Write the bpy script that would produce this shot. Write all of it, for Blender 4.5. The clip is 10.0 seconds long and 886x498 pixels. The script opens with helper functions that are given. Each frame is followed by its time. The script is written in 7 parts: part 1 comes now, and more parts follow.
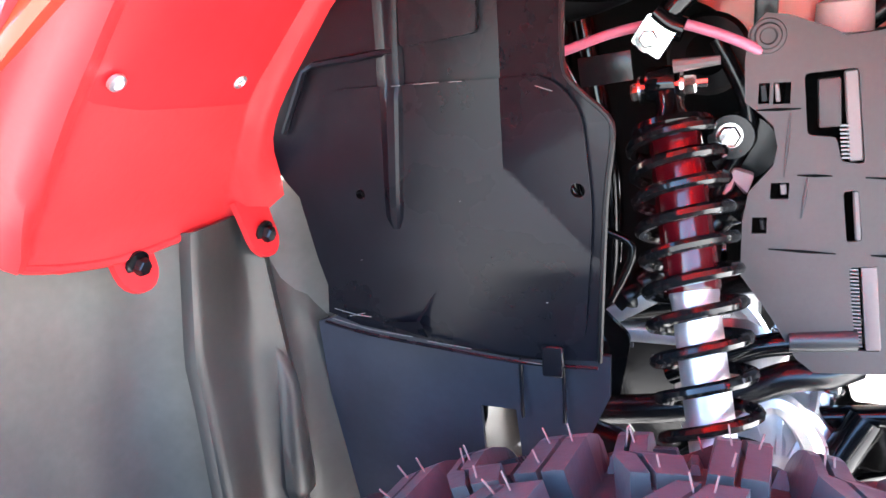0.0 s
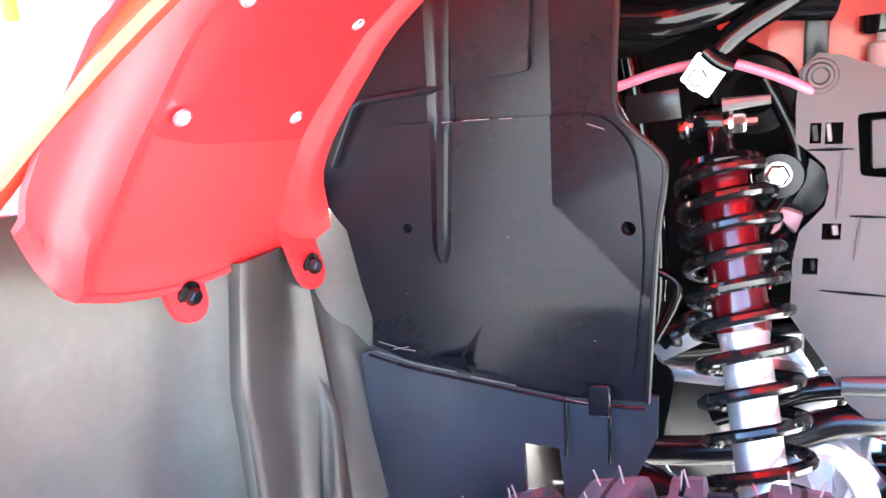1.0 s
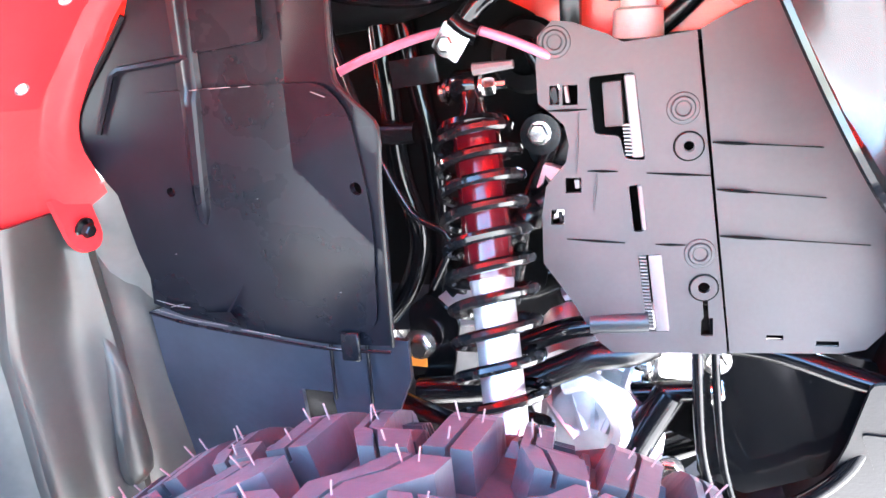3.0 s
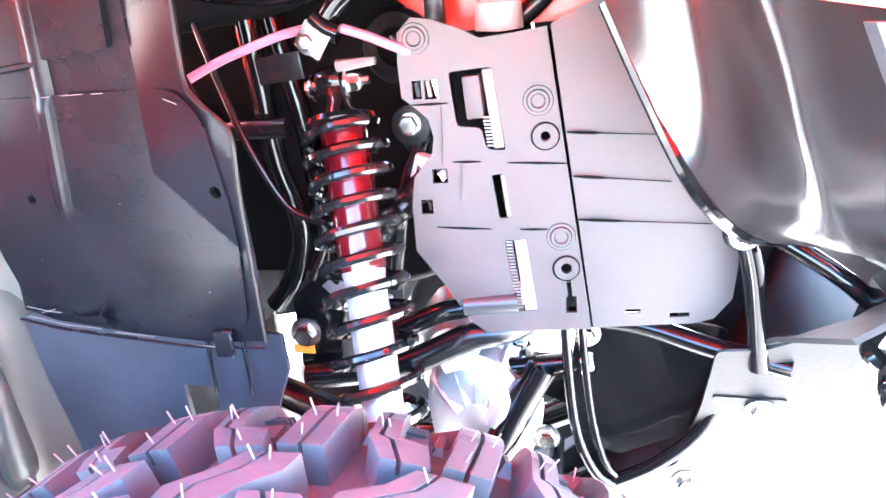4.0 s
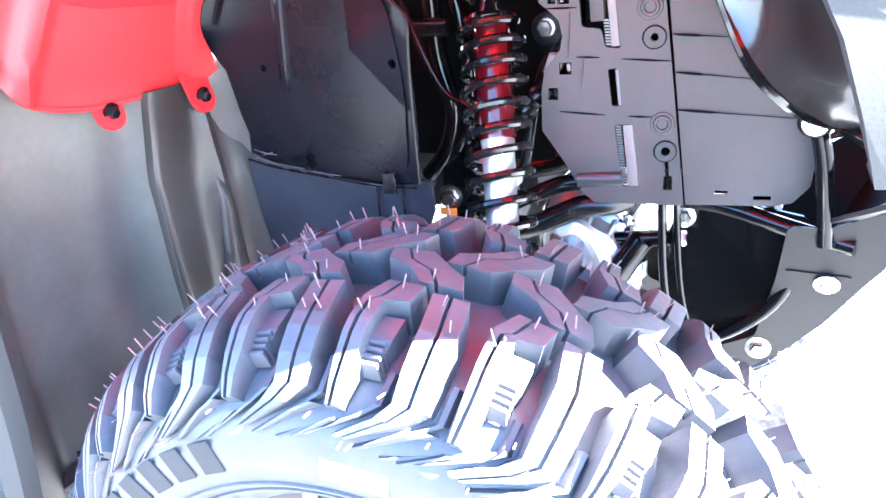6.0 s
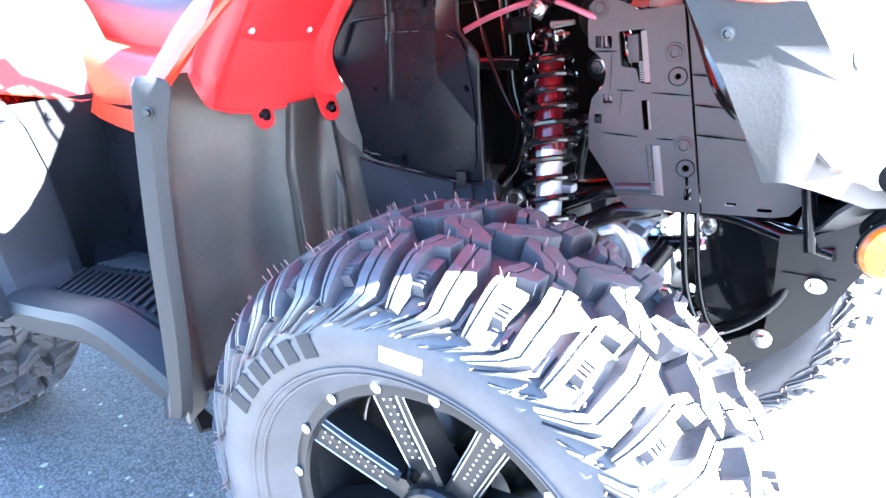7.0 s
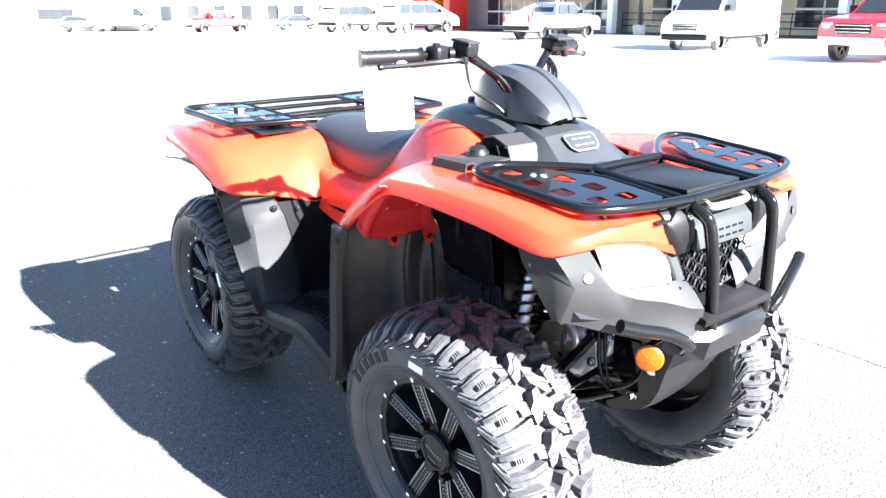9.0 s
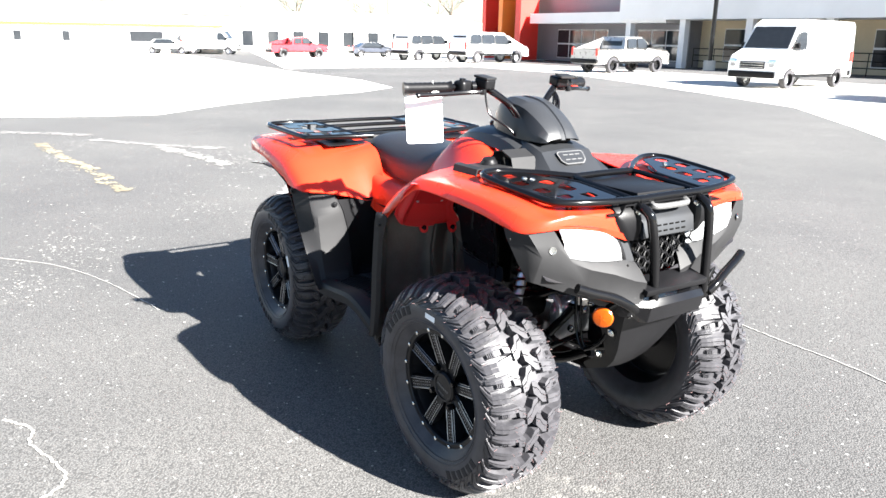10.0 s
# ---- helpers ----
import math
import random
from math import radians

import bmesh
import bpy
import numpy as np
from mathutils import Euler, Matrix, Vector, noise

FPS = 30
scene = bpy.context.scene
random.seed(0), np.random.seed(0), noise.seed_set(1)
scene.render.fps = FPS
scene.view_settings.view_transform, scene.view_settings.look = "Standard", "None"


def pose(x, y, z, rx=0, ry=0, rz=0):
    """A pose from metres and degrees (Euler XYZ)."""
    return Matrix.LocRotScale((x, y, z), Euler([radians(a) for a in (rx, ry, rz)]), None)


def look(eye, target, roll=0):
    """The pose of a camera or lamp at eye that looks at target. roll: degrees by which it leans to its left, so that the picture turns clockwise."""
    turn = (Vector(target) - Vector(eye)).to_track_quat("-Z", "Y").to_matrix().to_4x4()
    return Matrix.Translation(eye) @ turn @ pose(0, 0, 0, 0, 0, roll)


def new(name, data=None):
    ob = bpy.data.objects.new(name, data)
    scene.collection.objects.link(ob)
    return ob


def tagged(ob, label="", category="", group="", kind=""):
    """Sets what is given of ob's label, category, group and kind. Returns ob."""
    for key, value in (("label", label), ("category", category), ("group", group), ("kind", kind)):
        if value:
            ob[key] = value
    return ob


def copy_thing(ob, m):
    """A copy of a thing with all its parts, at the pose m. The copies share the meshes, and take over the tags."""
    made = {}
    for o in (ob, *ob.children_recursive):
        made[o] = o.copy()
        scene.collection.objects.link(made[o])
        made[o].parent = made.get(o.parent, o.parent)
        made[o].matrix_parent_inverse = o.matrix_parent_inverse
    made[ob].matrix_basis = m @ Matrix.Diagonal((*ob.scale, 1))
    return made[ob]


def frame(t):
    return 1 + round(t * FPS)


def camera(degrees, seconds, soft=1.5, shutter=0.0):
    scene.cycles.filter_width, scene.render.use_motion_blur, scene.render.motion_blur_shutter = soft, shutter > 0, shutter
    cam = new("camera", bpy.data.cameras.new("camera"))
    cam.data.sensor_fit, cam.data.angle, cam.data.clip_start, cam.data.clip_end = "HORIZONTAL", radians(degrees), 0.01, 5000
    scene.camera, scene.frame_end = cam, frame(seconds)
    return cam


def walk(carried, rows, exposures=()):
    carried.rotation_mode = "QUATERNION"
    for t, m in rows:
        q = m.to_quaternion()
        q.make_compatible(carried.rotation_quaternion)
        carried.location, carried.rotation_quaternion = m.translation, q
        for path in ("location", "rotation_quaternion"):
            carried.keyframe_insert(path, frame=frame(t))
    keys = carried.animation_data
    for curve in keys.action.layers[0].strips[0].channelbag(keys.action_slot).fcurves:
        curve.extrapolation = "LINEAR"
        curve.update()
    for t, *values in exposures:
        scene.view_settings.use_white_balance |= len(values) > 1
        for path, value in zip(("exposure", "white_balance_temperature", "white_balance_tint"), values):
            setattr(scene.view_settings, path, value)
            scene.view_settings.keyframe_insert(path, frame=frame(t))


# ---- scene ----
cam = camera(61.6, 10.0)
PATH = [
    (0, (0.627, -0.666, 0.79), (-0.088, 1.116, 0.23), -3.2),
    (0.5, (0.602, -0.662, 0.781), (-0.172, 1.113, 0.283), -3.1),
    (1, (0.616, -0.67, 0.793), (-0.172, 1.106, 0.317), -2.7),
    (1.5, (0.648, -0.672, 0.797), (-0.116, 1.106, 0.292), -2.5),
    (2, (0.685, -0.665, 0.798), (-0.06, 1.112, 0.264), -2.8),
    (2.5, (0.712, -0.66, 0.796), (0.014, 1.127, 0.231), -2.9),
    (4, (0.778, -0.661, 0.821), (0.356, 1.163, 0.118), -3.4),
    (4.5, (0.809, -0.686, 0.833), (0.415, 1.123, 0.076), -4.0),
    (5, (0.839, -0.719, 0.839), (0.361, 1.043, 0.022), -4.9),
    (5.5, (0.856, -0.75, 0.826), (0.151, 0.935, 0.011), -4.6),
    (6, (0.85, -0.814, 0.808), (0.05, 0.832, 0.002), -3.6),
    (6.2, (0.855, -0.854, 0.802), (0.054, 0.802, 0.017), -3.3),
    (7.3, (1.074, -0.997, 0.858), (-0.133, 0.443, 0.173), -2.4),
    (7.5, (1.118, -1.028, 0.886), (-0.135, 0.367, 0.19), -2.2),
    (8, (1.279, -1.134, 0.989), (-0.026, 0.196, 0.262), -1.1),
    (8.5, (1.477, -1.227, 1.105), (0.109, 0.047, 0.395), -0.4),
    (9, (1.726, -1.308, 1.203), (0.227, -0.139, 0.581), -0.3),
    (9.5, (1.968, -1.427, 1.237), (0.399, -0.316, 0.685), 0.7),
    (10, (2.214, -1.516, 1.245), (0.601, -0.47, 0.692), 1.0),
]
EXPOSURES = [(0, 7.0, 6050, 12), (1, 7.65, 6050, 11), (2.5, 7.7, 5900, 12), (4, 8.65, 5800, 12), (4.5, 8.4, 5720, 12), (5, 8.2, 5650, 12), (5.5, 7.85, 5550, 12), (6, 7.4, 5450, 11), (7.5, 6.62, 5350, 10),
             (8, 6.3, 5400, 10), (8.5, 5.3, 5650, 10), (9, 4.2, 5900, 10), (9.5, 3.48, 6150, 10), (10, 3.18, 6250, 10)]
walk(cam, [(t, look(eye, target, roll)) for t, eye, target, roll in PATH], EXPOSURES)

# ---- daylight: a low sun from ahead of the vehicle, and a clear sky ----
SUN_WAY = Vector((1.52, 0.48, 1.0)).normalized()
world = bpy.data.worlds.new("sky")
scene.world = world
world.use_nodes = True
wn = world.node_tree.nodes
wl = world.node_tree.links
sky = wn.new("ShaderNodeTexSky")
sky.sky_type = "NISHITA"
sky.sun_disc = False
sky.sun_elevation = math.asin(SUN_WAY.z)
sky.sun_rotation = math.atan2(SUN_WAY.x, SUN_WAY.y)
sky.dust_density = 0.6
sky.ozone_density = 2.5
wn["Background"].inputs["Strength"].default_value = 0.025
wl.new(sky.outputs[0], wn["Background"].inputs["Color"])
sun = bpy.data.lights.new("sun", "SUN")
sun.energy = 5.0
sun.angle = radians(0.55)
sun.color = (1.0, 0.95, 0.87)
new("sun", sun).matrix_world = Matrix.Translation((0, 0, 20)) @ (-SUN_WAY).to_track_quat("-Z", "Y").to_matrix().to_4x4()

# ---- materials ----
def material(name, colour, rough=0.5, metal=0.0, grain=0.15, size=60.0, bump=0.05, stain=0.12, stain_size=5.0, coat=0.0,
             through_light=0.0, vary=0.0, spec=0.5):
    """A surface with fine grain, wider stains and a little relief, in object metres."""
    m = bpy.data.materials.new(name)
    m.use_nodes = True
    n, l = m.node_tree.nodes, m.node_tree.links
    b = n["Principled BSDF"]
    geo = n.new("ShaderNodeTexCoord")
    fine, wide = n.new("ShaderNodeTexNoise"), n.new("ShaderNodeTexNoise")
    fine.inputs["Scale"].default_value, wide.inputs["Scale"].default_value = size, stain_size
    fine.inputs["Detail"].default_value, wide.inputs["Detail"].default_value = 4.0, 5.0
    for t in (fine, wide):
        l.new(geo.outputs["Object"], t.inputs["Vector"])
    a = n.new("ShaderNodeMapRange")
    a.inputs["To Min"].default_value, a.inputs["To Max"].default_value = 1 - grain, 1 + grain
    w = n.new("ShaderNodeMapRange")
    w.inputs["From Min"].default_value, w.inputs["From Max"].default_value = 0.3, 0.7
    w.inputs["To Min"].default_value, w.inputs["To Max"].default_value = 1 - stain, 1 + stain
    l.new(fine.outputs["Fac"], a.inputs["Value"])
    l.new(wide.outputs["Fac"], w.inputs["Value"])
    mul = n.new("ShaderNodeMath")
    mul.operation = "MULTIPLY"
    l.new(a.outputs[0], mul.inputs[0])
    l.new(w.outputs[0], mul.inputs[1])
    out = mul.outputs[0]
    if vary:
        info, r, mm = n.new("ShaderNodeObjectInfo"), n.new("ShaderNodeMapRange"), n.new("ShaderNodeMath")
        r.inputs["To Min"].default_value, r.inputs["To Max"].default_value = 1 - vary, 1 + vary
        mm.operation = "MULTIPLY"
        l.new(info.outputs["Random"], r.inputs["Value"])
        l.new(r.outputs[0], mm.inputs[0])
        l.new(out, mm.inputs[1])
        out = mm.outputs[0]
    tint = n.new("ShaderNodeVectorMath")
    tint.operation = "SCALE"
    tint.inputs[0].default_value = colour
    l.new(out, tint.inputs["Scale"])
    l.new(tint.outputs[0], b.inputs["Base Color"])
    rr = n.new("ShaderNodeMapRange")
    rr.inputs["To Min"].default_value, rr.inputs["To Max"].default_value = max(rough - 0.08, 0.02), min(rough + 0.1, 1)
    l.new(wide.outputs["Fac"], rr.inputs["Value"])
    l.new(rr.outputs[0], b.inputs["Roughness"])
    b.inputs["Metallic"].default_value = metal
    b.inputs["Specular IOR Level"].default_value = spec
    b.inputs["Coat Weight"].default_value = coat
    b.inputs["Coat Roughness"].default_value = 0.08
    if bump:
        bp = n.new("ShaderNodeBump")
        bp.inputs["Strength"].default_value = bump
        bp.inputs["Distance"].default_value = 0.002
        l.new(fine.outputs["Fac"], bp.inputs["Height"])
        l.new(bp.outputs[0], b.inputs["Normal"])
    if through_light:
        tr, mix = n.new("ShaderNodeBsdfTranslucent"), n.new("ShaderNodeMixShader")
        mix.inputs["Fac"].default_value = through_light
        tr.inputs["Color"].default_value = (*[min(1.0, c * 1.5) for c in colour], 1)
        l.new(b.outputs[0], mix.inputs[1])
        l.new(tr.outputs[0], mix.inputs[2])
        l.new(mix.outputs[0], n["Material Output"].inputs["Surface"])
    return m


def glass(name, colour=(0.9, 0.95, 1), rough=0.02, alpha=0.35):
    """Thin clear cover: part of the light goes straight through, the rest is a glossy pane."""
    m = bpy.data.materials.new(name)
    m.use_nodes = True
    n, l = m.node_tree.nodes, m.node_tree.links
    b = n["Principled BSDF"]
    b.inputs["Base Color"].default_value = (*colour, 1)
    b.inputs["Roughness"].default_value = rough
    b.inputs["Alpha"].default_value = alpha
    return m


RED = material("red moulded plastic", (0.80, 0.044, 0.015), 0.28, grain=0.05, size=90, bump=0.02, stain=0.06, coat=0.25, through_light=0.32)
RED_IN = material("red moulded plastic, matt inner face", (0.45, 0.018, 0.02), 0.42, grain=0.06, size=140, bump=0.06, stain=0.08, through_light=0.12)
# darker than RED_IN: the plate's shade is put into its colour
PLATE_RED = material("red plate plastic, darkened for shade", (0.36, 0.010, 0.013), 0.34, grain=0.06, size=140, bump=0.03, stain=0.12, stain_size=12, through_light=0.1)
SCUFF = material("pale scuff in plastic", (0.09, 0.088, 0.085), 0.7, grain=0.4, size=400, bump=0.0)
BLACK = material("black grained plastic", (0.0055, 0.0055, 0.0062), 0.4, grain=0.2, size=320, bump=0.1, stain=0.25, stain_size=9, spec=0.15)
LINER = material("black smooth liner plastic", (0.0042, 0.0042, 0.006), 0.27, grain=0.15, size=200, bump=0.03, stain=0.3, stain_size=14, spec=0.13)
# FLAP, FOLD: lighter liner copies, sky and ground light put into the colour
FLAP = material("liner plastic with sky light mixed in", (0.023, 0.0245, 0.032), 0.32, grain=0.15, size=200, bump=0.03, stain=0.3, stain_size=14, spec=0.3)
FOLD = material("liner plastic lightened with warm light", (0.026, 0.025, 0.0225), 0.34, grain=0.12, size=160, bump=0.04, stain=0.3, stain_size=10, spec=0.26)
MARK = material("moulded black rubber letters", (0.016, 0.016, 0.018), 0.6, grain=0.2, size=160, bump=0.1, spec=0.2)
GREY = material("charcoal grained plastic", (0.016, 0.016, 0.0168), 0.5, grain=0.14, size=380, bump=0.05, stain=0.12, stain_size=8, spec=0.2)
PLATE = material("matt dark brown-black plastic", (0.028, 0.0245, 0.026), 0.5, grain=0.12, size=260, bump=0.05, stain=0.2, stain_size=16, spec=0.35)
# rear wall liner: warm light off the ground is put into its colour
LINER_BACK = material("liner plastic with ground light mixed in", (0.062, 0.059, 0.052), 0.36, grain=0.12, size=160, bump=0.04, stain=0.3, stain_size=10, spec=0.35)
GLOSS = material("gloss black painted steel", (0.003, 0.003, 0.0034), 0.10, grain=0.1, size=80, bump=0.0, stain=0.1, spec=0.26)
# black sleeve; the fender's red reflection is put into its base colour
SLEEVE = material("gloss black with red reflection mixed in", (0.055, 0.0022, 0.0045), 0.14, grain=0.1, size=80, bump=0.0, stain=0.1, spec=0.4)
SATIN = material("satin black painted steel", (0.005, 0.005, 0.0058), 0.24, grain=0.12, size=120, bump=0.03, stain=0.15, spec=0.3)
SPRING = material("gloss black spring wire", (0.005, 0.005, 0.0055), 0.12, grain=0.1, bump=0.0, coat=0.05, spec=0.3)
ALU = material("cast aluminium", (0.62, 0.63, 0.65), 0.34, metal=0.85, grain=0.08, size=160, bump=0.1, stain=0.12, stain_size=20)
CHROME = material("zinc plated steel", (0.7, 0.69, 0.66), 0.2, metal=1.0, grain=0.08, bump=0.02, stain=0.2, stain_size=40)
RUBBER = material("tyre rubber", (0.035, 0.034, 0.038), 0.44, grain=0.2, size=160, bump=0.12, stain=0.3, stain_size=22, spec=0.42)
bloom = RUBBER.node_tree.nodes["Principled BSDF"].inputs      # waxy bloom of new rubber
bloom["Sheen Weight"].default_value = 0.05
bloom["Sheen Roughness"].default_value = 0.5
bloom["Sheen Tint"].default_value = (0.9, 0.92, 1.0, 1.0)
NUB = material("moulding nub rubber", (0.14, 0.085, 0.085), 0.5, grain=0.1, bump=0.0)
WHEEL = material("satin black alloy", (0.009, 0.009, 0.010), 0.3, grain=0.1, bump=0.02, coat=0.06, spec=0.22)
MILLED = material("milled alloy edge", (0.55, 0.56, 0.58), 0.3, metal=0.9, grain=0.1, bump=0.02)
VINYL = material("black seat vinyl", (0.014, 0.014, 0.016), 0.42, grain=0.2, size=420, bump=0.2, stain=0.12)
WHITE = material("white paper card", (0.8, 0.81, 0.8), 0.6, grain=0.03, bump=0.0, stain=0.03)
GREENINK = material("pale green print", (0.25, 0.6, 0.42), 0.6, grain=0.03, bump=0.0)
PINK = material("pink breather hose", (0.34, 0.11, 0.17), 0.35, grain=0.05, bump=0.0, stain=0.1)
AMBER = material("amber lens plastic", (0.50, 0.085, 0.002), 0.22, grain=0.05, bump=0.0, stain=0.05, through_light=0.3)
# near-black that stands in for shade in gaps and holes, also for marks
HOLLOW = material("near-black for hollow shade and marks", (0.003, 0.003, 0.003), 0.7, grain=0.1, bump=0.0, spec=0.05)
LAMP = material("silvered lamp reflector", (0.8, 0.8, 0.82), 0.12, metal=1.0, grain=0.03, bump=0.0)
CLEAR = glass("clear lamp cover", (0.85, 0.88, 0.9), 0.03, 0.3)
BADGE = material("satin silver badge bar", (0.12, 0.12, 0.12), 0.42, metal=0.4, grain=0.05, bump=0.0)
POD = material("dark satin plastic", (0.018, 0.019, 0.021), 0.34, grain=0.12, size=300, bump=0.04, stain=0.12, spec=0.4)
TANK = material("milky reservoir plastic", (0.6, 0.58, 0.56), 0.4, grain=0.04, bump=0.0, through_light=0.3)
STRIP = material("pale ribbed plastic strip", (0.095, 0.085, 0.084), 0.45, grain=0.1, size=300, bump=0.05)
ORANGE = material("orange label", (0.8, 0.25, 0.02), 0.5, grain=0.05, bump=0.0)


# ---- mesh tools ----
def part(name, bm, mat, parent=None, label="", sharp=38, flat=False):
    me = bpy.data.meshes.new(name)
    bmesh.ops.recalc_face_normals(bm, faces=bm.faces[:])
    for f in bm.faces:
        f.smooth = not flat
    for e in bm.edges:
        if len(e.link_faces) == 2 and e.calc_face_angle(0) > radians(sharp):
            e.smooth = False
    bm.to_mesh(me)
    bm.free()
    me.materials.append(mat)
    ob = new(name, me)
    if parent:
        ob.parent = parent
    if label:
        ob["label"] = label
    return ob


def empty(name, parent=None, at=(0, 0, 0)):
    ob = new(name)
    ob.location = at
    ob.empty_display_size = 0.1
    if parent:
        ob.parent = parent
    return ob


def spline(pts, steps=6):
    """Catmull-Rom through the points."""
    p = [Vector(q) for q in pts]
    if len(p) < 3:
        return p
    out = []
    for i in range(len(p) - 1):
        a, b, c, d = p[max(i - 1, 0)], p[i], p[i + 1], p[min(i + 2, len(p) - 1)]
        for k in range(steps):
            t = k / steps
            out.append(0.5 * (2 * b + (c - a) * t + (2 * a - 5 * b + 4 * c - d) * t * t + (3 * b - a - 3 * c + d) * t ** 3))
    return out + [p[-1]]


def add_tube(bm, pts, r, n=10, closed=False, radii=None):
    pts = [Vector(p) for p in pts]
    k = len(pts)
    way = [(pts[(i + 1) % k] - pts[i - 1]) if closed else (pts[min(i + 1, k - 1)] - pts[max(i - 1, 0)]) for i in range(k)]
    way = [w.normalized() if w.length > 1e-9 else Vector((0, 0, 1)) for w in way]
    up = way[0].orthogonal().normalized()
    rings = []
    for i in range(k):
        up = (up - way[i] * up.dot(way[i])).normalized()
        side = way[i].cross(up)
        rr = radii[i] if radii else r
        rings.append([bm.verts.new(pts[i] + rr * (math.cos(2 * math.pi * j / n) * up + math.sin(2 * math.pi * j / n) * side)) for j in range(n)])
    for i in range(k if closed else k - 1):
        a, b = rings[i], rings[(i + 1) % k]
        for j in range(n):
            bm.faces.new((a[j], a[(j + 1) % n], b[(j + 1) % n], b[j]))
    if not closed:
        bm.faces.new(rings[0][::-1])
        bm.faces.new(rings[-1])
    return bm


def tube(pts, r, n=10, smooth=6, closed=False):
    return add_tube(bmesh.new(), spline(pts, smooth) if smooth and not closed else pts, r, n, closed)


def add_loft(bm, rows, wrap=False):
    v = [[bm.verts.new(p) for p in row] for row in rows]
    for a, b in zip(v, v[1:]):
        k = len(a)
        for j in range(k if wrap else k - 1):
            bm.faces.new((a[j], a[(j + 1) % k], b[(j + 1) % k], b[j]))
    return v


def loft(rows, thick=0.0, wrap=False, caps=False):
    bm = bmesh.new()
    v = add_loft(bm, rows, wrap)
    if caps:
        bm.faces.new(v[0][::-1])
        bm.faces.new(v[-1])
    if thick:
        bmesh.ops.recalc_face_normals(bm, faces=bm.faces[:])
        bm.normal_update()
        skin = {v: bm.verts.new(v.co - v.normal * thick) for v in list(bm.verts)}
        faces, rim = list(bm.faces), [e for e in bm.edges if e.is_boundary]
        for e in rim:
            a, b = (l.vert for l in (e.link_loops[0], e.link_loops[0].link_loop_next))
            bm.faces.new((b, a, skin[a], skin[b]))
        for q in faces:
            bm.faces.new([skin[v] for v in reversed(q.verts)])
    return bm


def add_box(bm, size, m=None, bevel=0.0, seg=2):
    t = bmesh.new()
    bmesh.ops.create_cube(t, size=1)
    bmesh.ops.scale(t, vec=size, verts=t.verts)
    if bevel:
        bmesh.ops.bevel(t, geom=t.edges[:], offset=bevel, segments=seg, affect="EDGES", profile=0.6)
    if m is not None:
        bmesh.ops.transform(t, matrix=m, verts=t.verts)
    me = bpy.data.meshes.new("scrap")
    t.to_mesh(me)
    t.free()
    bm.from_mesh(me)
    bpy.data.meshes.remove(me)
    return bm


def box(size, m=None, bevel=0.0, seg=2):
    return add_box(bmesh.new(), size, m, bevel, seg)


def add_lathe(bm, profile, m=None, n=48, arc=2 * math.pi):
    """profile of (radius, along) turned round the local z axis."""
    m = m or Matrix()
    full = arc > 6.28
    k = n if full else n + 1
    rings = [[bm.verts.new(m @ Vector((r * math.cos(arc * j / n), r * math.sin(arc * j / n), z))) for j in range(k)] for r, z in profile]
    for a, b in zip(rings, rings[1:]):
        for j in range(n):
            bm.faces.new((a[j], a[(j + 1) % k], b[(j + 1) % k], b[j]))
    return rings


def lathe(profile, m=None, n=48, cap=False):
    bm = bmesh.new()
    r = add_lathe(bm, profile, m, n)
    if cap:
        bm.faces.new(r[0][::-1])
        bm.faces.new(r[-1])
    return bm


def aim(p, way):
    """A pose at p whose z axis points along way."""
    return Matrix.Translation(p) @ Vector(way).to_track_quat("Z", "Y").to_matrix().to_4x4()


def add_bolt(bm, p, way, r=0.006, h=0.005, washer=True):
    m = aim(p, way)
    if washer:
        add_lathe(bm, [(0.0001, 0), (r * 1.5, 0), (r * 1.5, h * 0.3), (r * 0.9, h * 0.35)], m, 16)
    k = add_lathe(bm, [(r, 0), (r, h), (r * 0.8, h * 1.25), (0.0001, h * 1.25)], m, 6)
    return bm


def bolt(p, way, r=0.006, h=0.005):
    return add_bolt(bmesh.new(), p, way, r, h)


def sheet(outline, holes, place, thick):
    """A flat plate with holes: outline and holes as (u, v); place(u, v, w) gives the point, w along the thickness."""
    bm = bmesh.new()
    loops = []
    for loop in (outline, *holes):
        vs = [bm.verts.new((u, v, 0)) for u, v in loop]
        loops.append([bm.edges.new((vs[i], vs[(i + 1) % len(vs)])) for i in range(len(vs))])
    bmesh.ops.triangle_fill(bm, use_beauty=True, use_dissolve=False, edges=[e for l in loops for e in l], normal=(0, 0, 1))
    r = bmesh.ops.extrude_face_region(bm, geom=bm.faces[:])
    for g in r["geom"]:
        if isinstance(g, bmesh.types.BMVert):
            g.co.z = thick
    for v in bm.verts:
        v.co = place(*v.co)
    return bm


def ring_points(u, v, r, n=16):
    return [(u + r * math.cos(2 * math.pi * k / n), v + r * math.sin(2 * math.pi * k / n)) for k in range(n)]


def rounded(pts, r, n=3):
    """Round the corners of a 2D polygon."""
    out = []
    for i, p in enumerate(pts):
        a, b, c = Vector(pts[i - 1]), Vector(p), Vector(pts[(i + 1) % len(pts)])
        u, w = (a - b), (c - b)
        k = min(r, u.length * 0.45, w.length * 0.45)
        s, e = b + u.normalized() * k, b + w.normalized() * k
        for j in range(n + 1):
            t = j / n
            q = s * (1 - t) ** 2 + b * 2 * t * (1 - t) + e * t * t
            out.append((q.x, q.y))
    return out


def rect(u0, v0, u1, v1):
    return [(u0, v0), (u1, v0), (u1, v1), (u0, v1)]

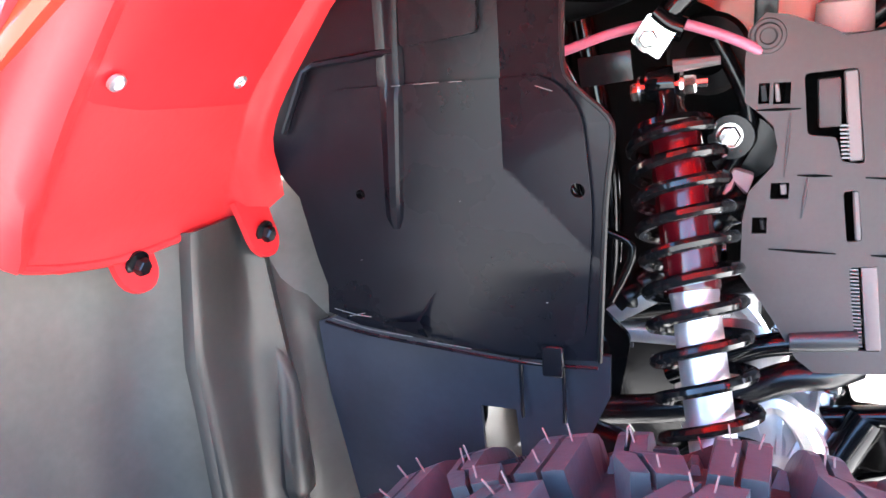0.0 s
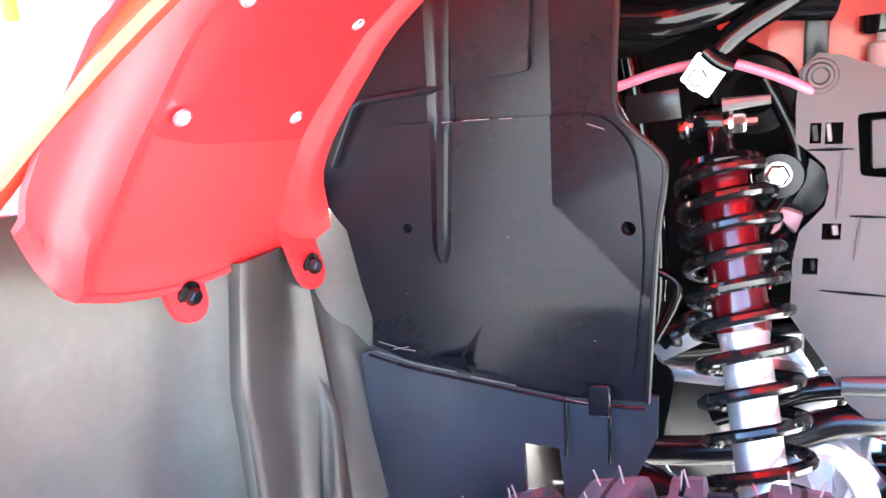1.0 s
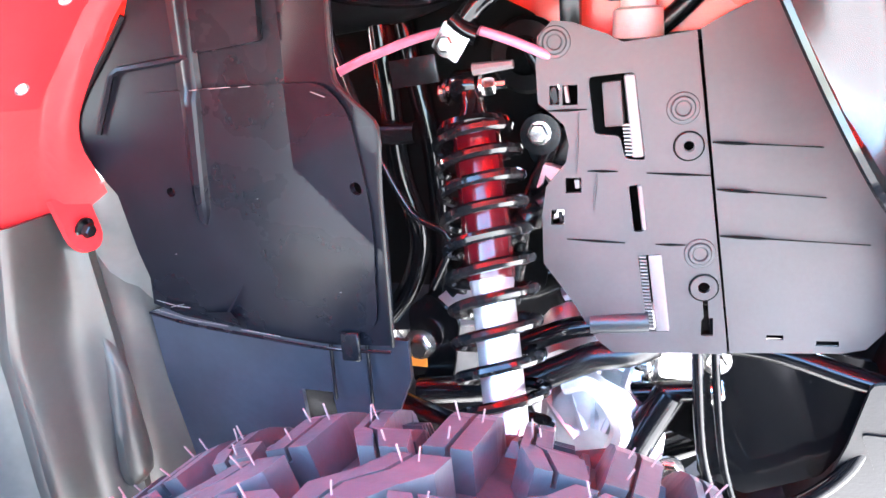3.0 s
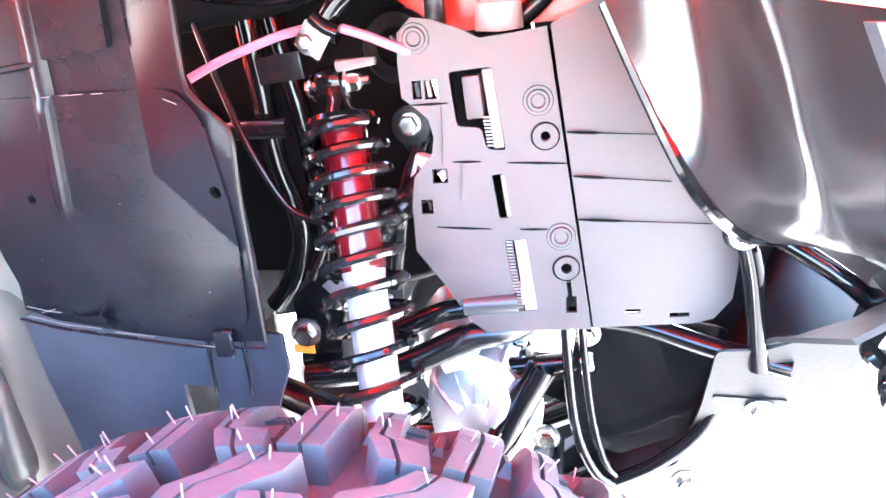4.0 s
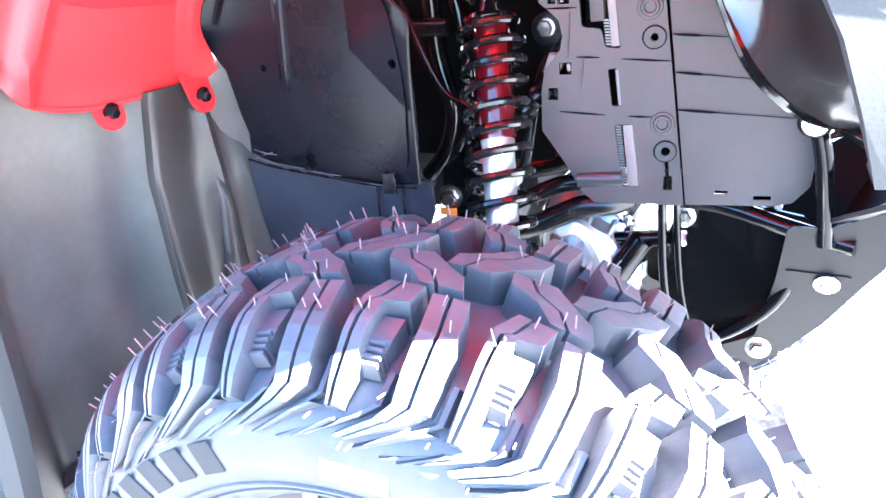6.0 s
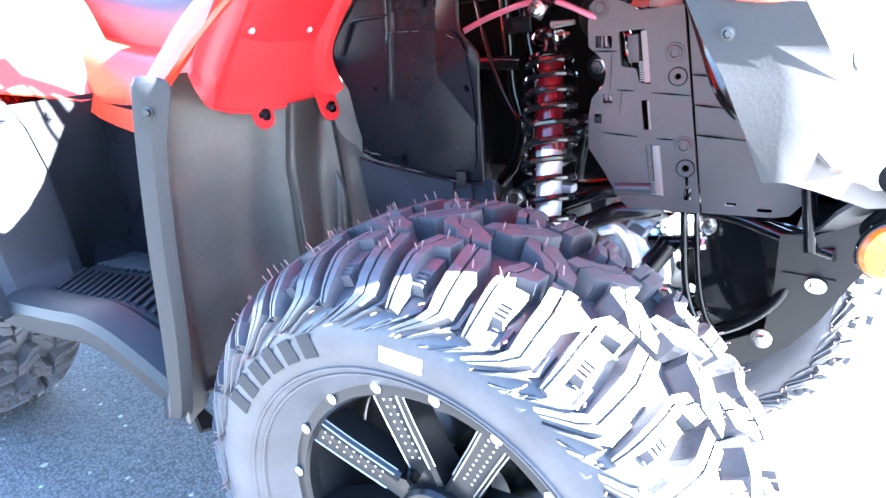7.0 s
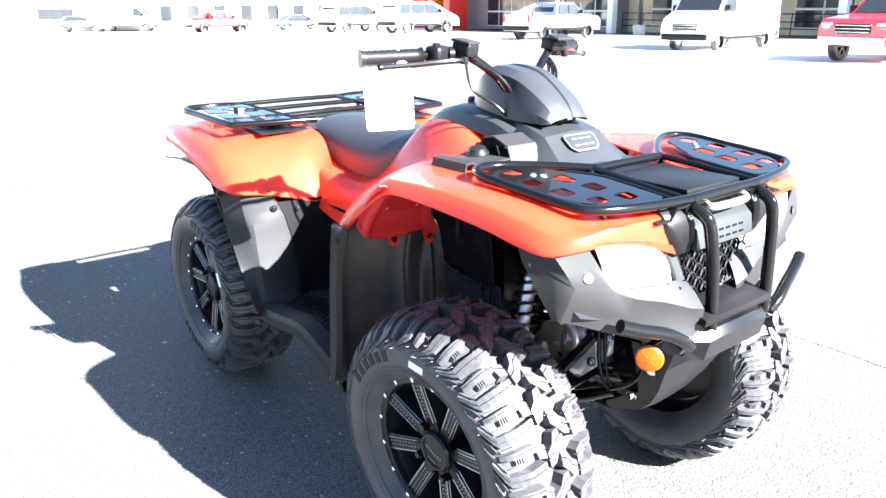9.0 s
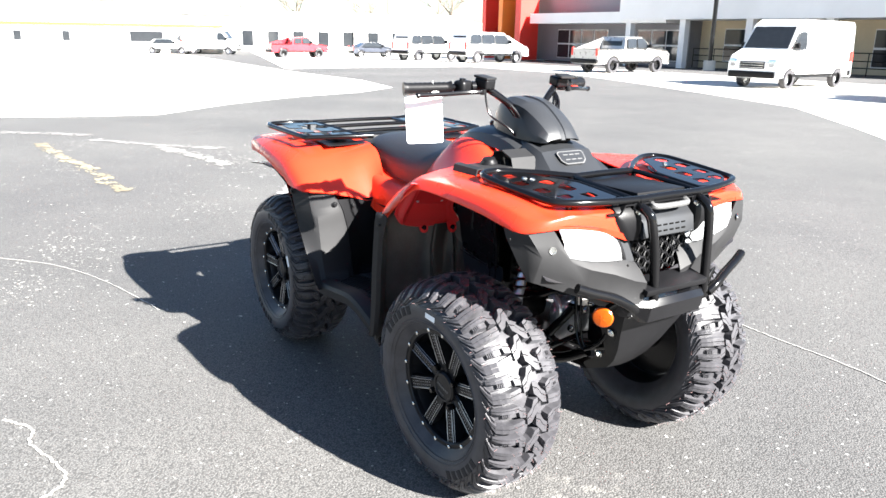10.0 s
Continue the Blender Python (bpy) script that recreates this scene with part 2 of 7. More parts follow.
# ---- the quad bike ----
atv = tagged(empty("quad_bike"), "red utility quad bike with black racks and knobbly tyres on asphalt", "quad bike")
R_TYRE, R_RING, HUB_Z = 0.306, 0.168, 0.301


def polar(y, r, th):
    """A point of the wheel: y along the axle, r from it, th round it (0 ahead, quarter turn up)."""
    return Vector((r * math.cos(th), y, r * math.sin(th)))


def add_lug(bm, stations, groove=None):
    """A tread block. stations across the tread: (y, r, th0, th1, y base, r base); groove: where along the width a sipe runs."""
    tops, bots = [], []
    for y, r, t0, t1, yb, rb in stations:
        g = 0.0013 / r
        if groove is not None:
            gm = t0 + (t1 - t0) * groove
            dy, dr = (yb - y), (rb - r)
            k = 0.3
            cols = [(y, r, t0), (y, r, gm - g), (y + k * dy, r + k * dr, gm - g), (y + k * dy, r + k * dr, gm + g), (y, r, gm + g), (y, r, t1)]
        else:
            cols = [(y, r, t0), (y, r, t1)]
        flare = 0.003 / r
        cols = [(yb, rb, t0 - flare)] + cols + [(yb, rb, t1 + flare)]
        tops.append([bm.verts.new(polar(*c)) for c in cols])
    for a, b in zip(tops, tops[1:]):
        for j in range(len(a) - 1):
            bm.faces.new((a[j], a[j + 1], b[j + 1], b[j]))
    bm.faces.new(tops[0][::-1])
    bm.faces.new(tops[-1])
    return bm


def build_wheel():
    """A wheel about its own centre, outer face towards -y, one mesh a part."""
    w = empty("wheel", atv)
    yc = 0.0795                     # the tread's middle, inboard of the bolt ring
    turn = Matrix(((1, 0, 0, 0), (0, 0, 1, 0), (0, 1, 0, 0), (0, 0, 0, 1)))
    # carcass: sidewalls and the floor of the tread, half of it from bead to middle
    half = [(0.166, 0.083), (0.176, 0.092), (0.188, 0.105), (0.203, 0.117), (0.222, 0.1232), (0.238, 0.1235), (0.252, 0.1175), (0.262, 0.1085), (0.270, 0.096), (0.275, 0.08), (0.279, 0.058), (0.2815, 0.03), (0.282, 0.0)]
    prof = [(r, yc - o) for r, o in half] + [(r, yc + o) for r, o in half[-2::-1]]
    bm = bmesh.new()
    add_lathe(bm, prof, turn, 92)
    for rr, o in ((0.196, 0.1125), (0.205, 0.118)):      # moulded rings on the sidewall
        yy = yc - o
        add_lathe(bm, [(rr - 0.002, yy + 0.001), (rr - 0.001, yy - 0.0012), (rr + 0.001, yy - 0.0018), (rr + 0.002, yy - 0.0005)], turn, 84)
    part("tyre", bm, RUBBER, w, "knobbly black rubber tyre")
    n = 23
    step = 2 * math.pi / n
    rnd = random.Random(4)
    nubs = bmesh.new()

    def nub(y, r, th, out=(0, 1)):
        p = polar(y, r, th)
        d = (polar(0, 1, th + rnd.uniform(-0.25, 0.25)) * out[1] + Vector((rnd.uniform(-0.25, 0.25), out[0], 0))).normalized()
        add_tube(nubs, [p - d * 0.001, p + d * rnd.uniform(0.006, 0.011)], 0.00055, 4)

    R = R_TYRE
    for side in (1, -1):           # 1: outer shoulder
        first = radians(-0.4) + (0 if side == 1 else step * 0.5)

        def Y(y):                  # y counts outward from the tread's middle
            return yc - side * y
        th = first
        # long shoulder block: upright on the shoulder, then bent rearwards in an elbow of slim ridges
        a0, a1 = th + 0.003, th + 0.080
        long_block = add_lug(bmesh.new(), [
            (Y(0.041), R - 0.001, a0 + 0.016, a1 + 0.016, Y(0.041), 0.277), (Y(0.074), R - 0.005, a0, a1, Y(0.073), 0.273), (Y(0.0835), R - 0.009, a0, a1, Y(0.079), 0.271),
            (Y(0.098), 0.2875, a0, a1, Y(0.0905), 0.273), (Y(0.1105), 0.2755, a0 + 0.004, a1 - 0.002, Y(0.1025), 0.266),
            (Y(0.1165), 0.2665, a0 + 0.05, a1 + 0.03, Y(0.1095), 0.2595), (Y(0.123), 0.2525, a0 + 0.16, a1 + 0.115, Y(0.1165), 0.2505)], 0.5)
        add_lug(long_block, [(Y(0.1145), 0.2665, a0 - 0.024, a0 - 0.010, Y(0.108), 0.26), (Y(0.1175), 0.2615, a0 + 0.02, a0 + 0.036, Y(0.112), 0.2575), (Y(0.1228), 0.2475, a0 + 0.128, a0 + 0.146, Y(0.1175), 0.2465)])
        # short shoulder block: stepped on its front side, ending in a wedge
        b0, b1 = th + 0.128, th + 0.226
        short_block = add_lug(bmesh.new(), [
            (Y(0.037), R, b0 - 0.012, b1 - 0.03, Y(0.037), 0.277), (Y(0.054), R - 0.002, b0, b1, Y(0.053), 0.271), (Y(0.057), R - 0.0025, b0 + 0.05, b1, Y(0.056), 0.271),
            (Y(0.074), R - 0.005, b0 + 0.052, b1, Y(0.073), 0.273), (Y(0.0835), R - 0.009, b0 + 0.052, b1, Y(0.079), 0.271), (Y(0.098), 0.2875, b0 + 0.052, b1 - 0.002, Y(0.0905), 0.273),
            (Y(0.108), 0.2785, b0 + 0.06, b1 - 0.004, Y(0.1005), 0.2675), (Y(0.1155), 0.268, b1 - 0.03, b1 - 0.004, Y(0.1095), 0.2595)], 0.62)
        add_lug(short_block, [(Y(0.059), R - 0.012, b0 + 0.002, b0 + 0.054, Y(0.058), 0.273), (Y(0.076), R - 0.016, b0 + 0.004, b0 + 0.054, Y(0.072), 0.271), (Y(0.0885), 0.281, b0 + 0.014, b0 + 0.054, Y(0.082), 0.273)])
        for q in range(4):         # small bars in the notch
            yq = 0.079 + 0.0042 * q
            add_lug(short_block, [(Y(yq), R - 0.0155 - 0.0022 * q, b0 + 0.012, b0 + 0.05, Y(yq), 0.274), (Y(yq + 0.0018), R - 0.0165 - 0.0022 * q, b0 + 0.012, b0 + 0.05, Y(yq + 0.0018), 0.273)])
        # bent centre block
        c0, c1 = th + 0.058, th + 0.214
        centre_block = add_lug(bmesh.new(), [
            (Y(-0.005), R + 0.001, c0 + 0.094, c1 + 0.033, Y(-0.004), 0.278), (Y(0.009), R + 0.001, c0 + 0.044, c1 + 0.024, Y(0.009), 0.278),
            (Y(0.019), R + 0.001, c0, c1 - 0.04, Y(0.019), 0.278), (Y(0.033), R, c0 - 0.014, c1 - 0.078, Y(0.032), 0.277)], 0.6)
        # slim ribs in the gaps, bent like the long block
        ribs = bmesh.new()
        for off, r0 in ((0.2415, 0.281), (0.1055, 0.277), (0.172, 0.2555), (0.214, 0.2505)):
            e0, e1 = th + off, th + off + 0.012
            if r0 > 0.27:
                add_lug(ribs, [(Y(0.088), r0, e0, e1, Y(0.082), r0 - 0.008), (Y(0.1085), 0.2695, e0, e1, Y(0.103), 0.265), (Y(0.1145), 0.2625, e0 + 0.044, e1 + 0.044, Y(0.109), 0.259),
                               (Y(0.1215), 0.249, e0 + 0.16, e1 + 0.155, Y(0.1165), 0.2475)])
            else:
                add_lug(ribs, [(Y(0.1165), r0 + 0.003, e0 + 0.03, e1 + 0.03, Y(0.112), r0), (Y(0.1225), 0.2455, e0 + 0.13, e1 + 0.13, Y(0.1175), 0.2445)])
        for kind, block in (("tread_block", long_block), ("tread_block", short_block), ("tread_block", centre_block), ("tread_rib", ribs)):
            me = part(kind, block, RUBBER, w, flat=True).data
            for k in range(1, n):
                ob = new(kind, me)
                ob.parent = w
                ob.matrix_basis = Matrix.Rotation(-k * step, 4, "Y")
        for k in range(n):
            q = k * step
            for y, r, t in ((0.05, R - 0.002, a0 + 0.06), (0.07, R - 0.005, a0 + 0.02), (0.07, R - 0.005, a1 - 0.02), (0.043, R - 0.001, b0 + 0.03), (0.066, R - 0.005, b0 + 0.07),
                            (0.066, R - 0.005, b1 - 0.015), (0.0, R, c0 + 0.13), (0.027, R, c0 + 0.03), (0.027, R, c1 - 0.1)):
                if rnd.random() < 0.86:
                    nub(Y(y), r, t + q)
            for y, r, t in ((0.1165, 0.262, a0 - 0.02), (0.1215, 0.25, b0 + 0.02), (0.104, 0.276, a1 + 0.02), (0.1232, 0.2505, a0 + 0.17)):
                if rnd.random() < 0.7:
                    nub(Y(y), r, t + q, (-side * 0.9, 0.25))
    tagged(part("rubber_nub", nubs, NUB, w, "thin moulding nubs on the rubber"), kind="stuff")
    # raised maker's marks on the sidewall: plain bars
    bm = bmesh.new()
    for a in (113, 120, 127, 134, 141, 148, 293, 300, 307, 314, 321, 328):
        m = Matrix.Translation(polar(-0.0443, 0.232, radians(a))) @ Matrix.Rotation(-radians(a - 90), 4, "Y")
        add_box(bm, (0.018, 0.0016, 0.024), m, 0.0005, 1)
    tagged(part("sidewall_mark", bm, MARK, w), kind="stuff")
    # rim
    bm = bmesh.new()
    add_lathe(bm, [(0.158, 0.012), (0.157, -0.004), (0.16, -0.0075), (0.184, -0.0085), (0.188, -0.006), (0.187, 0.002), (0.178, 0.012), (0.17, 0.03), (0.162, 0.08),
                   (0.16, 0.12), (0.175, 0.138), (0.18, 0.146), (0.176, 0.148), (0.155, 0.12), (0.152, 0.08), (0.153, 0.03), (0.158, 0.012)], turn, 72)
    part("rim", bm, WHEEL, w, "satin black alloy rim")
    bm = bmesh.new()
    add_lathe(bm, [(0.152, 0.09), (0.06, 0.10), (0.058, 0.12), (0.0001, 0.12)], turn, 40)
    part("wheel_disc", bm, SATIN, w)
    # eight spokes, each with milled edges
    spokes, edges, studs = bmesh.new(), bmesh.new(), bmesh.new()
    for k in range(8):
        a = radians(45 * k + 16)
        m = Matrix.Rotation(-a, 4, "Y")
        rows = []
        for r, hw, y0, y1 in ((0.03, 0.0165, 0.016, 0.06), (0.07, 0.016, 0.012, 0.05), (0.12, 0.0165, 0.004, 0.04), (0.16, 0.018, -0.001, 0.03)):
            rows.append([m @ Vector((r, y, z)) for y, z in ((y1, -hw), (y0 + 0.004, -hw), (y0, -hw + 0.004), (y0 + 0.0015, -hw + 0.006),
                                                            (y0 + 0.0015, hw - 0.006), (y0, hw - 0.004), (y0 + 0.004, hw), (y1, hw))])
        add_loft(spokes, rows)
        for sg in (1, -1):
            for off, rad in ((0.0125, 0.0009), (0.0165, 0.0007)):
                add_tube(edges, [m @ Vector((0.066, 0.0118 if off < 0.015 else 0.0165, sg * off)), m @ Vector((0.12, 0.0038 if off < 0.015 else 0.008, sg * (off + 0.0005))),
                                 m @ Vector((0.158, -0.0008 if off < 0.015 else 0.003, sg * (off + 0.0015)))], rad, 5)
        for j in range(9):
            for zz in (-0.0045, 0.0045):
                r = 0.078 + j * 0.009
                add_lathe(studs, [(0.0013, 0.0), (0.0013, 0.0008), (0.0001, 0.0011)],
                          m @ Matrix.Translation((r, 0.0135 - 0.0078 * (r - 0.07) / 0.05 * 0.95, zz)) @ Matrix.Rotation(radians(90), 4, "X"), 6)
    part("spokes", spokes, WHEEL, w, "eight satin black spokes")
    part("spoke_edges", edges, MILLED, w, "milled bright spoke edges")
    tagged(part("spoke_dimples", studs, MILLED, w), kind="stuff")
    for k in range(16):
        p = polar(-0.0085, R_RING, radians(22.5 * k + 15.5))
        part("ring_bolt", lathe([(0.0062, 0), (0.0062, 0.002), (0.0045, 0.0035), (0.0001, 0.004)], aim(p, (0, -1, 0)), 10), CHROME, w, "bright rim bolt" if k == 0 else "")
    cap = part("hub_cap", lathe([(0.045, 0.05), (0.045, 0.008), (0.041, 0.003), (0.036, 0.003), (0.0345, 0.0062), (0.018, 0.0045), (0.0001, 0.004)], turn, 40), WHEEL, w, "round black hub cap")
    bm = bmesh.new()
    for q in range(-3, 4):
        add_box(bm, (0.0052, 0.001, 0.0075), Matrix.Rotation(radians(18), 4, "Y") @ Matrix.Translation((q * 0.0075, 0.0028 + 0.0004 * abs(q), 0)), 0.0003, 1)
    for q in range(-1, 2):
        add_box(bm, (0.007, 0.001, 0.004), Matrix.Rotation(radians(18), 4, "Y") @ Matrix.Translation((q * 0.009, 0.0028, -0.02)), 0.0003, 1)
    part("cap_mark", bm, BADGE, cap, "pale lettering as plain bars")
    for k in range(4):
        p = polar(0.02, 0.058, radians(90 * k + 30))
        part("lug_nut", add_bolt(bmesh.new(), p, (0, -1, 0), 0.009, 0.018, False), GLOSS, w)
    # brake parts seen between the spokes
    part("brake_disc", lathe([(0.05, 0.075), (0.105, 0.075), (0.105, 0.079), (0.05, 0.079)], turn, 40), CHROME, w, "bright steel brake disc")
    bm = bmesh.new()
    add_box(bm, (0.043, 0.0007, 0.0145), Matrix.Translation(polar(-0.0444, 0.2265, radians(86.5))) @ Matrix.Rotation(radians(4), 4, "Y") @ Matrix.Rotation(radians(-4), 4, "X"), 0.0002, 1)
    part("sidewall_sticker", bm, WHITE, w, "small white paper sticker")
    return w


wheel = build_wheel()
wheel.matrix_basis = pose(0.636, -0.490, HUB_Z, 2, 0, 3)
for m in (pose(-0.632, -0.478, HUB_Z, 0, 63, 0), pose(0.630, 0.432, HUB_Z, 2, 0, 183), pose(-0.632, 0.458, HUB_Z, 0, 40, 180)):
    copy_thing(wheel, m)


# ---- bodywork ----
def front_fender(s):
    """Red front fender: lip, side, crest and top at each station."""
    st = [((0.298, 0.503, 0.688), (0.262, 0.475, 0.716), (0.232, 0.40, 0.735)), ((0.36, 0.484, 0.752), (0.316, 0.445, 0.79), (0.285, 0.34, 0.812)),
          ((0.432, 0.474, 0.808), (0.376, 0.41, 0.842), (0.352, 0.28, 0.858)), ((0.475, 0.469, 0.827), (0.43, 0.395, 0.859), (0.42, 0.24, 0.87)),
          ((0.56, 0.465, 0.829), (0.55, 0.388, 0.864), (0.55, 0.2, 0.868)), ((0.675, 0.461, 0.823), (0.68, 0.385, 0.864), (0.68, 0.18, 0.862)),
          ((0.77, 0.458, 0.815), (0.785, 0.38, 0.858), (0.79, 0.16, 0.856)), ((0.84, 0.452, 0.803), (0.855, 0.376, 0.849), (0.86, 0.15, 0.848)),
          ((0.893, 0.438, 0.795), (0.903, 0.366, 0.836), (0.91, 0.14, 0.838)), ((0.928, 0.404, 0.802), (0.932, 0.345, 0.832), (0.935, 0.155, 0.832)),
          ((0.944, 0.345, 0.806), (0.942, 0.312, 0.834), (0.942, 0.17, 0.827)), ((0.949, 0.275, 0.797), (0.947, 0.255, 0.827), (0.944, 0.178, 0.820)),
          ((0.950, 0.20, 0.776), (0.949, 0.197, 0.807), (0.946, 0.180, 0.808)), ((0.950, 0.136, 0.754), (0.949, 0.143, 0.768), (0.947, 0.160, 0.786))]
    rows = []
    for lip, crest, top in st:
        a, b, c = (Vector((p[0], s * p[1], p[2])) for p in (lip, crest, top))
        inn = a + Vector((0, -s * 0.014, 0.006))
        k = a.lerp(b, 0.26)
        k.z = a.z + (b.z - a.z) * 0.84
        m1 = a.lerp(k, 0.12) + Vector((0, s * 0.003, 0.0))
        rows.append([inn, a, m1, a.lerp(k, 0.55) + Vector((0, s * 0.004, 0)), a.lerp(k, 0.9) + Vector((0, s * 0.002, 0)), k, k.lerp(b, 0.1) + Vector((0, 0, 0.001)), k.lerp(b, 0.6) + Vector((0, 0, 0.003)), b + (c - b) * 0.06, b.lerp(c, 0.3) + Vector((0, 0, 0.002)), c])
    # smooth along the length
    cols = list(zip(*rows))
    cols = [spline(col, 5) for col in cols]
    part("front_fender", loft([list(r) for r in zip(*cols)], 0.004), RED, atv, "glossy red front fender")


def inner_red(s):
    """The rear inner face of the front fender, with a raised panel, rivets and two tabs."""
    zs, xs = (0.66, 0.684, 0.70, 0.738, 0.78, 0.822, 0.852), (0.293, 0.304, 0.314, 0.345, 0.378, 0.416, 0.456)
    edge = ((0.66, 0.69, 0.705, 0.724, 0.744, 0.762, 0.852), (0.238, 0.222, 0.226, 0.245, 0.268, 0.280, 0.294))
    foot = ((0, 0.08, 0.16, 0.3, 0.5, 0.72, 0.86, 1), (0.748, 0.729, 0.712, 0.696, 0.690, 0.688, 0.684, 0.680))
    rows = []
    for i in range(21):
        row = []
        for j in range(45):
            u = j / 44
            zb = float(np.interp(u, *foot))
            z = zb + (0.852 - zb) * i / 20
            y = 0.470 + (float(np.interp(z, *edge)) - 0.470) * u
            x = float(np.interp(z, zs, xs))
            dx = 0.013 * math.exp(-((y - 0.441) / 0.011) ** 2) + 0.006 * max(0, 0.27 - y) / 0.03
            crease = float(np.interp(z, (0.69, 0.72, 0.76, 0.80, 0.852), (0.262, 0.276, 0.297, 0.306, 0.310)))
            dx += 0.008 * min(1.0, max(0.0, (crease - y) / 0.007))
            dx += 0.004 * math.exp(-((z - zb - 0.004) / 0.006) ** 2) + 0.0022 * math.exp(-((y - 0.428) / 0.004) ** 2)
            row.append((x + dx * 0.75, s * y, z - dx * 0.55))
        rows.append(row)
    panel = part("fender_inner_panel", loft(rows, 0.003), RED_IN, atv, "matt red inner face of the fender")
    rows = []
    for i in range(9):
        z = 0.770 + 0.082 * i / 8
        x = float(np.interp(z, zs, xs))
        rows.append([(x + 0.75 * (0.0062 - 0.004 * (j in (0, 8) or i == 0)), s * (0.308 + 0.118 * j / 8), z - 0.55 * 0.0045 + 0.007 * (j / 8) * (1 - i / 8)) for j in range(9)])
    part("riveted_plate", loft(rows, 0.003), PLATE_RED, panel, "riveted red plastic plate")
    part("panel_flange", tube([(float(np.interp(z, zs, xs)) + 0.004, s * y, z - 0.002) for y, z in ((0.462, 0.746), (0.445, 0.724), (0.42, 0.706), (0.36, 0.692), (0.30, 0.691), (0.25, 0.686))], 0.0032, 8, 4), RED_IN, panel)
    for x, y, z in ((0.3902, 0.4114, 0.7838), (0.3858, 0.3272, 0.7789), (0.4332, 0.4144, 0.8271), (0.4268, 0.326, 0.8223)):
        part("rivet", lathe([(0.0043, 0), (0.0041, 0.0018), (0.0024, 0.0024), (0.0018, 0.0014), (0.0001, 0.0014)], aim((x - 0.0005, s * y, z), (0.75, s * 0.1, -0.66)), 14), MILLED, panel)
    for y, z, zz in ((0.346, 0.684, 0.672), (0.256, 0.680, 0.668)):
        out = [(-0.0155, 0.022)] + [(0.0145 * math.cos(a), 0.0145 * math.sin(a) - 0.004) for a in (radians(180 + 20 * q) for q in range(10))] + [(0.0155, 0.022)]
        m = Matrix.Translation((0.309 if y > 0.3 else 0.329, s * y, z)) @ Matrix.Rotation(radians(-18), 4, "Y")
        tab = part("tab", sheet(out, [], lambda u, v, w, m=m: m @ Vector((w, u, v)), 0.004), RED_IN, panel)
        part("clip", add_bolt(bmesh.new(), m @ Vector((0.004, 0, -0.002)), (1, 0, -0.3), 0.0055, 0.006), GLOSS, panel, "black plastic push clip")


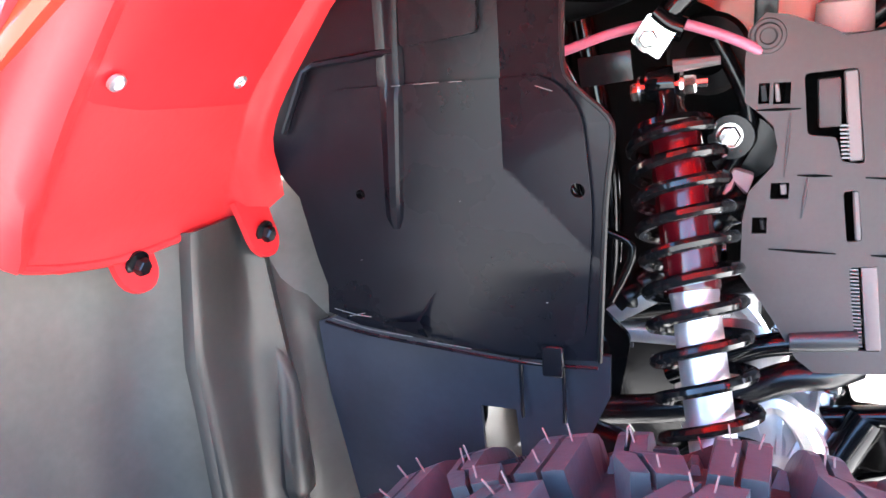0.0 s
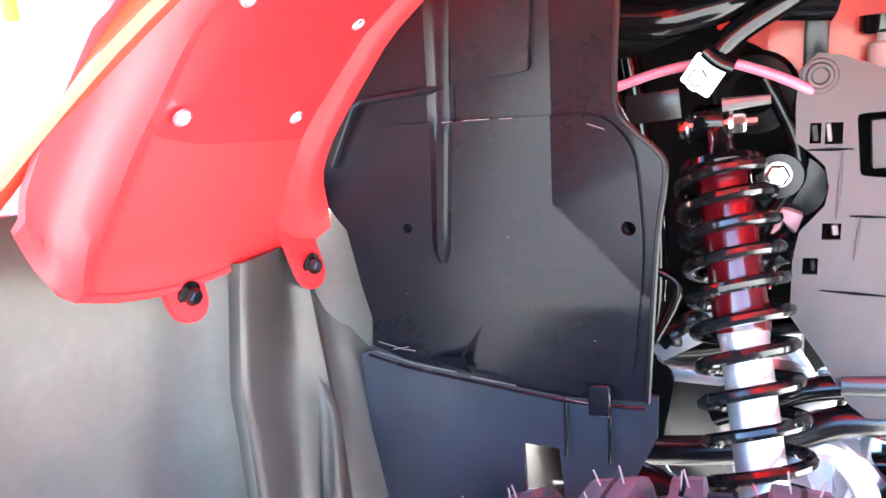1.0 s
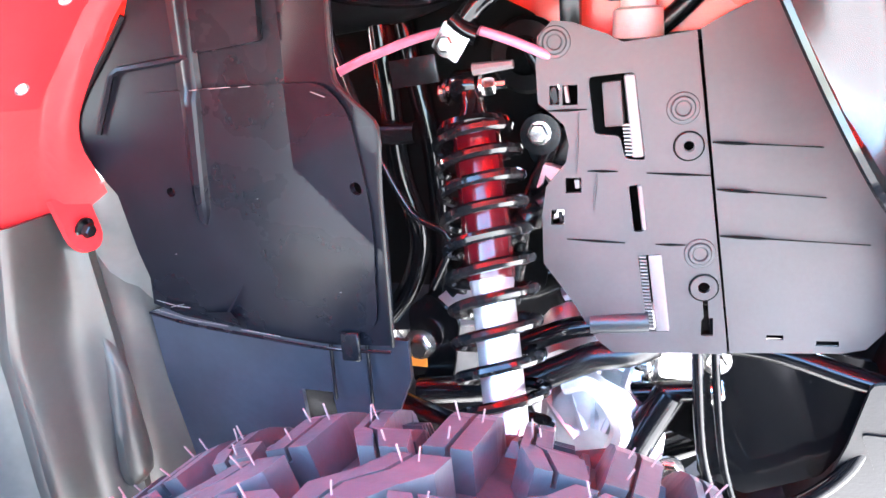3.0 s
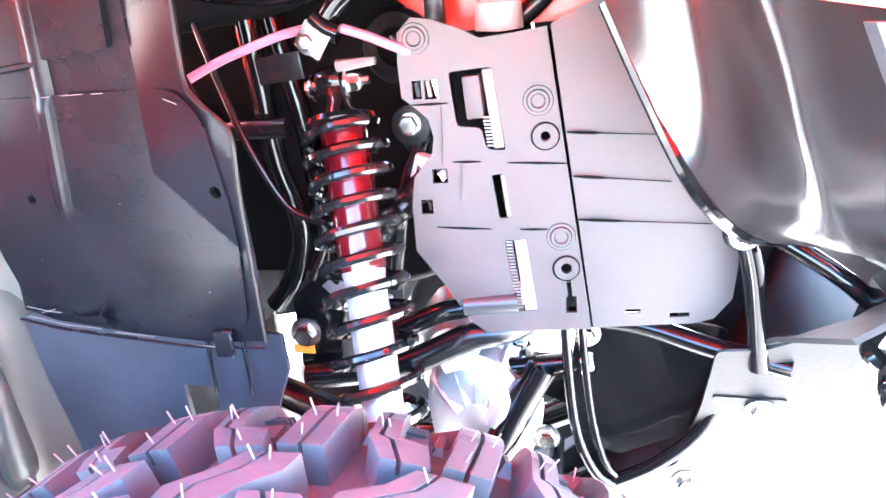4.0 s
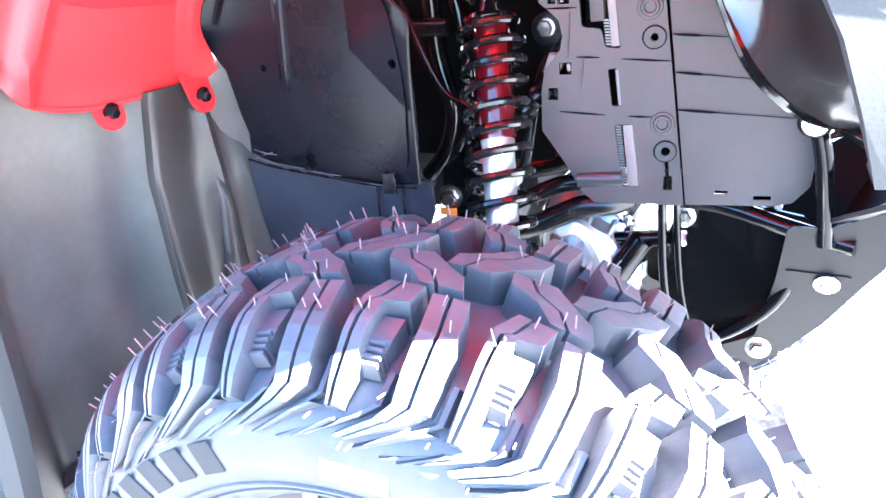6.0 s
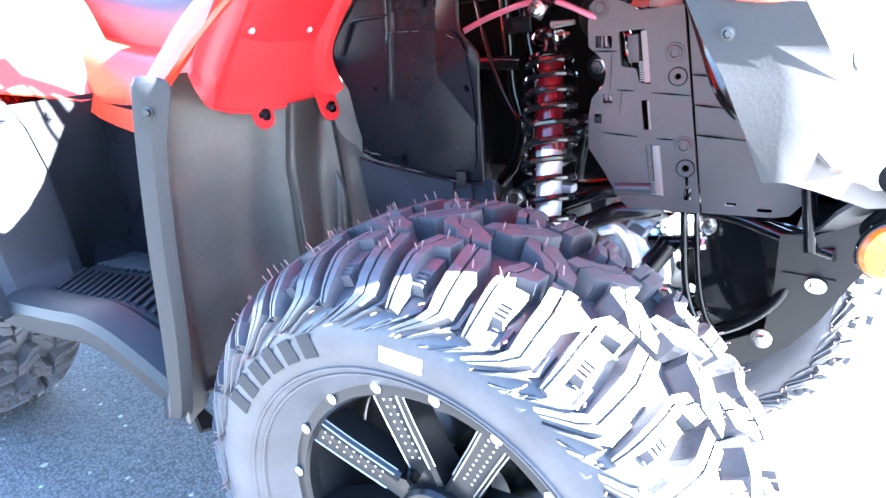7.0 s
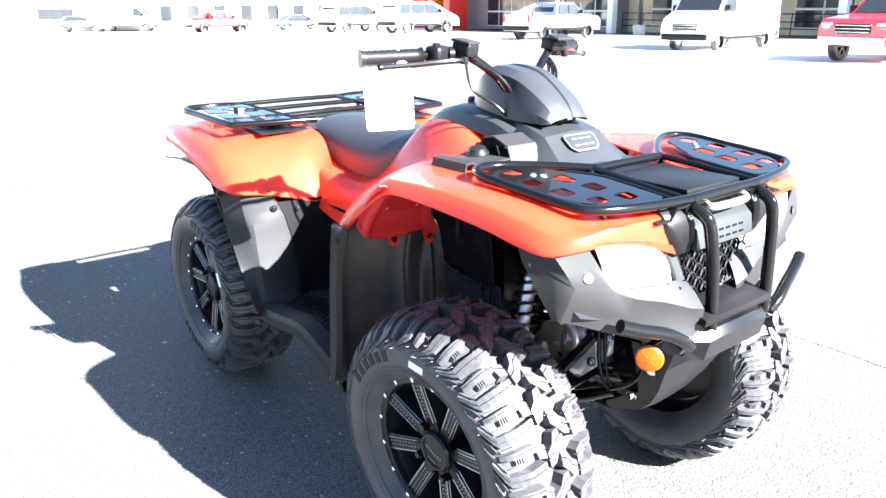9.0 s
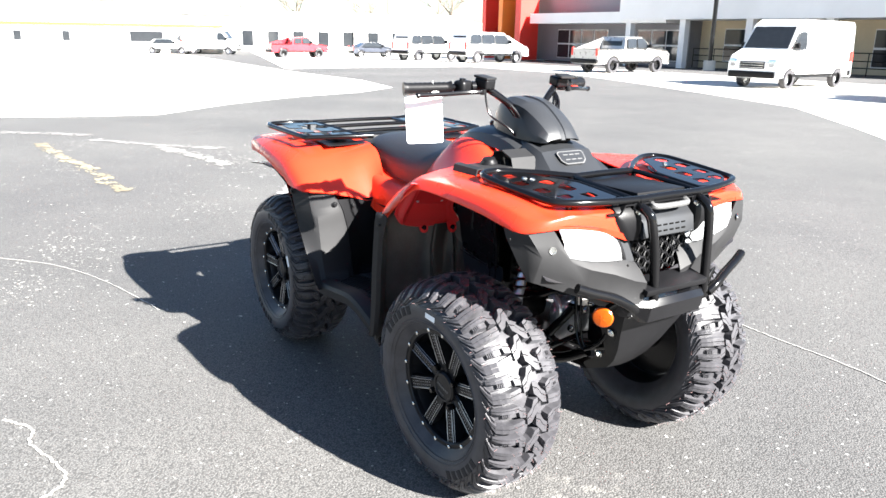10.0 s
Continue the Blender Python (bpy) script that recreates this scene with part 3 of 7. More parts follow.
def liner_panel(s):
    """Side panel of the wheel arch, black plastic, upright and lengthwise."""
    y = 0.243

    def relief(u, v):
        """Pressed shapes of the panel: the turned front part, the tapering rib and the pocket."""
        inside = min(u - 0.497, 0.7 * (v - 0.72 + u - 0.497))
        h = 0.28 * min(max(inside, 0.0), 0.05)
        return h

    def at(u, v, w=0.0):
        return Vector((u, s * (y - 0.10 * max(0, 0.66 - v) + relief(u, v) + w), v))
    out = [(0.54, 0.862), (0.537, 0.83), (0.535, 0.778), (0.543, 0.763), (0.559, 0.748), (0.561, 0.735), (0.556, 0.70), (0.549, 0.602), (0.52, 0.60), (0.45, 0.604), (0.39, 0.612),
           (0.366, 0.62), (0.369, 0.64), (0.356, 0.70), (0.349, 0.708), (0.338, 0.722), (0.333, 0.745), (0.343, 0.765), (0.366, 0.79), (0.388, 0.815), (0.405, 0.85), (0.411, 0.862)]
    def folded(outline, holes, thick, w0):
        """A sheet cut along a fine grid, so that it can follow the fold."""
        base = sheet(outline, holes, lambda u, v, w: Vector((u, v, w)), thick)
        for axis, lo, hi, n in (((1, 0, 0), 0.335, 0.56, 75), ((0, 1, 0), 0.606, 0.846, 60)):
            for k in range(n + 1):
                q = lo + (hi - lo) * k / n
                bmesh.ops.bisect_plane(base, geom=base.verts[:] + base.edges[:] + base.faces[:], plane_co=(q, q, 0), plane_no=axis)
        for co, no in (((0.497, 0.72, 0), (1, 0, 0)), ((0.497, 0.72, 0), (1, 1, 0))):
            bmesh.ops.bisect_plane(base, geom=base.verts[:] + base.edges[:] + base.faces[:], plane_co=co, plane_no=no)
        for v in base.verts:
            v.co = at(v.co.x, v.co.y, w0 - v.co.z)
        return base
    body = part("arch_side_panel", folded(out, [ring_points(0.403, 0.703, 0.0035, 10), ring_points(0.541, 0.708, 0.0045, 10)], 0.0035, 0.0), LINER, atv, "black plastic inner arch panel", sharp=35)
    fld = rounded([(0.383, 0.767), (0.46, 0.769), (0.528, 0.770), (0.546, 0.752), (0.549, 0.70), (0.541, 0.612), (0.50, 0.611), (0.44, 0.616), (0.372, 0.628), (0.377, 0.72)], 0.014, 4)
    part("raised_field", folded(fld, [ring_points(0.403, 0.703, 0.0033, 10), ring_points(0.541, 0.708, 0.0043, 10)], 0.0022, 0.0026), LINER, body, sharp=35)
    # tapering rib down the middle and the raised box at its head
    bm = bmesh.new()
    rows = []
    for k in range(25):
        q = k / 24
        v = 0.842 - 0.160 * q
        mid = float(np.interp(v, (0.68, 0.769, 0.786, 0.842), (0.4265, 0.432, 0.4325, 0.435)))
        wide = float(np.interp(v, (0.68, 0.684, 0.69, 0.769, 0.79, 0.842), (0.001, 0.003, 0.0042, 0.0052, 0.005, 0.006)))
        high = 0.0026 * (v < 0.767) + float(np.interp(v, (0.68, 0.686, 0.70, 0.78), (0.001, 0.004, 0.005, 0.0045)))
        rows.append([at(mid - wide * 2.2, v, 0.001), at(mid - wide, v, high * 0.8), at(mid - wide * 0.5, v, high), at(mid + wide * 0.5, v, high), at(mid + wide * 0.9, v, high * 0.8), at(mid + wide * 1.3, v, 0.001)])
    add_loft(bm, rows)
    part("pressed_rib", bm, LINER, body, sharp=25)
    part("raised_box", sheet(rounded([(0.4395, 0.7895), (0.486, 0.7945), (0.49, 0.85), (0.4415, 0.85)], 0.003, 3), [], lambda u, v, w: at(u, v, w), 0.006), LINER, body, sharp=25)
    # wedge-shaped dent near the bottom
    bm = bmesh.new()
    a, b, c, d = at(0.408, 0.617, 0.004), at(0.440, 0.609, 0.004), at(0.449, 0.642, 0.004), at(0.440, 0.624, 0.013)
    add_loft(bm, [[a, b], [a.lerp(d, 0.9), d], [c, c]])
    part("pressed_wedge", bm, LINER, body)
    part("moulded_ledge", add_tube(bmesh.new(), [at(0.352, 0.742, 0.002), at(0.372, 0.779, 0.003), at(0.379, 0.7825, 0.003), at(0.405, 0.785, 0.003), at(0.434, 0.788, 0.003)], 0.0022, 6), LINER, body)
    part("edge_bead", tube([at(u, v, 0.001) for u, v in out[15:20]], 0.0019, 6), BLACK, body)
    part("edge_bead", tube([at(u, v, 0.001) for u, v in out[1:8]], 0.0016, 6, 3), BLACK, body)
    # scuffed bottom flange and hooked tab
    for pts in (((0.446, 0.7685), (0.462, 0.769)), ((0.468, 0.7688), (0.476, 0.769)), ((0.375, 0.6255), (0.392, 0.622), (0.402, 0.6215)), ((0.385, 0.6205), (0.397, 0.6235)), ((0.372, 0.618), (0.40, 0.612), (0.43, 0.6095)),
                ((0.44, 0.6075), (0.47, 0.605)), ((0.50, 0.6), (0.515, 0.599)), ((0.432, 0.768), (0.438, 0.7682)), ((0.52, 0.765), (0.53, 0.762)), ((0.40, 0.661), (0.4012, 0.6612)), ((0.52, 0.64), (0.521, 0.6402)), ((0.47, 0.70), (0.4708, 0.7004))):
        part("scuff", add_tube(bmesh.new(), [at(u, v, 0.0052 if v > 0.6125 and len(pts) < 3 else 0.006) for u, v in pts], 0.0003, 4), SCUFF, body)
    part("bottom_flange", tube([at(0.366, 0.615, 0.006), at(0.40, 0.609, 0.007), at(0.45, 0.604, 0.007), at(0.50, 0.599, 0.006), at(0.548, 0.598, 0.002)], 0.0012, 6), LINER, body)
    part("hook_tab", box((0.013, 0.004, 0.02), Matrix.Translation(at(0.522, 0.602, 0.006)), 0.001, 1), LINER, body)
    # lower flap below the flange
    low = [(0.345, 0.605), (0.366, 0.612), (0.552, 0.598), (0.551, 0.569), (0.534, 0.53), (0.534, 0.42), (0.512, 0.42), (0.49, 0.50), (0.488, 0.551), (0.463, 0.551), (0.461, 0.42), (0.34, 0.40)]
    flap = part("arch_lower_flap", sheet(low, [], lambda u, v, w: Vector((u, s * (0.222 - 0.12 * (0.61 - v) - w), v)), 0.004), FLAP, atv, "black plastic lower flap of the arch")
    part("flap_ridge", tube([(0.535, s * 0.222, 0.598), (0.50, s * 0.224, 0.596), (0.45, s * 0.225, 0.60)], 0.003, 6), LINER, flap)
    for x in (0.495, 0.523):
        part("flap_rib", box((0.002, 0.003, 0.05), Matrix.Translation((x, s * 0.2225, 0.575)), 0.0005, 1), LINER, flap)


def rear_liner(s):
    """Back wall of the front wheel arch: rippled plastic behind the wheel, and the outer mudguard strip."""
    prof = [(0.505, 0.305), (0.488, 0.296), (0.468, 0.286), (0.452, 0.270), (0.436, 0.266), (0.40, 0.268), (0.36, 0.272), (0.325, 0.282), (0.302, 0.300), (0.292, 0.311), (0.284, 0.302),
            (0.268, 0.303), (0.258, 0.318), (0.248, 0.318), (0.240, 0.330), (0.222, 0.345), (0.205, 0.365)]
    rows = []
    for k in range(15):
        z = 0.74 - 0.40 * k / 14
        b = (0.74 - z) / 0.40
        rows.append([(x - 0.050 * b + 0.035 * b * b + (0.010 if j in (8, 9) else 0.0) * math.sin(b * 3.0) - 0.012 * (b > 0.62) * (3 < j < 8) * (b - 0.62), s * (y - 0.02 * b * (y < 0.4)), z) for j, (y, x) in enumerate(prof)])
    cols = [spline(r, 2) for r in rows]
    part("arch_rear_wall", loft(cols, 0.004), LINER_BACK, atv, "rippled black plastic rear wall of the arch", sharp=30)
    # dark fold where the wall meets the side panel, with a pressed pocket
    rows = []
    for k in range(22):
        z = 0.692 - 0.282 * k / 21
        edge = float(np.interp(z, (0.41, 0.517, 0.615, 0.69, 0.735), (0.312, 0.322, 0.325, 0.309, 0.296)))
        q = edge - 0.318
        rows.append([(0.318, s * (edge + 0.002), z), (0.325, s * edge, z), (0.3268, s * (edge - 0.008), z), (0.3255, s * (0.292 + q * 0.7), z), (0.3242, s * (0.277 + q * 0.5), z), (0.330, s * (0.264 + q * 0.3), z),
                     (0.337, s * 0.252, z), (0.331, s * 0.240, z), (0.336, s * 0.226, z), (0.350, s * 0.205, z), (0.362, s * 0.188, z)])
    rows = [[Vector((x - (0.011 if abs(y) < 0.27 else 0.004) * min(1.0, max(0.0, (z - 0.59) / 0.09)), y, z)) for x, y, z in r] for r in rows]
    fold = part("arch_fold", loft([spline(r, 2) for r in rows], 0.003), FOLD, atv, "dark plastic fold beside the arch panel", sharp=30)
    rows = []
    for k in range(14):
        q = k / 13
        z, mid, wide = 0.605 - 0.13 * q, 0.254 - 0.002 * q, (0.005 + 0.012 * q) * (1.0 if k < 12 else 0.8 - 0.4 * (k - 12))
        up = 0.010 * min(1.0, q * 4) * (1.0 if k < 13 else 0.2)
        rows.append([(0.334 + up * math.sin(math.pi * j / 8) ** 0.6 - 0.002, s * (mid + wide * math.cos(math.pi * j / 8)), z) for j in range(9)])
    part("fold_pocket", loft(rows), FOLD, fold)
    # charcoal mudguard strip along the outer edge
    edge = [(0.325, 0.735), (0.312, 0.67), (0.298, 0.56), (0.290, 0.46), (0.278, 0.36), (0.262, 0.345)]
    rows = []
    for x, z in edge:
        wd = 0.026 if z > 0.4 else 0.018
        rows.append([(x + wd + (0.012 if z > 0.7 else 0), s * 0.498, z), (x + wd * 0.8, s * 0.511, z), (x, s * 0.516, z), (x - 0.012, s * 0.508, z), (x - 0.05, s * 0.485, z - 0.004)])
    rows.insert(0, [(0.352, s * 0.503, 0.748), (0.35, s * 0.507, 0.748), (0.335, s * 0.51, 0.75), (0.32, s * 0.508, 0.748), (0.28, s * 0.485, 0.74)])
    g = part("mudguard_strip", loft([list(c) for c in zip(*[spline(q, 4) for q in zip(*rows)])], 0.004), GREY, atv, "charcoal plastic mudguard strip")
    part("strip_bolt", bolt((0.340, s * 0.512, 0.714), (0.35, s * 1, 0.1), 0.0042, 0.003), SATIN, g)


def cover_plate(s):
    """Slotted plastic plate that covers the front frame."""
    def at(u, v, w=0.0):
        return Vector((u, s * (0.117 - 0.15 * (u - 0.632) + w), v))
    left = [(0.632, 0.795), (0.622, 0.785), (0.6205, 0.765), (0.6214, 0.740), (0.632, 0.731), (0.6392, 0.7237), (0.6421, 0.710), (0.6400, 0.698), (0.6257, 0.6808), (0.6224, 0.66), (0.6224, 0.6227),
            (0.6427, 0.5928), (0.660, 0.562), (0.672, 0.5515), (0.7531, 0.5515), (0.7525, 0.56), (0.725, 0.783), (0.700, 0.780), (0.6783, 0.7781), (0.668, 0.784), (0.645, 0.793)]
    holes = [rect(0.6293, 0.7384, 0.6359, 0.7516), rect(0.6381, 0.7378, 0.6484, 0.7515), rounded([(0.6556, 0.7562), (0.6863, 0.7582), (0.694, 0.6976), (0.6803, 0.6992), (0.6764, 0.7154), (0.6594, 0.7172)], 0.003, 2),
             rounded([(0.6825, 0.6796), (0.6915, 0.6806), (0.6959, 0.6468), (0.6867, 0.6456)], 0.002, 2), rounded([(0.6893, 0.628), (0.7058, 0.6293), (0.7124, 0.5686), (0.697, 0.569)], 0.002, 2),
             rect(0.6391, 0.6755, 0.6503, 0.6865), rect(0.6286, 0.652, 0.6378, 0.6632), ring_points(0.7222, 0.7067, 0.0035, 10), ring_points(0.7353, 0.6037, 0.0042, 10),
             [(0.7345, 0.5935), (0.7385, 0.5935), (0.7395, 0.58), (0.7425, 0.58), (0.743, 0.566), (0.7345, 0.566), (0.7345, 0.578), (0.736, 0.58)]]
    p = part("frame_cover", sheet(left, holes, lambda u, v, w: at(u, v, -w), 0.003), PLATE, atv, "matt black slotted plastic frame cover", sharp=20)
    right = [(0.7275, 0.784), (0.745, 0.793), (0.78, 0.808), (0.84, 0.80), (0.86, 0.70), (0.862, 0.60), (0.859, 0.572), (0.846, 0.556), (0.83, 0.5525), (0.7551, 0.5515)]
    q = part("frame_cover_front", sheet(right, [rect(0.7795, 0.5625, 0.791, 0.5662), rect(0.813, 0.558, 0.828, 0.562)], lambda u, v, w: at(u, v, -0.0025 - w), 0.003), PLATE, atv, "matt black plastic frame cover, front half", sharp=20)
    for u, v in ((0.7178, 0.7325), (0.7318, 0.6294), (0.6335, 0.7807)):
        part("boss", lathe([(0.0001, 0.001), (0.0045, 0.001), (0.0055, 0.0022), (0.0075, 0.0022), (0.0085, 0.0008), (0.0105, 0.0008), (0.0112, 0.0)], aim(at(u, v), (0.15, s, 0)), 20), PLATE, p)
    for u, v in ((0.7222, 0.7067), (0.7353, 0.6037)):
        part("washer_boss", lathe([(0.0042, -0.001), (0.0042, 0.0012), (0.0092, 0.0014), (0.0098, 0.0004), (0.0103, 0.0008), (0.0106, 0.0)], aim(at(u, v), (0.15, s, 0)), 20), PLATE, p)
        # near-black ring drawn for the shade round the boss
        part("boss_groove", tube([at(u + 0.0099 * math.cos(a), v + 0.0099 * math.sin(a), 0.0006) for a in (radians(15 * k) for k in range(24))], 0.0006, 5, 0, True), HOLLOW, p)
    for (u0, v0), (u1, v1), own in (((0.6949, 0.6887), (0.7375, 0.6858), p), ((0.6397, 0.6413), (0.6806, 0.6379), p), ((0.7016, 0.6367), (0.7219, 0.6358), p), ((0.6614, 0.6911), (0.6587, 0.6621), p),
                                    ((0.6281, 0.7346), (0.6546, 0.7345), p), ((0.6548, 0.6913), (0.6754, 0.6904), p), ((0.649, 0.733), (0.647, 0.69), p), ((0.7375, 0.7088), (0.807, 0.703), q), ((0.7414, 0.676), (0.811, 0.6685), q), ((0.7447, 0.6424), (0.8411, 0.6347), q),
                                    ((0.655, 0.5757), (0.6935, 0.5767), p)):
        a, b = at(u0, v0, 0.0005), at(u1, v1, 0.0005)
        if own is q:        # near-black tube for the shade in a gap that closes to a hairline
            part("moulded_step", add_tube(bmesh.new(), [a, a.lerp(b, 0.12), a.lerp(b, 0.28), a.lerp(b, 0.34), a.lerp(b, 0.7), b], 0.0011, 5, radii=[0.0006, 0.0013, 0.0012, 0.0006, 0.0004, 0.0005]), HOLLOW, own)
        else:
            # level steps are near-black, standing in for the shade in their slits
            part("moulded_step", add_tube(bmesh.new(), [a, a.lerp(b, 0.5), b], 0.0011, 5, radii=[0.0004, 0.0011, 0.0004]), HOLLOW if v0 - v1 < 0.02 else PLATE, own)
    # bright terminal box and strips seen behind the slots
    part("slot_strip", box((0.0095, 0.004, 0.0595), Matrix.Translation(at(0.7045, 0.599, -0.001)) @ Matrix.Rotation(radians(-6.5), 4, "Y"), 0.0015, 2), STRIP, p, "pale ribbed strip in the slot")
    part("slot_strip", box((0.0042, 0.004, 0.034), Matrix.Translation(at(0.6922, 0.663, -0.003)) @ Matrix.Rotation(radians(-6.5), 4, "Y"), 0.001, 1), STRIP, p)
    part("slot_strip", box((0.0085, 0.004, 0.058), Matrix.Translation(at(0.6858, 0.728, -0.004)) @ Matrix.Rotation(radians(-6.5), 4, "Y"), 0.001, 1), STRIP, p)
    for u, v, k in ((0.6935, 0.599, 22), (0.6795, 0.712, 9)):
        bm = bmesh.new()
        for j in range(k):
            dv = (j - (k - 1) / 2) * 0.0026
            add_box(bm, (0.005, 0.003, 0.0012), Matrix.Translation(at(u + 0.0022 - dv * 0.114, v + dv, -0.003)))
        part("strip_ribs", bm, BADGE, p)
    part("connector", box((0.013, 0.012, 0.031), Matrix.Translation(at(0.6715, 0.737, -0.008)) @ Matrix.Rotation(radians(-4), 4, "Y"), 0.0015, 2), PLATE, p, "grey electrical connector")
    for u, v, w, h in ((0.6325, 0.745, 0.004, 0.011), (0.6405, 0.745, 0.003, 0.012), (0.647, 0.6815, 0.004, 0.007), (0.635, 0.6575, 0.003, 0.007)):
        part("clip_tongue", box((w, 0.003, h), Matrix.Translation(at(u, v, -0.004)) @ Matrix.Rotation(radians(-8), 4, "Y"), 0.0006, 1), STRIP if u > 0.639 else BLACK, p)
    part("moulded_ramp", tube([at(0.655, 0.5735, -0.005), at(0.68, 0.575, -0.004), at(0.697, 0.576, -0.004)], 0.0088, 14, 3), POD, p, "rounded pipe cover moulded in the plate")
    # near-black sheet stands in for the shade behind the slots
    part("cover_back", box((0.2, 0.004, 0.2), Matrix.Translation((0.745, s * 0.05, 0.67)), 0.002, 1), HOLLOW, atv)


def shock(s):
    """Coil-over shock absorber: spring, black upper sleeve, bright body, top eye."""
    a, b = Vector((0.573, s * 0.118, 0.752)), Vector((0.619, s * 0.216, 0.497))
    w = (b - a).normalized()
    m = aim(a, w)
    L = (b - a).length
    sh = empty("shock_absorber", atv)
    sh["label"] = "coil-over shock absorber with black spring"
    part("sleeve", lathe([(0.0001, 0.026), (0.018, 0.028), (0.0172, 0.034), (0.0172, 0.135), (0.0165, 0.138), (0.0001, 0.138)], m, 28), SLEEVE, sh, "gloss upper sleeve, red reflection put into its colour")
    part("body", lathe([(0.015, 0.135), (0.0158, 0.14), (0.015, 0.144), (0.015, L - 0.03), (0.017, L - 0.02), (0.015, L), (0.0001, L)], m, 28), ALU, sh, "bright aluminium body")
    part("top_seat", lathe([(0.010, 0.024), (0.026, 0.026), (0.0275, 0.030), (0.026, 0.034), (0.010, 0.034)], m, 28), GLOSS, sh)
    # spring: tight at the top, open below
    turns, n = 10.4, 250
    pts = []
    for k in range(n + 1):
        t = k / n
        z = 0.034 + (L - 0.057) * (0.78 * t + 0.22 * t * t) * 1.0
        ang = 2 * math.pi * turns * t + 1.0
        r = 0.0285 + 0.001 * t
        pts.append(m @ Vector((r * math.cos(ang), r * math.sin(ang), z)))
    part("spring", add_tube(bmesh.new(), pts, 0.0041, 8), SPRING, sh, "gloss black coil spring")
    part("neck", lathe([(0.0001, 0.004), (0.009, 0.004), (0.0095, 0.016), (0.014, 0.026), (0.0001, 0.027)], m, 24), GLOSS, sh)
    part("top_eye", lathe([(0.005, -0.0095), (0.0105, -0.0095), (0.0118, -0.007), (0.0118, 0.007), (0.0105, 0.0095), (0.005, 0.0095)], aim(Vector((0.5685, s * 0.116, 0.754)), (1, 0, 0.05)), 28), GLOSS, sh)
    e = Vector((0.5685, s * 0.118, 0.753))
    part("top_bolt", add_bolt(add_tube(bmesh.new(), [e + Vector((-0.018, 0, -0.002)), e + Vector((0.030, 0, 0.001))], 0.0035, 8), e + Vector((0.013, 0, 0)), (1, 0, 0.03), 0.0072, 0.008), CHROME, sh, "zinc plated top bolt")
    part("top_nut", add_bolt(bmesh.new(), e + Vector((-0.012, 0, -0.003)), (-1, 0, -0.1), 0.0068, 0.006), CHROME, sh)
    part("lower_fork", box((0.03, 0.035, 0.06), aim(b - w * 0.0 + Vector((0, 0, -0.02)), w), 0.006), SATIN, sh)


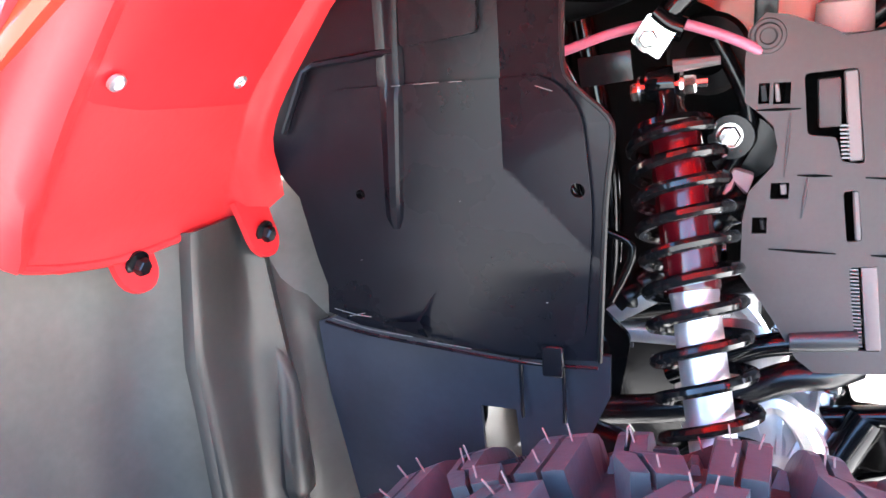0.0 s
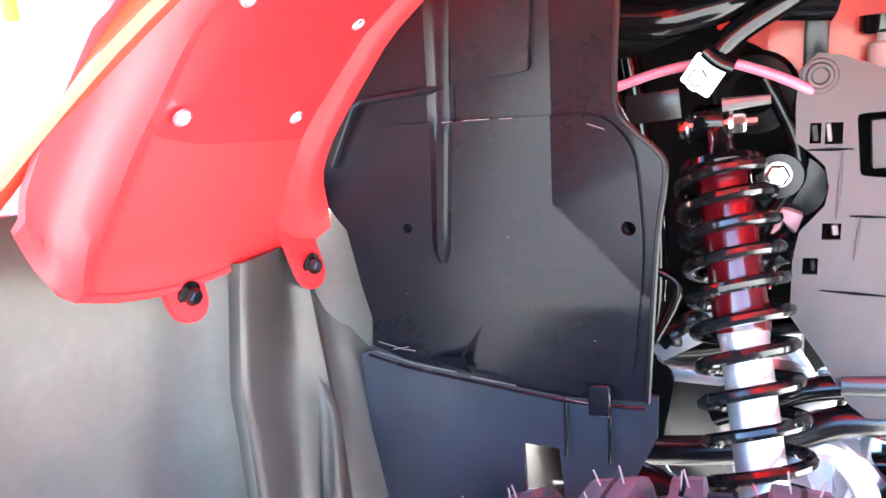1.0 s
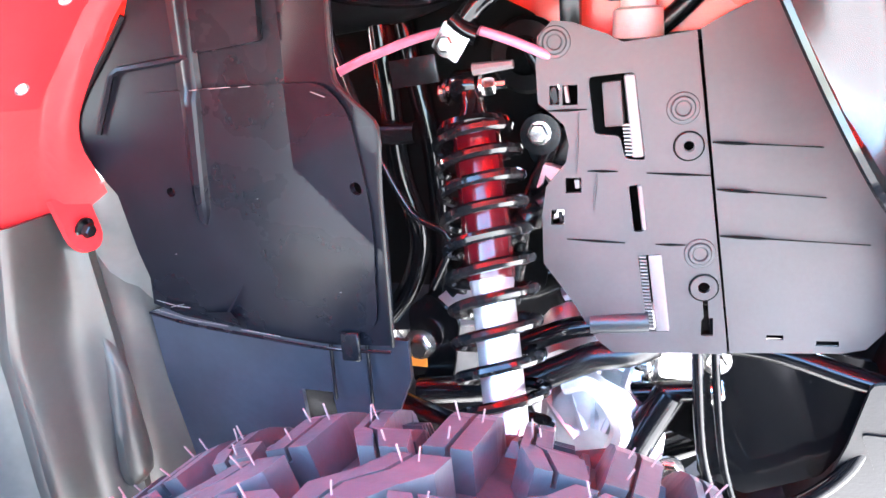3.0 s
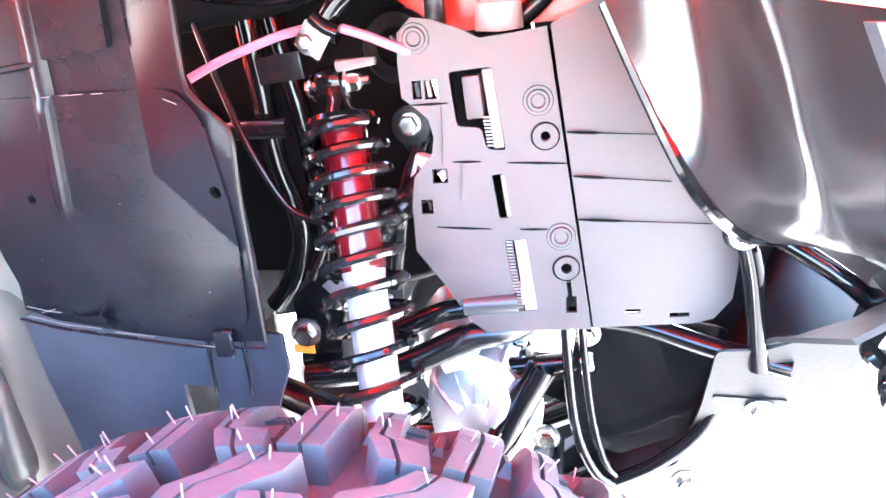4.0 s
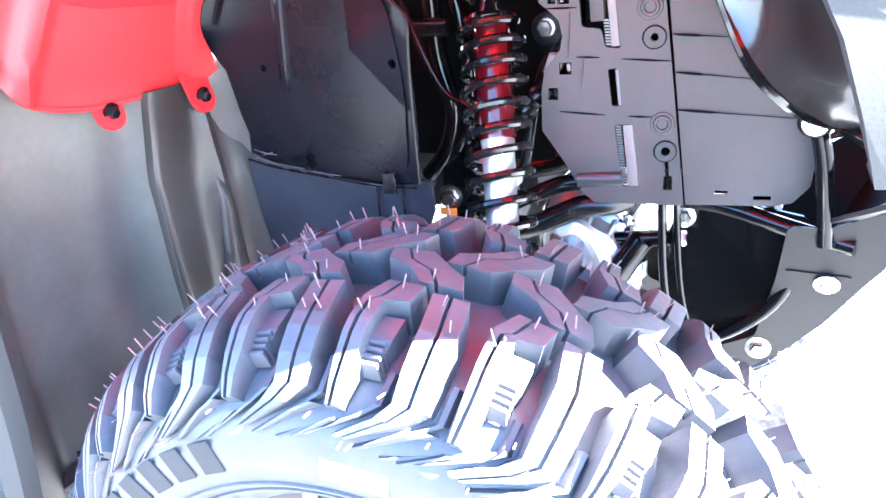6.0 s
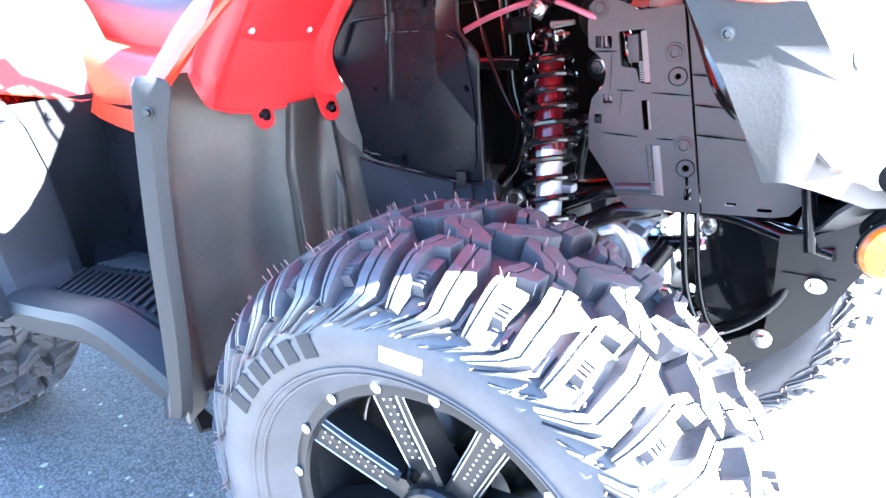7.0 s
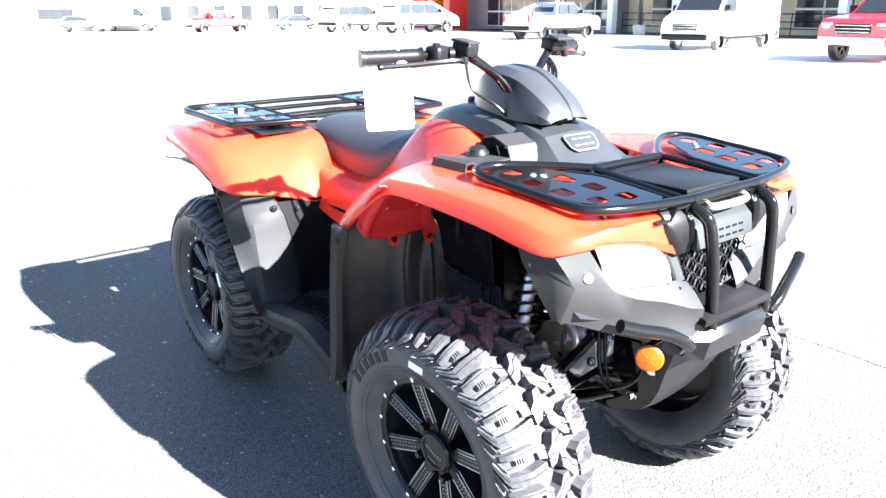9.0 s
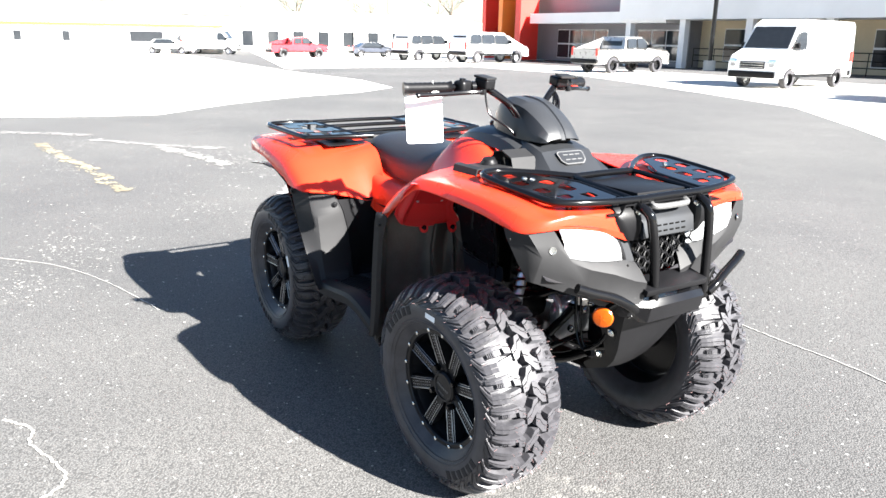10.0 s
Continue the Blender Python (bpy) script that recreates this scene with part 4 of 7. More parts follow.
def suspension(s):
    """Frame tubes, wishbones and driveline parts inside the arch."""
    def V(x, y, z):
        return Vector((x, s * y, z))
    fr = empty("front_frame", atv)
    fr["label"] = "gloss black tubular front frame"

    def tb(name, pts, r, mat=GLOSS, smooth=5, label=""):
        return part(name, tube([V(*p) for p in pts], r, 12, smooth), mat, fr, label)
    tb("frame_tube", [(0.488, 0.08, 0.80), (0.492, 0.08, 0.75), (0.497, 0.08, 0.685), (0.510, 0.08, 0.63), (0.498, 0.08, 0.585), (0.475, 0.08, 0.555)], 0.0095)
    tb("frame_tube", [(0.505, 0.07, 0.80), (0.515, 0.07, 0.745), (0.525, 0.07, 0.685), (0.524, 0.07, 0.60), (0.505, 0.07, 0.52)], 0.0095)
    tb("cross_tube", [(0.44, 0.10, 0.717), (0.52, 0.098, 0.718)], 0.009, SATIN, 0)
    tb("frame_tube", [(0.42, 0.06, 0.90), (0.48, 0.10, 0.862), (0.545, 0.12, 0.842), (0.60, 0.10, 0.838), (0.64, 0.09, 0.835)], 0.021)
    tb("frame_tube", [(0.40, 0.10, 0.86), (0.46, 0.13, 0.835), (0.53, 0.13, 0.822), (0.57, 0.125, 0.828), (0.60, 0.11, 0.84)], 0.013)
    tb("air_duct", [(0.34, 0.065, 0.825), (0.43, 0.072, 0.832), (0.51, 0.075, 0.842), (0.575, 0.062, 0.868)], 0.04, BLACK, 5, "black plastic air duct")
    # bright metal stands in for the strong light on this plate
    part("shock_bracket", sheet(rounded([(0.5515, 0.783), (0.563, 0.800), (0.582, 0.790), (0.569, 0.7705)], 0.002), [], lambda u, v, w: V(u, 0.134 + w, v), 0.003), CHROME, fr, "bracket plate, bright metal for the light on it")
    part("bracket_clamp", tube([V(0.566, 0.130, 0.80), V(0.575, 0.130, 0.792), V(0.584, 0.130, 0.788)], 0.008, 10, 3), GLOSS, fr)
    part("bracket_stud", add_tube(bmesh.new(), [V(0.577, 0.124, 0.7655), V(0.606, 0.1235, 0.768)], 0.0035, 8, radii=[0.0045, 0.003]), BADGE, fr)
    tb("bracket_tube", [(0.566, 0.128, 0.788), (0.583, 0.126, 0.809), (0.612, 0.122, 0.828), (0.65, 0.11, 0.85)], 0.008)
    part("bracket_bolt", bolt(V(0.5635, 0.138, 0.784), (0, s, 0), 0.006, 0.005), CHROME, fr)
    part("bracket_web", box((0.036, 0.004, 0.02), Matrix.Translation(V(0.533, 0.125, 0.766)) @ Matrix.Rotation(radians(-6), 4, "Y"), 0.001), SATIN, fr)
    tb("breather_hose", [(0.44, 0.135, 0.752), (0.485, 0.132, 0.772), (0.511, 0.130, 0.781), (0.543, 0.128, 0.790), (0.575, 0.127, 0.793), (0.60, 0.126, 0.786), (0.622, 0.122, 0.776), (0.64, 0.10, 0.765)], 0.0034, PINK, 5, "pink rubber breather hose")
    part("upper_strut", box((0.016, 0.012, 0.085), Matrix.Translation(V(0.632, 0.043, 0.825)), 0.003), SATIN, fr, "black steel strut")
    tb("upper_brace", [(0.69, 0.03, 0.78), (0.715, 0.03, 0.80), (0.75, 0.03, 0.835)], 0.008, SATIN)
    part("intake_boot", lathe([(0.016, 0.0), (0.028, 0.002), (0.0315, 0.006), (0.031, 0.012), (0.027, 0.016), (0.026, 0.03), (0.0001, 0.031)], aim(V(0.592, 0.030, 0.769), (0.1, -s, 0)), 28), BLACK, fr, "black rubber intake boot")
    # added near-black sheet: hides the far side, stands in for shade
    part("bulkhead_sheet", sheet(rounded([(0.36, 0.56), (0.36, 0.83), (0.46, 0.85), (0.54, 0.83), (0.60, 0.80), (0.62, 0.72), (0.60, 0.56)], 0.01), [], lambda u, v, w: V(u, 0.008 + w, v), 0.003), HOLLOW, fr, "dark sheet added for the shade behind the shock absorber")
    # added red sheets stand in for fender undersides glimpsed through the gaps
    part("inner_apron", sheet(rounded([(0.768, 0.72), (0.766, 0.83), (0.86, 0.83), (0.86, 0.74)], 0.006), [], lambda u, v, w: V(u, 0.085 + w, v), 0.003), RED_IN, fr, "red sheet added for the fender insides seen through gaps")
    part("inner_apron", sheet(rounded([(0.60, 0.775), (0.60, 0.85), (0.80, 0.85), (0.80, 0.785)], 0.006), [], lambda u, v, w: V(u, 0.012 + w, v), 0.003), RED, fr, "red sheet added for the fender insides seen through gaps")
    # black bellows and hoses beside the shock
    part("bellows", add_tube(bmesh.new(), [V(0.625 - 0.004 * k, 0.07, 0.67 - 0.004 * k) for k in range(24)], 0.012, 12, radii=[0.011 + 0.003 * (k % 3 == 0) for k in range(24)]), SATIN, fr, "black corrugated boot")
    tb("hose", [(0.60, 0.06, 0.78), (0.625, 0.06, 0.72), (0.60, 0.06, 0.66), (0.585, 0.07, 0.57)], 0.006, SATIN)
    tb("cable", [(0.455, 0.10, 0.80), (0.49, 0.12, 0.72), (0.52, 0.12, 0.66), (0.55, 0.12, 0.64), (0.535, 0.125, 0.60)], 0.003, SATIN)
    part("steering_joint", lathe([(0.0001, -0.012), (0.016, -0.012), (0.018, 0), (0.016, 0.012), (0.0001, 0.012)], aim(V(0.612, 0.058, 0.711), (0, s, 0)), 20), SATIN, fr)
    part("joint_bolt", bolt(V(0.611, 0.068, 0.712), (0, s, 0), 0.0085, 0.006), CHROME, fr)
    part("brake_switch", box((0.016, 0.014, 0.03), Matrix.Translation(V(0.617, 0.065, 0.672)) @ Matrix.Rotation(radians(18), 4, "Y"), 0.003), TANK, fr, "pale switch body")
    part("joint_plate", lathe([(0.0001, -0.003), (0.024, -0.003), (0.024, 0.003), (0.0001, 0.003)], aim(V(0.62, 0.045, 0.70), (0, s, 0)), 24), SATIN, fr)
    # upper and lower wishbones
    tb("upper_wishbone", [(0.47, 0.12, 0.50), (0.523, 0.15, 0.503), (0.574, 0.18, 0.505), (0.615, 0.22, 0.50), (0.645, 0.29, 0.485)], 0.0125, SATIN)
    tb("upper_wishbone", [(0.70, 0.085, 0.549), (0.682, 0.098, 0.546), (0.657, 0.104, 0.543), (0.632, 0.105, 0.531), (0.60, 0.106, 0.516), (0.563, 0.106, 0.507), (0.51, 0.106, 0.499)], 0.0115, SATIN)
    tb("brake_pipe", [(0.575, 0.10, 0.535), (0.595, 0.105, 0.547), (0.614, 0.107, 0.556), (0.637, 0.107, 0.566), (0.660, 0.106, 0.571)], 0.0085, GLOSS)
    arm = tb("lower_wishbone", [(0.712, 0.078, 0.503), (0.693, 0.090, 0.472), (0.66, 0.12, 0.415)], 0.0135)
    part("arm_bush", tube([V(0.682, 0.066, 0.495), V(0.738, 0.064, 0.503)], 0.009, 12, 0), GLOSS, fr)
    for x0, z0, d in ((0.676, 0.494, -1), (0.744, 0.504, 1)):
        part("bush_nut", bolt(V(x0, 0.066, z0), (d, 0, 0.1), 0.008, 0.008), CHROME, arm)
    part("bleed_stud", add_bolt(add_tube(bmesh.new(), [V(0.691, 0.055, 0.52), V(0.6915, 0.055, 0.494)], 0.0035, 8), V(0.691, 0.055, 0.512), (0, 0, 1), 0.0055, 0.006), CHROME, fr)
    tb("lower_wishbone", [(0.53, 0.07, 0.30), (0.58, 0.20, 0.27), (0.64, 0.34, 0.26)], 0.0135)
    tb("frame_down_tube", [(0.731, 0.088, 0.575), (0.738, 0.09, 0.465), (0.753, 0.09, 0.415), (0.77, 0.085, 0.395)], 0.0045)
    tb("frame_down_tube", [(0.743, 0.083, 0.575), (0.752, 0.085, 0.47), (0.763, 0.085, 0.42), (0.775, 0.08, 0.40)], 0.0035)
    tb("frame_rail", [(0.70, 0.06, 0.545), (0.78, 0.07, 0.545), (0.845, 0.09, 0.535), (0.90, 0.11, 0.53)], 0.0085)
    tb("frame_rail", [(0.86, 0.118, 0.635), (0.868, 0.115, 0.60), (0.876, 0.112, 0.53)], 0.0075)
    tb("frame_rail", [(0.77, 0.08, 0.395), (0.81, 0.08, 0.42), (0.845, 0.08, 0.46), (0.865, 0.08, 0.525)], 0.006)
    tb("frame_rail", [(0.876, 0.08, 0.63), (0.93, 0.11, 0.60), (0.97, 0.12, 0.56)], 0.007)
    for p in ((0.747, 0.045, 0.521), (0.857, 0.12, 0.639), (0.83, 0.085, 0.405), (0.714, 0.085, 0.44)):
        part("frame_bolt", bolt(V(*p), (0.1, s, 0), 0.008, 0.008), CHROME, fr)
    part("bulkhead", sheet(rounded([(0.735, 0.538), (0.80, 0.538), (0.862, 0.532), (0.866, 0.49), (0.83, 0.425), (0.775, 0.395), (0.735, 0.41)], 0.006), [], lambda u, v, w: V(u, 0.035 + 0.2 * max(0, u - 0.80) + w, v), 0.004), GLOSS, fr, "black pressed steel bulkhead")
    part("crank_bolt", bolt(V(0.513, 0.105, 0.543), (0.2, s, 0), 0.009, 0.012), CHROME, fr, "bright bolt head")
    part("engine_bracket", sheet(rounded([(0.50, 0.50), (0.535, 0.50), (0.545, 0.56), (0.52, 0.585), (0.50, 0.57)], 0.006), [], lambda u, v, w: V(u, 0.09 + w, v), 0.005), GLOSS, fr)
    part("caution_mark", box((0.02, 0.001, 0.009), Matrix.Translation(V(0.505, 0.098, 0.522)), 0.0003, 1), ORANGE, fr)
    # aluminium casting and knuckle
    part("bracket_casting", box((0.075, 0.02, 0.016), Matrix.Translation(V(0.535, 0.07, 0.575)) @ Matrix.Rotation(radians(-32), 4, "Y"), 0.004), ALU, fr, "bright cast aluminium bracket")
    part("bracket_casting", box((0.06, 0.02, 0.012), Matrix.Translation(V(0.55, 0.07, 0.555)), 0.004), ALU, fr)
    # knuckle, disc cover and differential
    part("differential", loft([[V(0.655 + 0.05 * c * k, 0.03 + dy, 0.45 + 0.07 * q * k) for c, q in ((math.cos(a), math.sin(a)) for a in (radians(20 * j) for j in range(18)))] for dy, k in ((-0.03, 0.7), (0.0, 1.0), (0.025, 1.08), (0.03, 0.96), (0.05, 0.9), (0.06, 0.6))], 0, True, True), ALU, fr, "cast aluminium differential housing")
    for k in range(5):
        a0 = radians(35 + 28 * k)
        part("casting_rib", add_tube(bmesh.new(), [V(0.655 + r * math.cos(a0), 0.03 + d, 0.45 + 1.3 * r * math.sin(a0)) for r, d in ((0.018, 0.062), (0.035, 0.055), (0.047, 0.045), (0.053, 0.025))], 0.004, 6), ALU, fr)
    part("casting_arm", tube([V(0.632, 0.1, 0.515), V(0.652, 0.1, 0.52), (V(0.668, 0.1, 0.505)), V(0.678, 0.1, 0.482), V(0.672, 0.1, 0.46)], 0.009, 8, 4), ALU, fr, "pale cast arm")
    part("axle_boot", add_tube(bmesh.new(), [V(0.645, 0.12 + 0.008 * k, 0.395 - 0.004 * k) for k in range(18)], 0.03, 18, radii=[0.036 - 0.0006 * k + (0.005 if k % 2 else -0.002) for k in range(18)]), SATIN, fr, "black ribbed axle boot")
    tb("axle_shaft", [(0.64, 0.24, 0.335), (0.636, 0.34, 0.318)], 0.014, SATIN)
    tb("tie_rod", [(0.72, 0.06, 0.42), (0.725, 0.2, 0.40), (0.715, 0.33, 0.375)], 0.0075, GLOSS)
    part("knuckle", box((0.05, 0.05, 0.24), Matrix.Translation(V(0.645, 0.335, 0.38)), 0.015), ALU, fr, "cast aluminium steering knuckle")
    part("reservoir", box((0.034, 0.03, 0.022), Matrix.Translation(V(0.7195, 0.05, 0.520)), 0.006, 3), TANK, fr, "milky white plastic cap")
    part("brake_reservoir", add_lathe(bm := bmesh.new(), [(0.0001, 0.018), (0.0125, 0.018), (0.013, 0.010), (0.018, 0.008), (0.019, -0.012), (0.0001, -0.014)], aim(V(0.682, 0.042, 0.791), (0, 0, 1)), 20) and bm, TANK, fr, "milky fluid reservoir")
    part("reservoir_cap", lathe([(0.014, 0.0), (0.016, 0.002), (0.016, 0.012), (0.0001, 0.013)], aim(V(0.674, 0.042, 0.806), (0, 0, 1)), 20), GLOSS, fr)


def lamp_housing(s):
    """Curved black shield behind the headlamp."""
    e1 = [(0.768, 0.223, 0.80), (0.790, 0.236, 0.752), (0.813, 0.249, 0.708), (0.838, 0.225, 0.676), (0.862, 0.17, 0.652), (0.88, 0.15, 0.645)]
    e2 = [(0.80, 0.245, 0.815), (0.818, 0.242, 0.765), (0.834, 0.236, 0.722), (0.852, 0.215, 0.690), (0.872, 0.18, 0.662), (0.892, 0.175, 0.652)]
    e3 = [(0.84, 0.235, 0.82), (0.86, 0.215, 0.77), (0.873, 0.205, 0.728), (0.885, 0.198, 0.70), (0.90, 0.20, 0.672), (0.918, 0.22, 0.658)]
    e4 = [(0.88, 0.30, 0.82), (0.892, 0.29, 0.775), (0.90, 0.28, 0.738), (0.906, 0.275, 0.705), (0.915, 0.28, 0.68), (0.93, 0.30, 0.666)]
    e5 = [(0.895, 0.40, 0.80), (0.905, 0.385, 0.77), (0.91, 0.38, 0.735), (0.91, 0.38, 0.71), (0.915, 0.37, 0.695), (0.925, 0.36, 0.68)]
    rows = [[Vector((x, s * y, z)) for x, y, z in e] for e in (e1, e2, e3, e4, e5)]
    cols = [list(r) for r in zip(*[spline(c, 5) for c in zip(*[spline(r, 3) for r in rows])])]
    h = part("lamp_shield", loft(cols, 0.003), material_shield, atv, "glossy black shield behind the headlamp", sharp=50)
    part("shield_rim", tube([Vector((x, s * y, z)) for x, y, z in e1], 0.004, 8), GLOSS, h)
    part("shield_lug", lathe([(0.0001, -0.004), (0.013, -0.004), (0.014, 0.0), (0.012, 0.004), (0.0085, 0.005)], aim(Vector((0.857, s * 0.126, 0.642)), (0.05, s, 0.0)), 20), SATIN, h)
    part("lug_bolt", bolt((0.857, s * 0.131, 0.642), (0.05, s, 0.0), 0.0068, 0.006), CHROME, h)


material_shield = material("gloss black moulded plastic", (0.012, 0.011, 0.012), 0.2, grain=0.1, bump=0.0, stain=0.2)


def fascia(s):
    """Charcoal corner panel: a dark side face, a crease, a plate beside the lamp and a snout with a hollow flank."""
    rear = [(0.842, 0.454, 0.803), (0.853, 0.453, 0.780), (0.868, 0.446, 0.752), (0.881, 0.434, 0.716), (0.893, 0.417, 0.676), (0.890, 0.390, 0.680)]
    crease = [(0.912, 0.434, 0.799), (0.925, 0.421, 0.772), (0.936, 0.410, 0.746), (0.922, 0.411, 0.710), (0.909, 0.412, 0.676), (0.897, 0.380, 0.680)]
    plate = [(0.936, 0.376, 0.806), (0.940, 0.371, 0.775), (0.947, 0.364, 0.735), (0.937, 0.365, 0.695), (0.923, 0.366, 0.659), (0.905, 0.345, 0.672)]
    corner = [(0.949, 0.333, 0.737), (0.951, 0.331, 0.733), (0.956, 0.326, 0.723), (0.945, 0.325, 0.682), (0.936, 0.326, 0.643), (0.918, 0.310, 0.660)]
    nose_a = [(0.957, 0.280, 0.722), (0.962, 0.277, 0.715), (0.968, 0.276, 0.703), (0.954, 0.280, 0.664), (0.950, 0.283, 0.626), (0.930, 0.270, 0.645)]
    nose_b = [(0.963, 0.220, 0.714), (0.972, 0.216, 0.704), (0.983, 0.210, 0.685), (0.966, 0.214, 0.648), (0.972, 0.220, 0.612), (0.950, 0.210, 0.630)]
    nose_c = [(0.966, 0.168, 0.713), (0.981, 0.163, 0.695), (0.999, 0.155, 0.664), (0.984, 0.158, 0.632), (0.992, 0.165, 0.604), (0.960, 0.155, 0.620)]
    tip = [(0.966, 0.128, 0.702), (0.984, 0.122, 0.683), (1.003, 0.116, 0.654), (1.000, 0.116, 0.622), (0.998, 0.124, 0.598), (0.960, 0.120, 0.612)]
    cols = [rear, [tuple(p + (q - p) * 0.5 for p, q in zip(u, v)) for u, v in zip(rear, crease)], crease, [tuple(p + (q - p) * 0.06 for p, q in zip(u, v)) for u, v in zip(crease, plate)], plate, corner, nose_a, nose_b, nose_c, tip]
    f = part("front_fascia", loft([[Vector((x, s * y, z)) for x, y, z in c] for c in cols], 0.005), GREY, atv, "charcoal plastic front corner panel", sharp=42)
    part("fascia_bolt", bolt((0.871, s * 0.4555, 0.781), (0.45, s, 0.1), 0.003, 0.003), SATIN, f)
    part("fascia_plug", lathe([(0.0001, 0.001), (0.006, 0.001), (0.007, 0.003), (0.009, 0.003), (0.0095, 0)], aim((0.9405, s * 0.381, 0.760), (0.8, s * 0.6, 0.1)), 20), CHROME, f)
    # near-black disc stands in for the shade inside a small hole
    part("snout_plug", lathe([(0.0001, 0.001), (0.0028, 0.001), (0.0035, 0.0)], aim((0.977, s * 0.163, 0.700), (0.75, 0, 0.65)), 12), HOLLOW, f)
    # headlamp: silvered bowl under a clear cover
    lens_top = [(0.940, 0.352, 0.805), (0.948, 0.30, 0.803), (0.950, 0.25, 0.793), (0.948, 0.21, 0.783), (0.936, 0.174, 0.769)]
    lens_bot = [(0.949, 0.335, 0.738), (0.957, 0.28, 0.724), (0.963, 0.22, 0.716), (0.965, 0.18, 0.714), (0.955, 0.160, 0.707)]
    rows = [[Vector((x, s * y, z)) for x, y, z in r] for r in (lens_top, [tuple((a + b) / 2 + (0.007 if k == 0 else 0) for k, (a, b) in enumerate(zip(p, q))) for p, q in zip(lens_top, lens_bot)], lens_bot)]
    hl = empty("headlamp", atv)
    hl["label"] = "clear headlamp with silvered reflector"
    part("reflector", loft([[p + Vector((-0.014, 0, 0)) for p in r] for r in rows], 0.002), LAMP, hl)
    part("bulb_shield", lathe([(0.022, -0.012), (0.020, 0.0), (0.012, 0.006), (0.0001, 0.008)], aim((0.945, s * 0.262, 0.765), (0.9, s * 0.2, 0)), 20), LAMP, hl)
    cover = part("cover", loft([spline(r, 3) for r in rows]), CLEAR, hl)
    cover.visible_shadow = False
    part("bezel", tube([Vector((0.930, s * 0.172, 0.776)), Vector((0.946, s * 0.164, 0.745)), Vector((0.957, s * 0.157, 0.712)), Vector((0.955, s * 0.162, 0.704)), Vector((0.963, s * 0.19, 0.711))], 0.005, 8, 3), BLACK, hl)
    part("bezel_wall", loft([[Vector((0.934, s * y, 0.776)), Vector((0.955, s * (y - 0.012), 0.700))] for y in (0.170, 0.150, 0.130)], 0.003), POD, hl)
    # indicator on a stalk
    c, d = Vector((0.966, s * 0.223, 0.571)), Vector((0.55, s * 0.83, -0.03)).normalized()
    sg = empty("indicator", atv)
    sg["label"] = "round amber indicator lamp"
    part("housing", lathe([(0.0001, -0.02), (0.011, -0.02), (0.022, -0.011), (0.028, -0.002), (0.028, 0.003), (0.025, 0.004)], aim(c, d), 28), GLOSS, sg)
    part("lens", lathe([(0.0265, 0.001), (0.0265, 0.005), (0.0235, 0.0085), (0.0125, 0.0105), (0.0001, 0.011)], aim(c, d), 28), AMBER, sg, "amber lens")
    for k in range(6):
        a = radians(60 * k + 15)
        m = aim(c, d)
        part("lens_rib", add_tube(bmesh.new(), [m @ Vector((0.004 * math.cos(a), 0.004 * math.sin(a), 0.0108)), m @ Vector((0.020 * math.cos(a), 0.020 * math.sin(a), 0.0088))], 0.001, 5), AMBER, sg)
    part("stalk", tube([c - d * 0.02, c - d * 0.035 + Vector((0, 0, 0.01)), Vector((0.975, s * 0.18, 0.61))], 0.007, 8), GLOSS, sg)


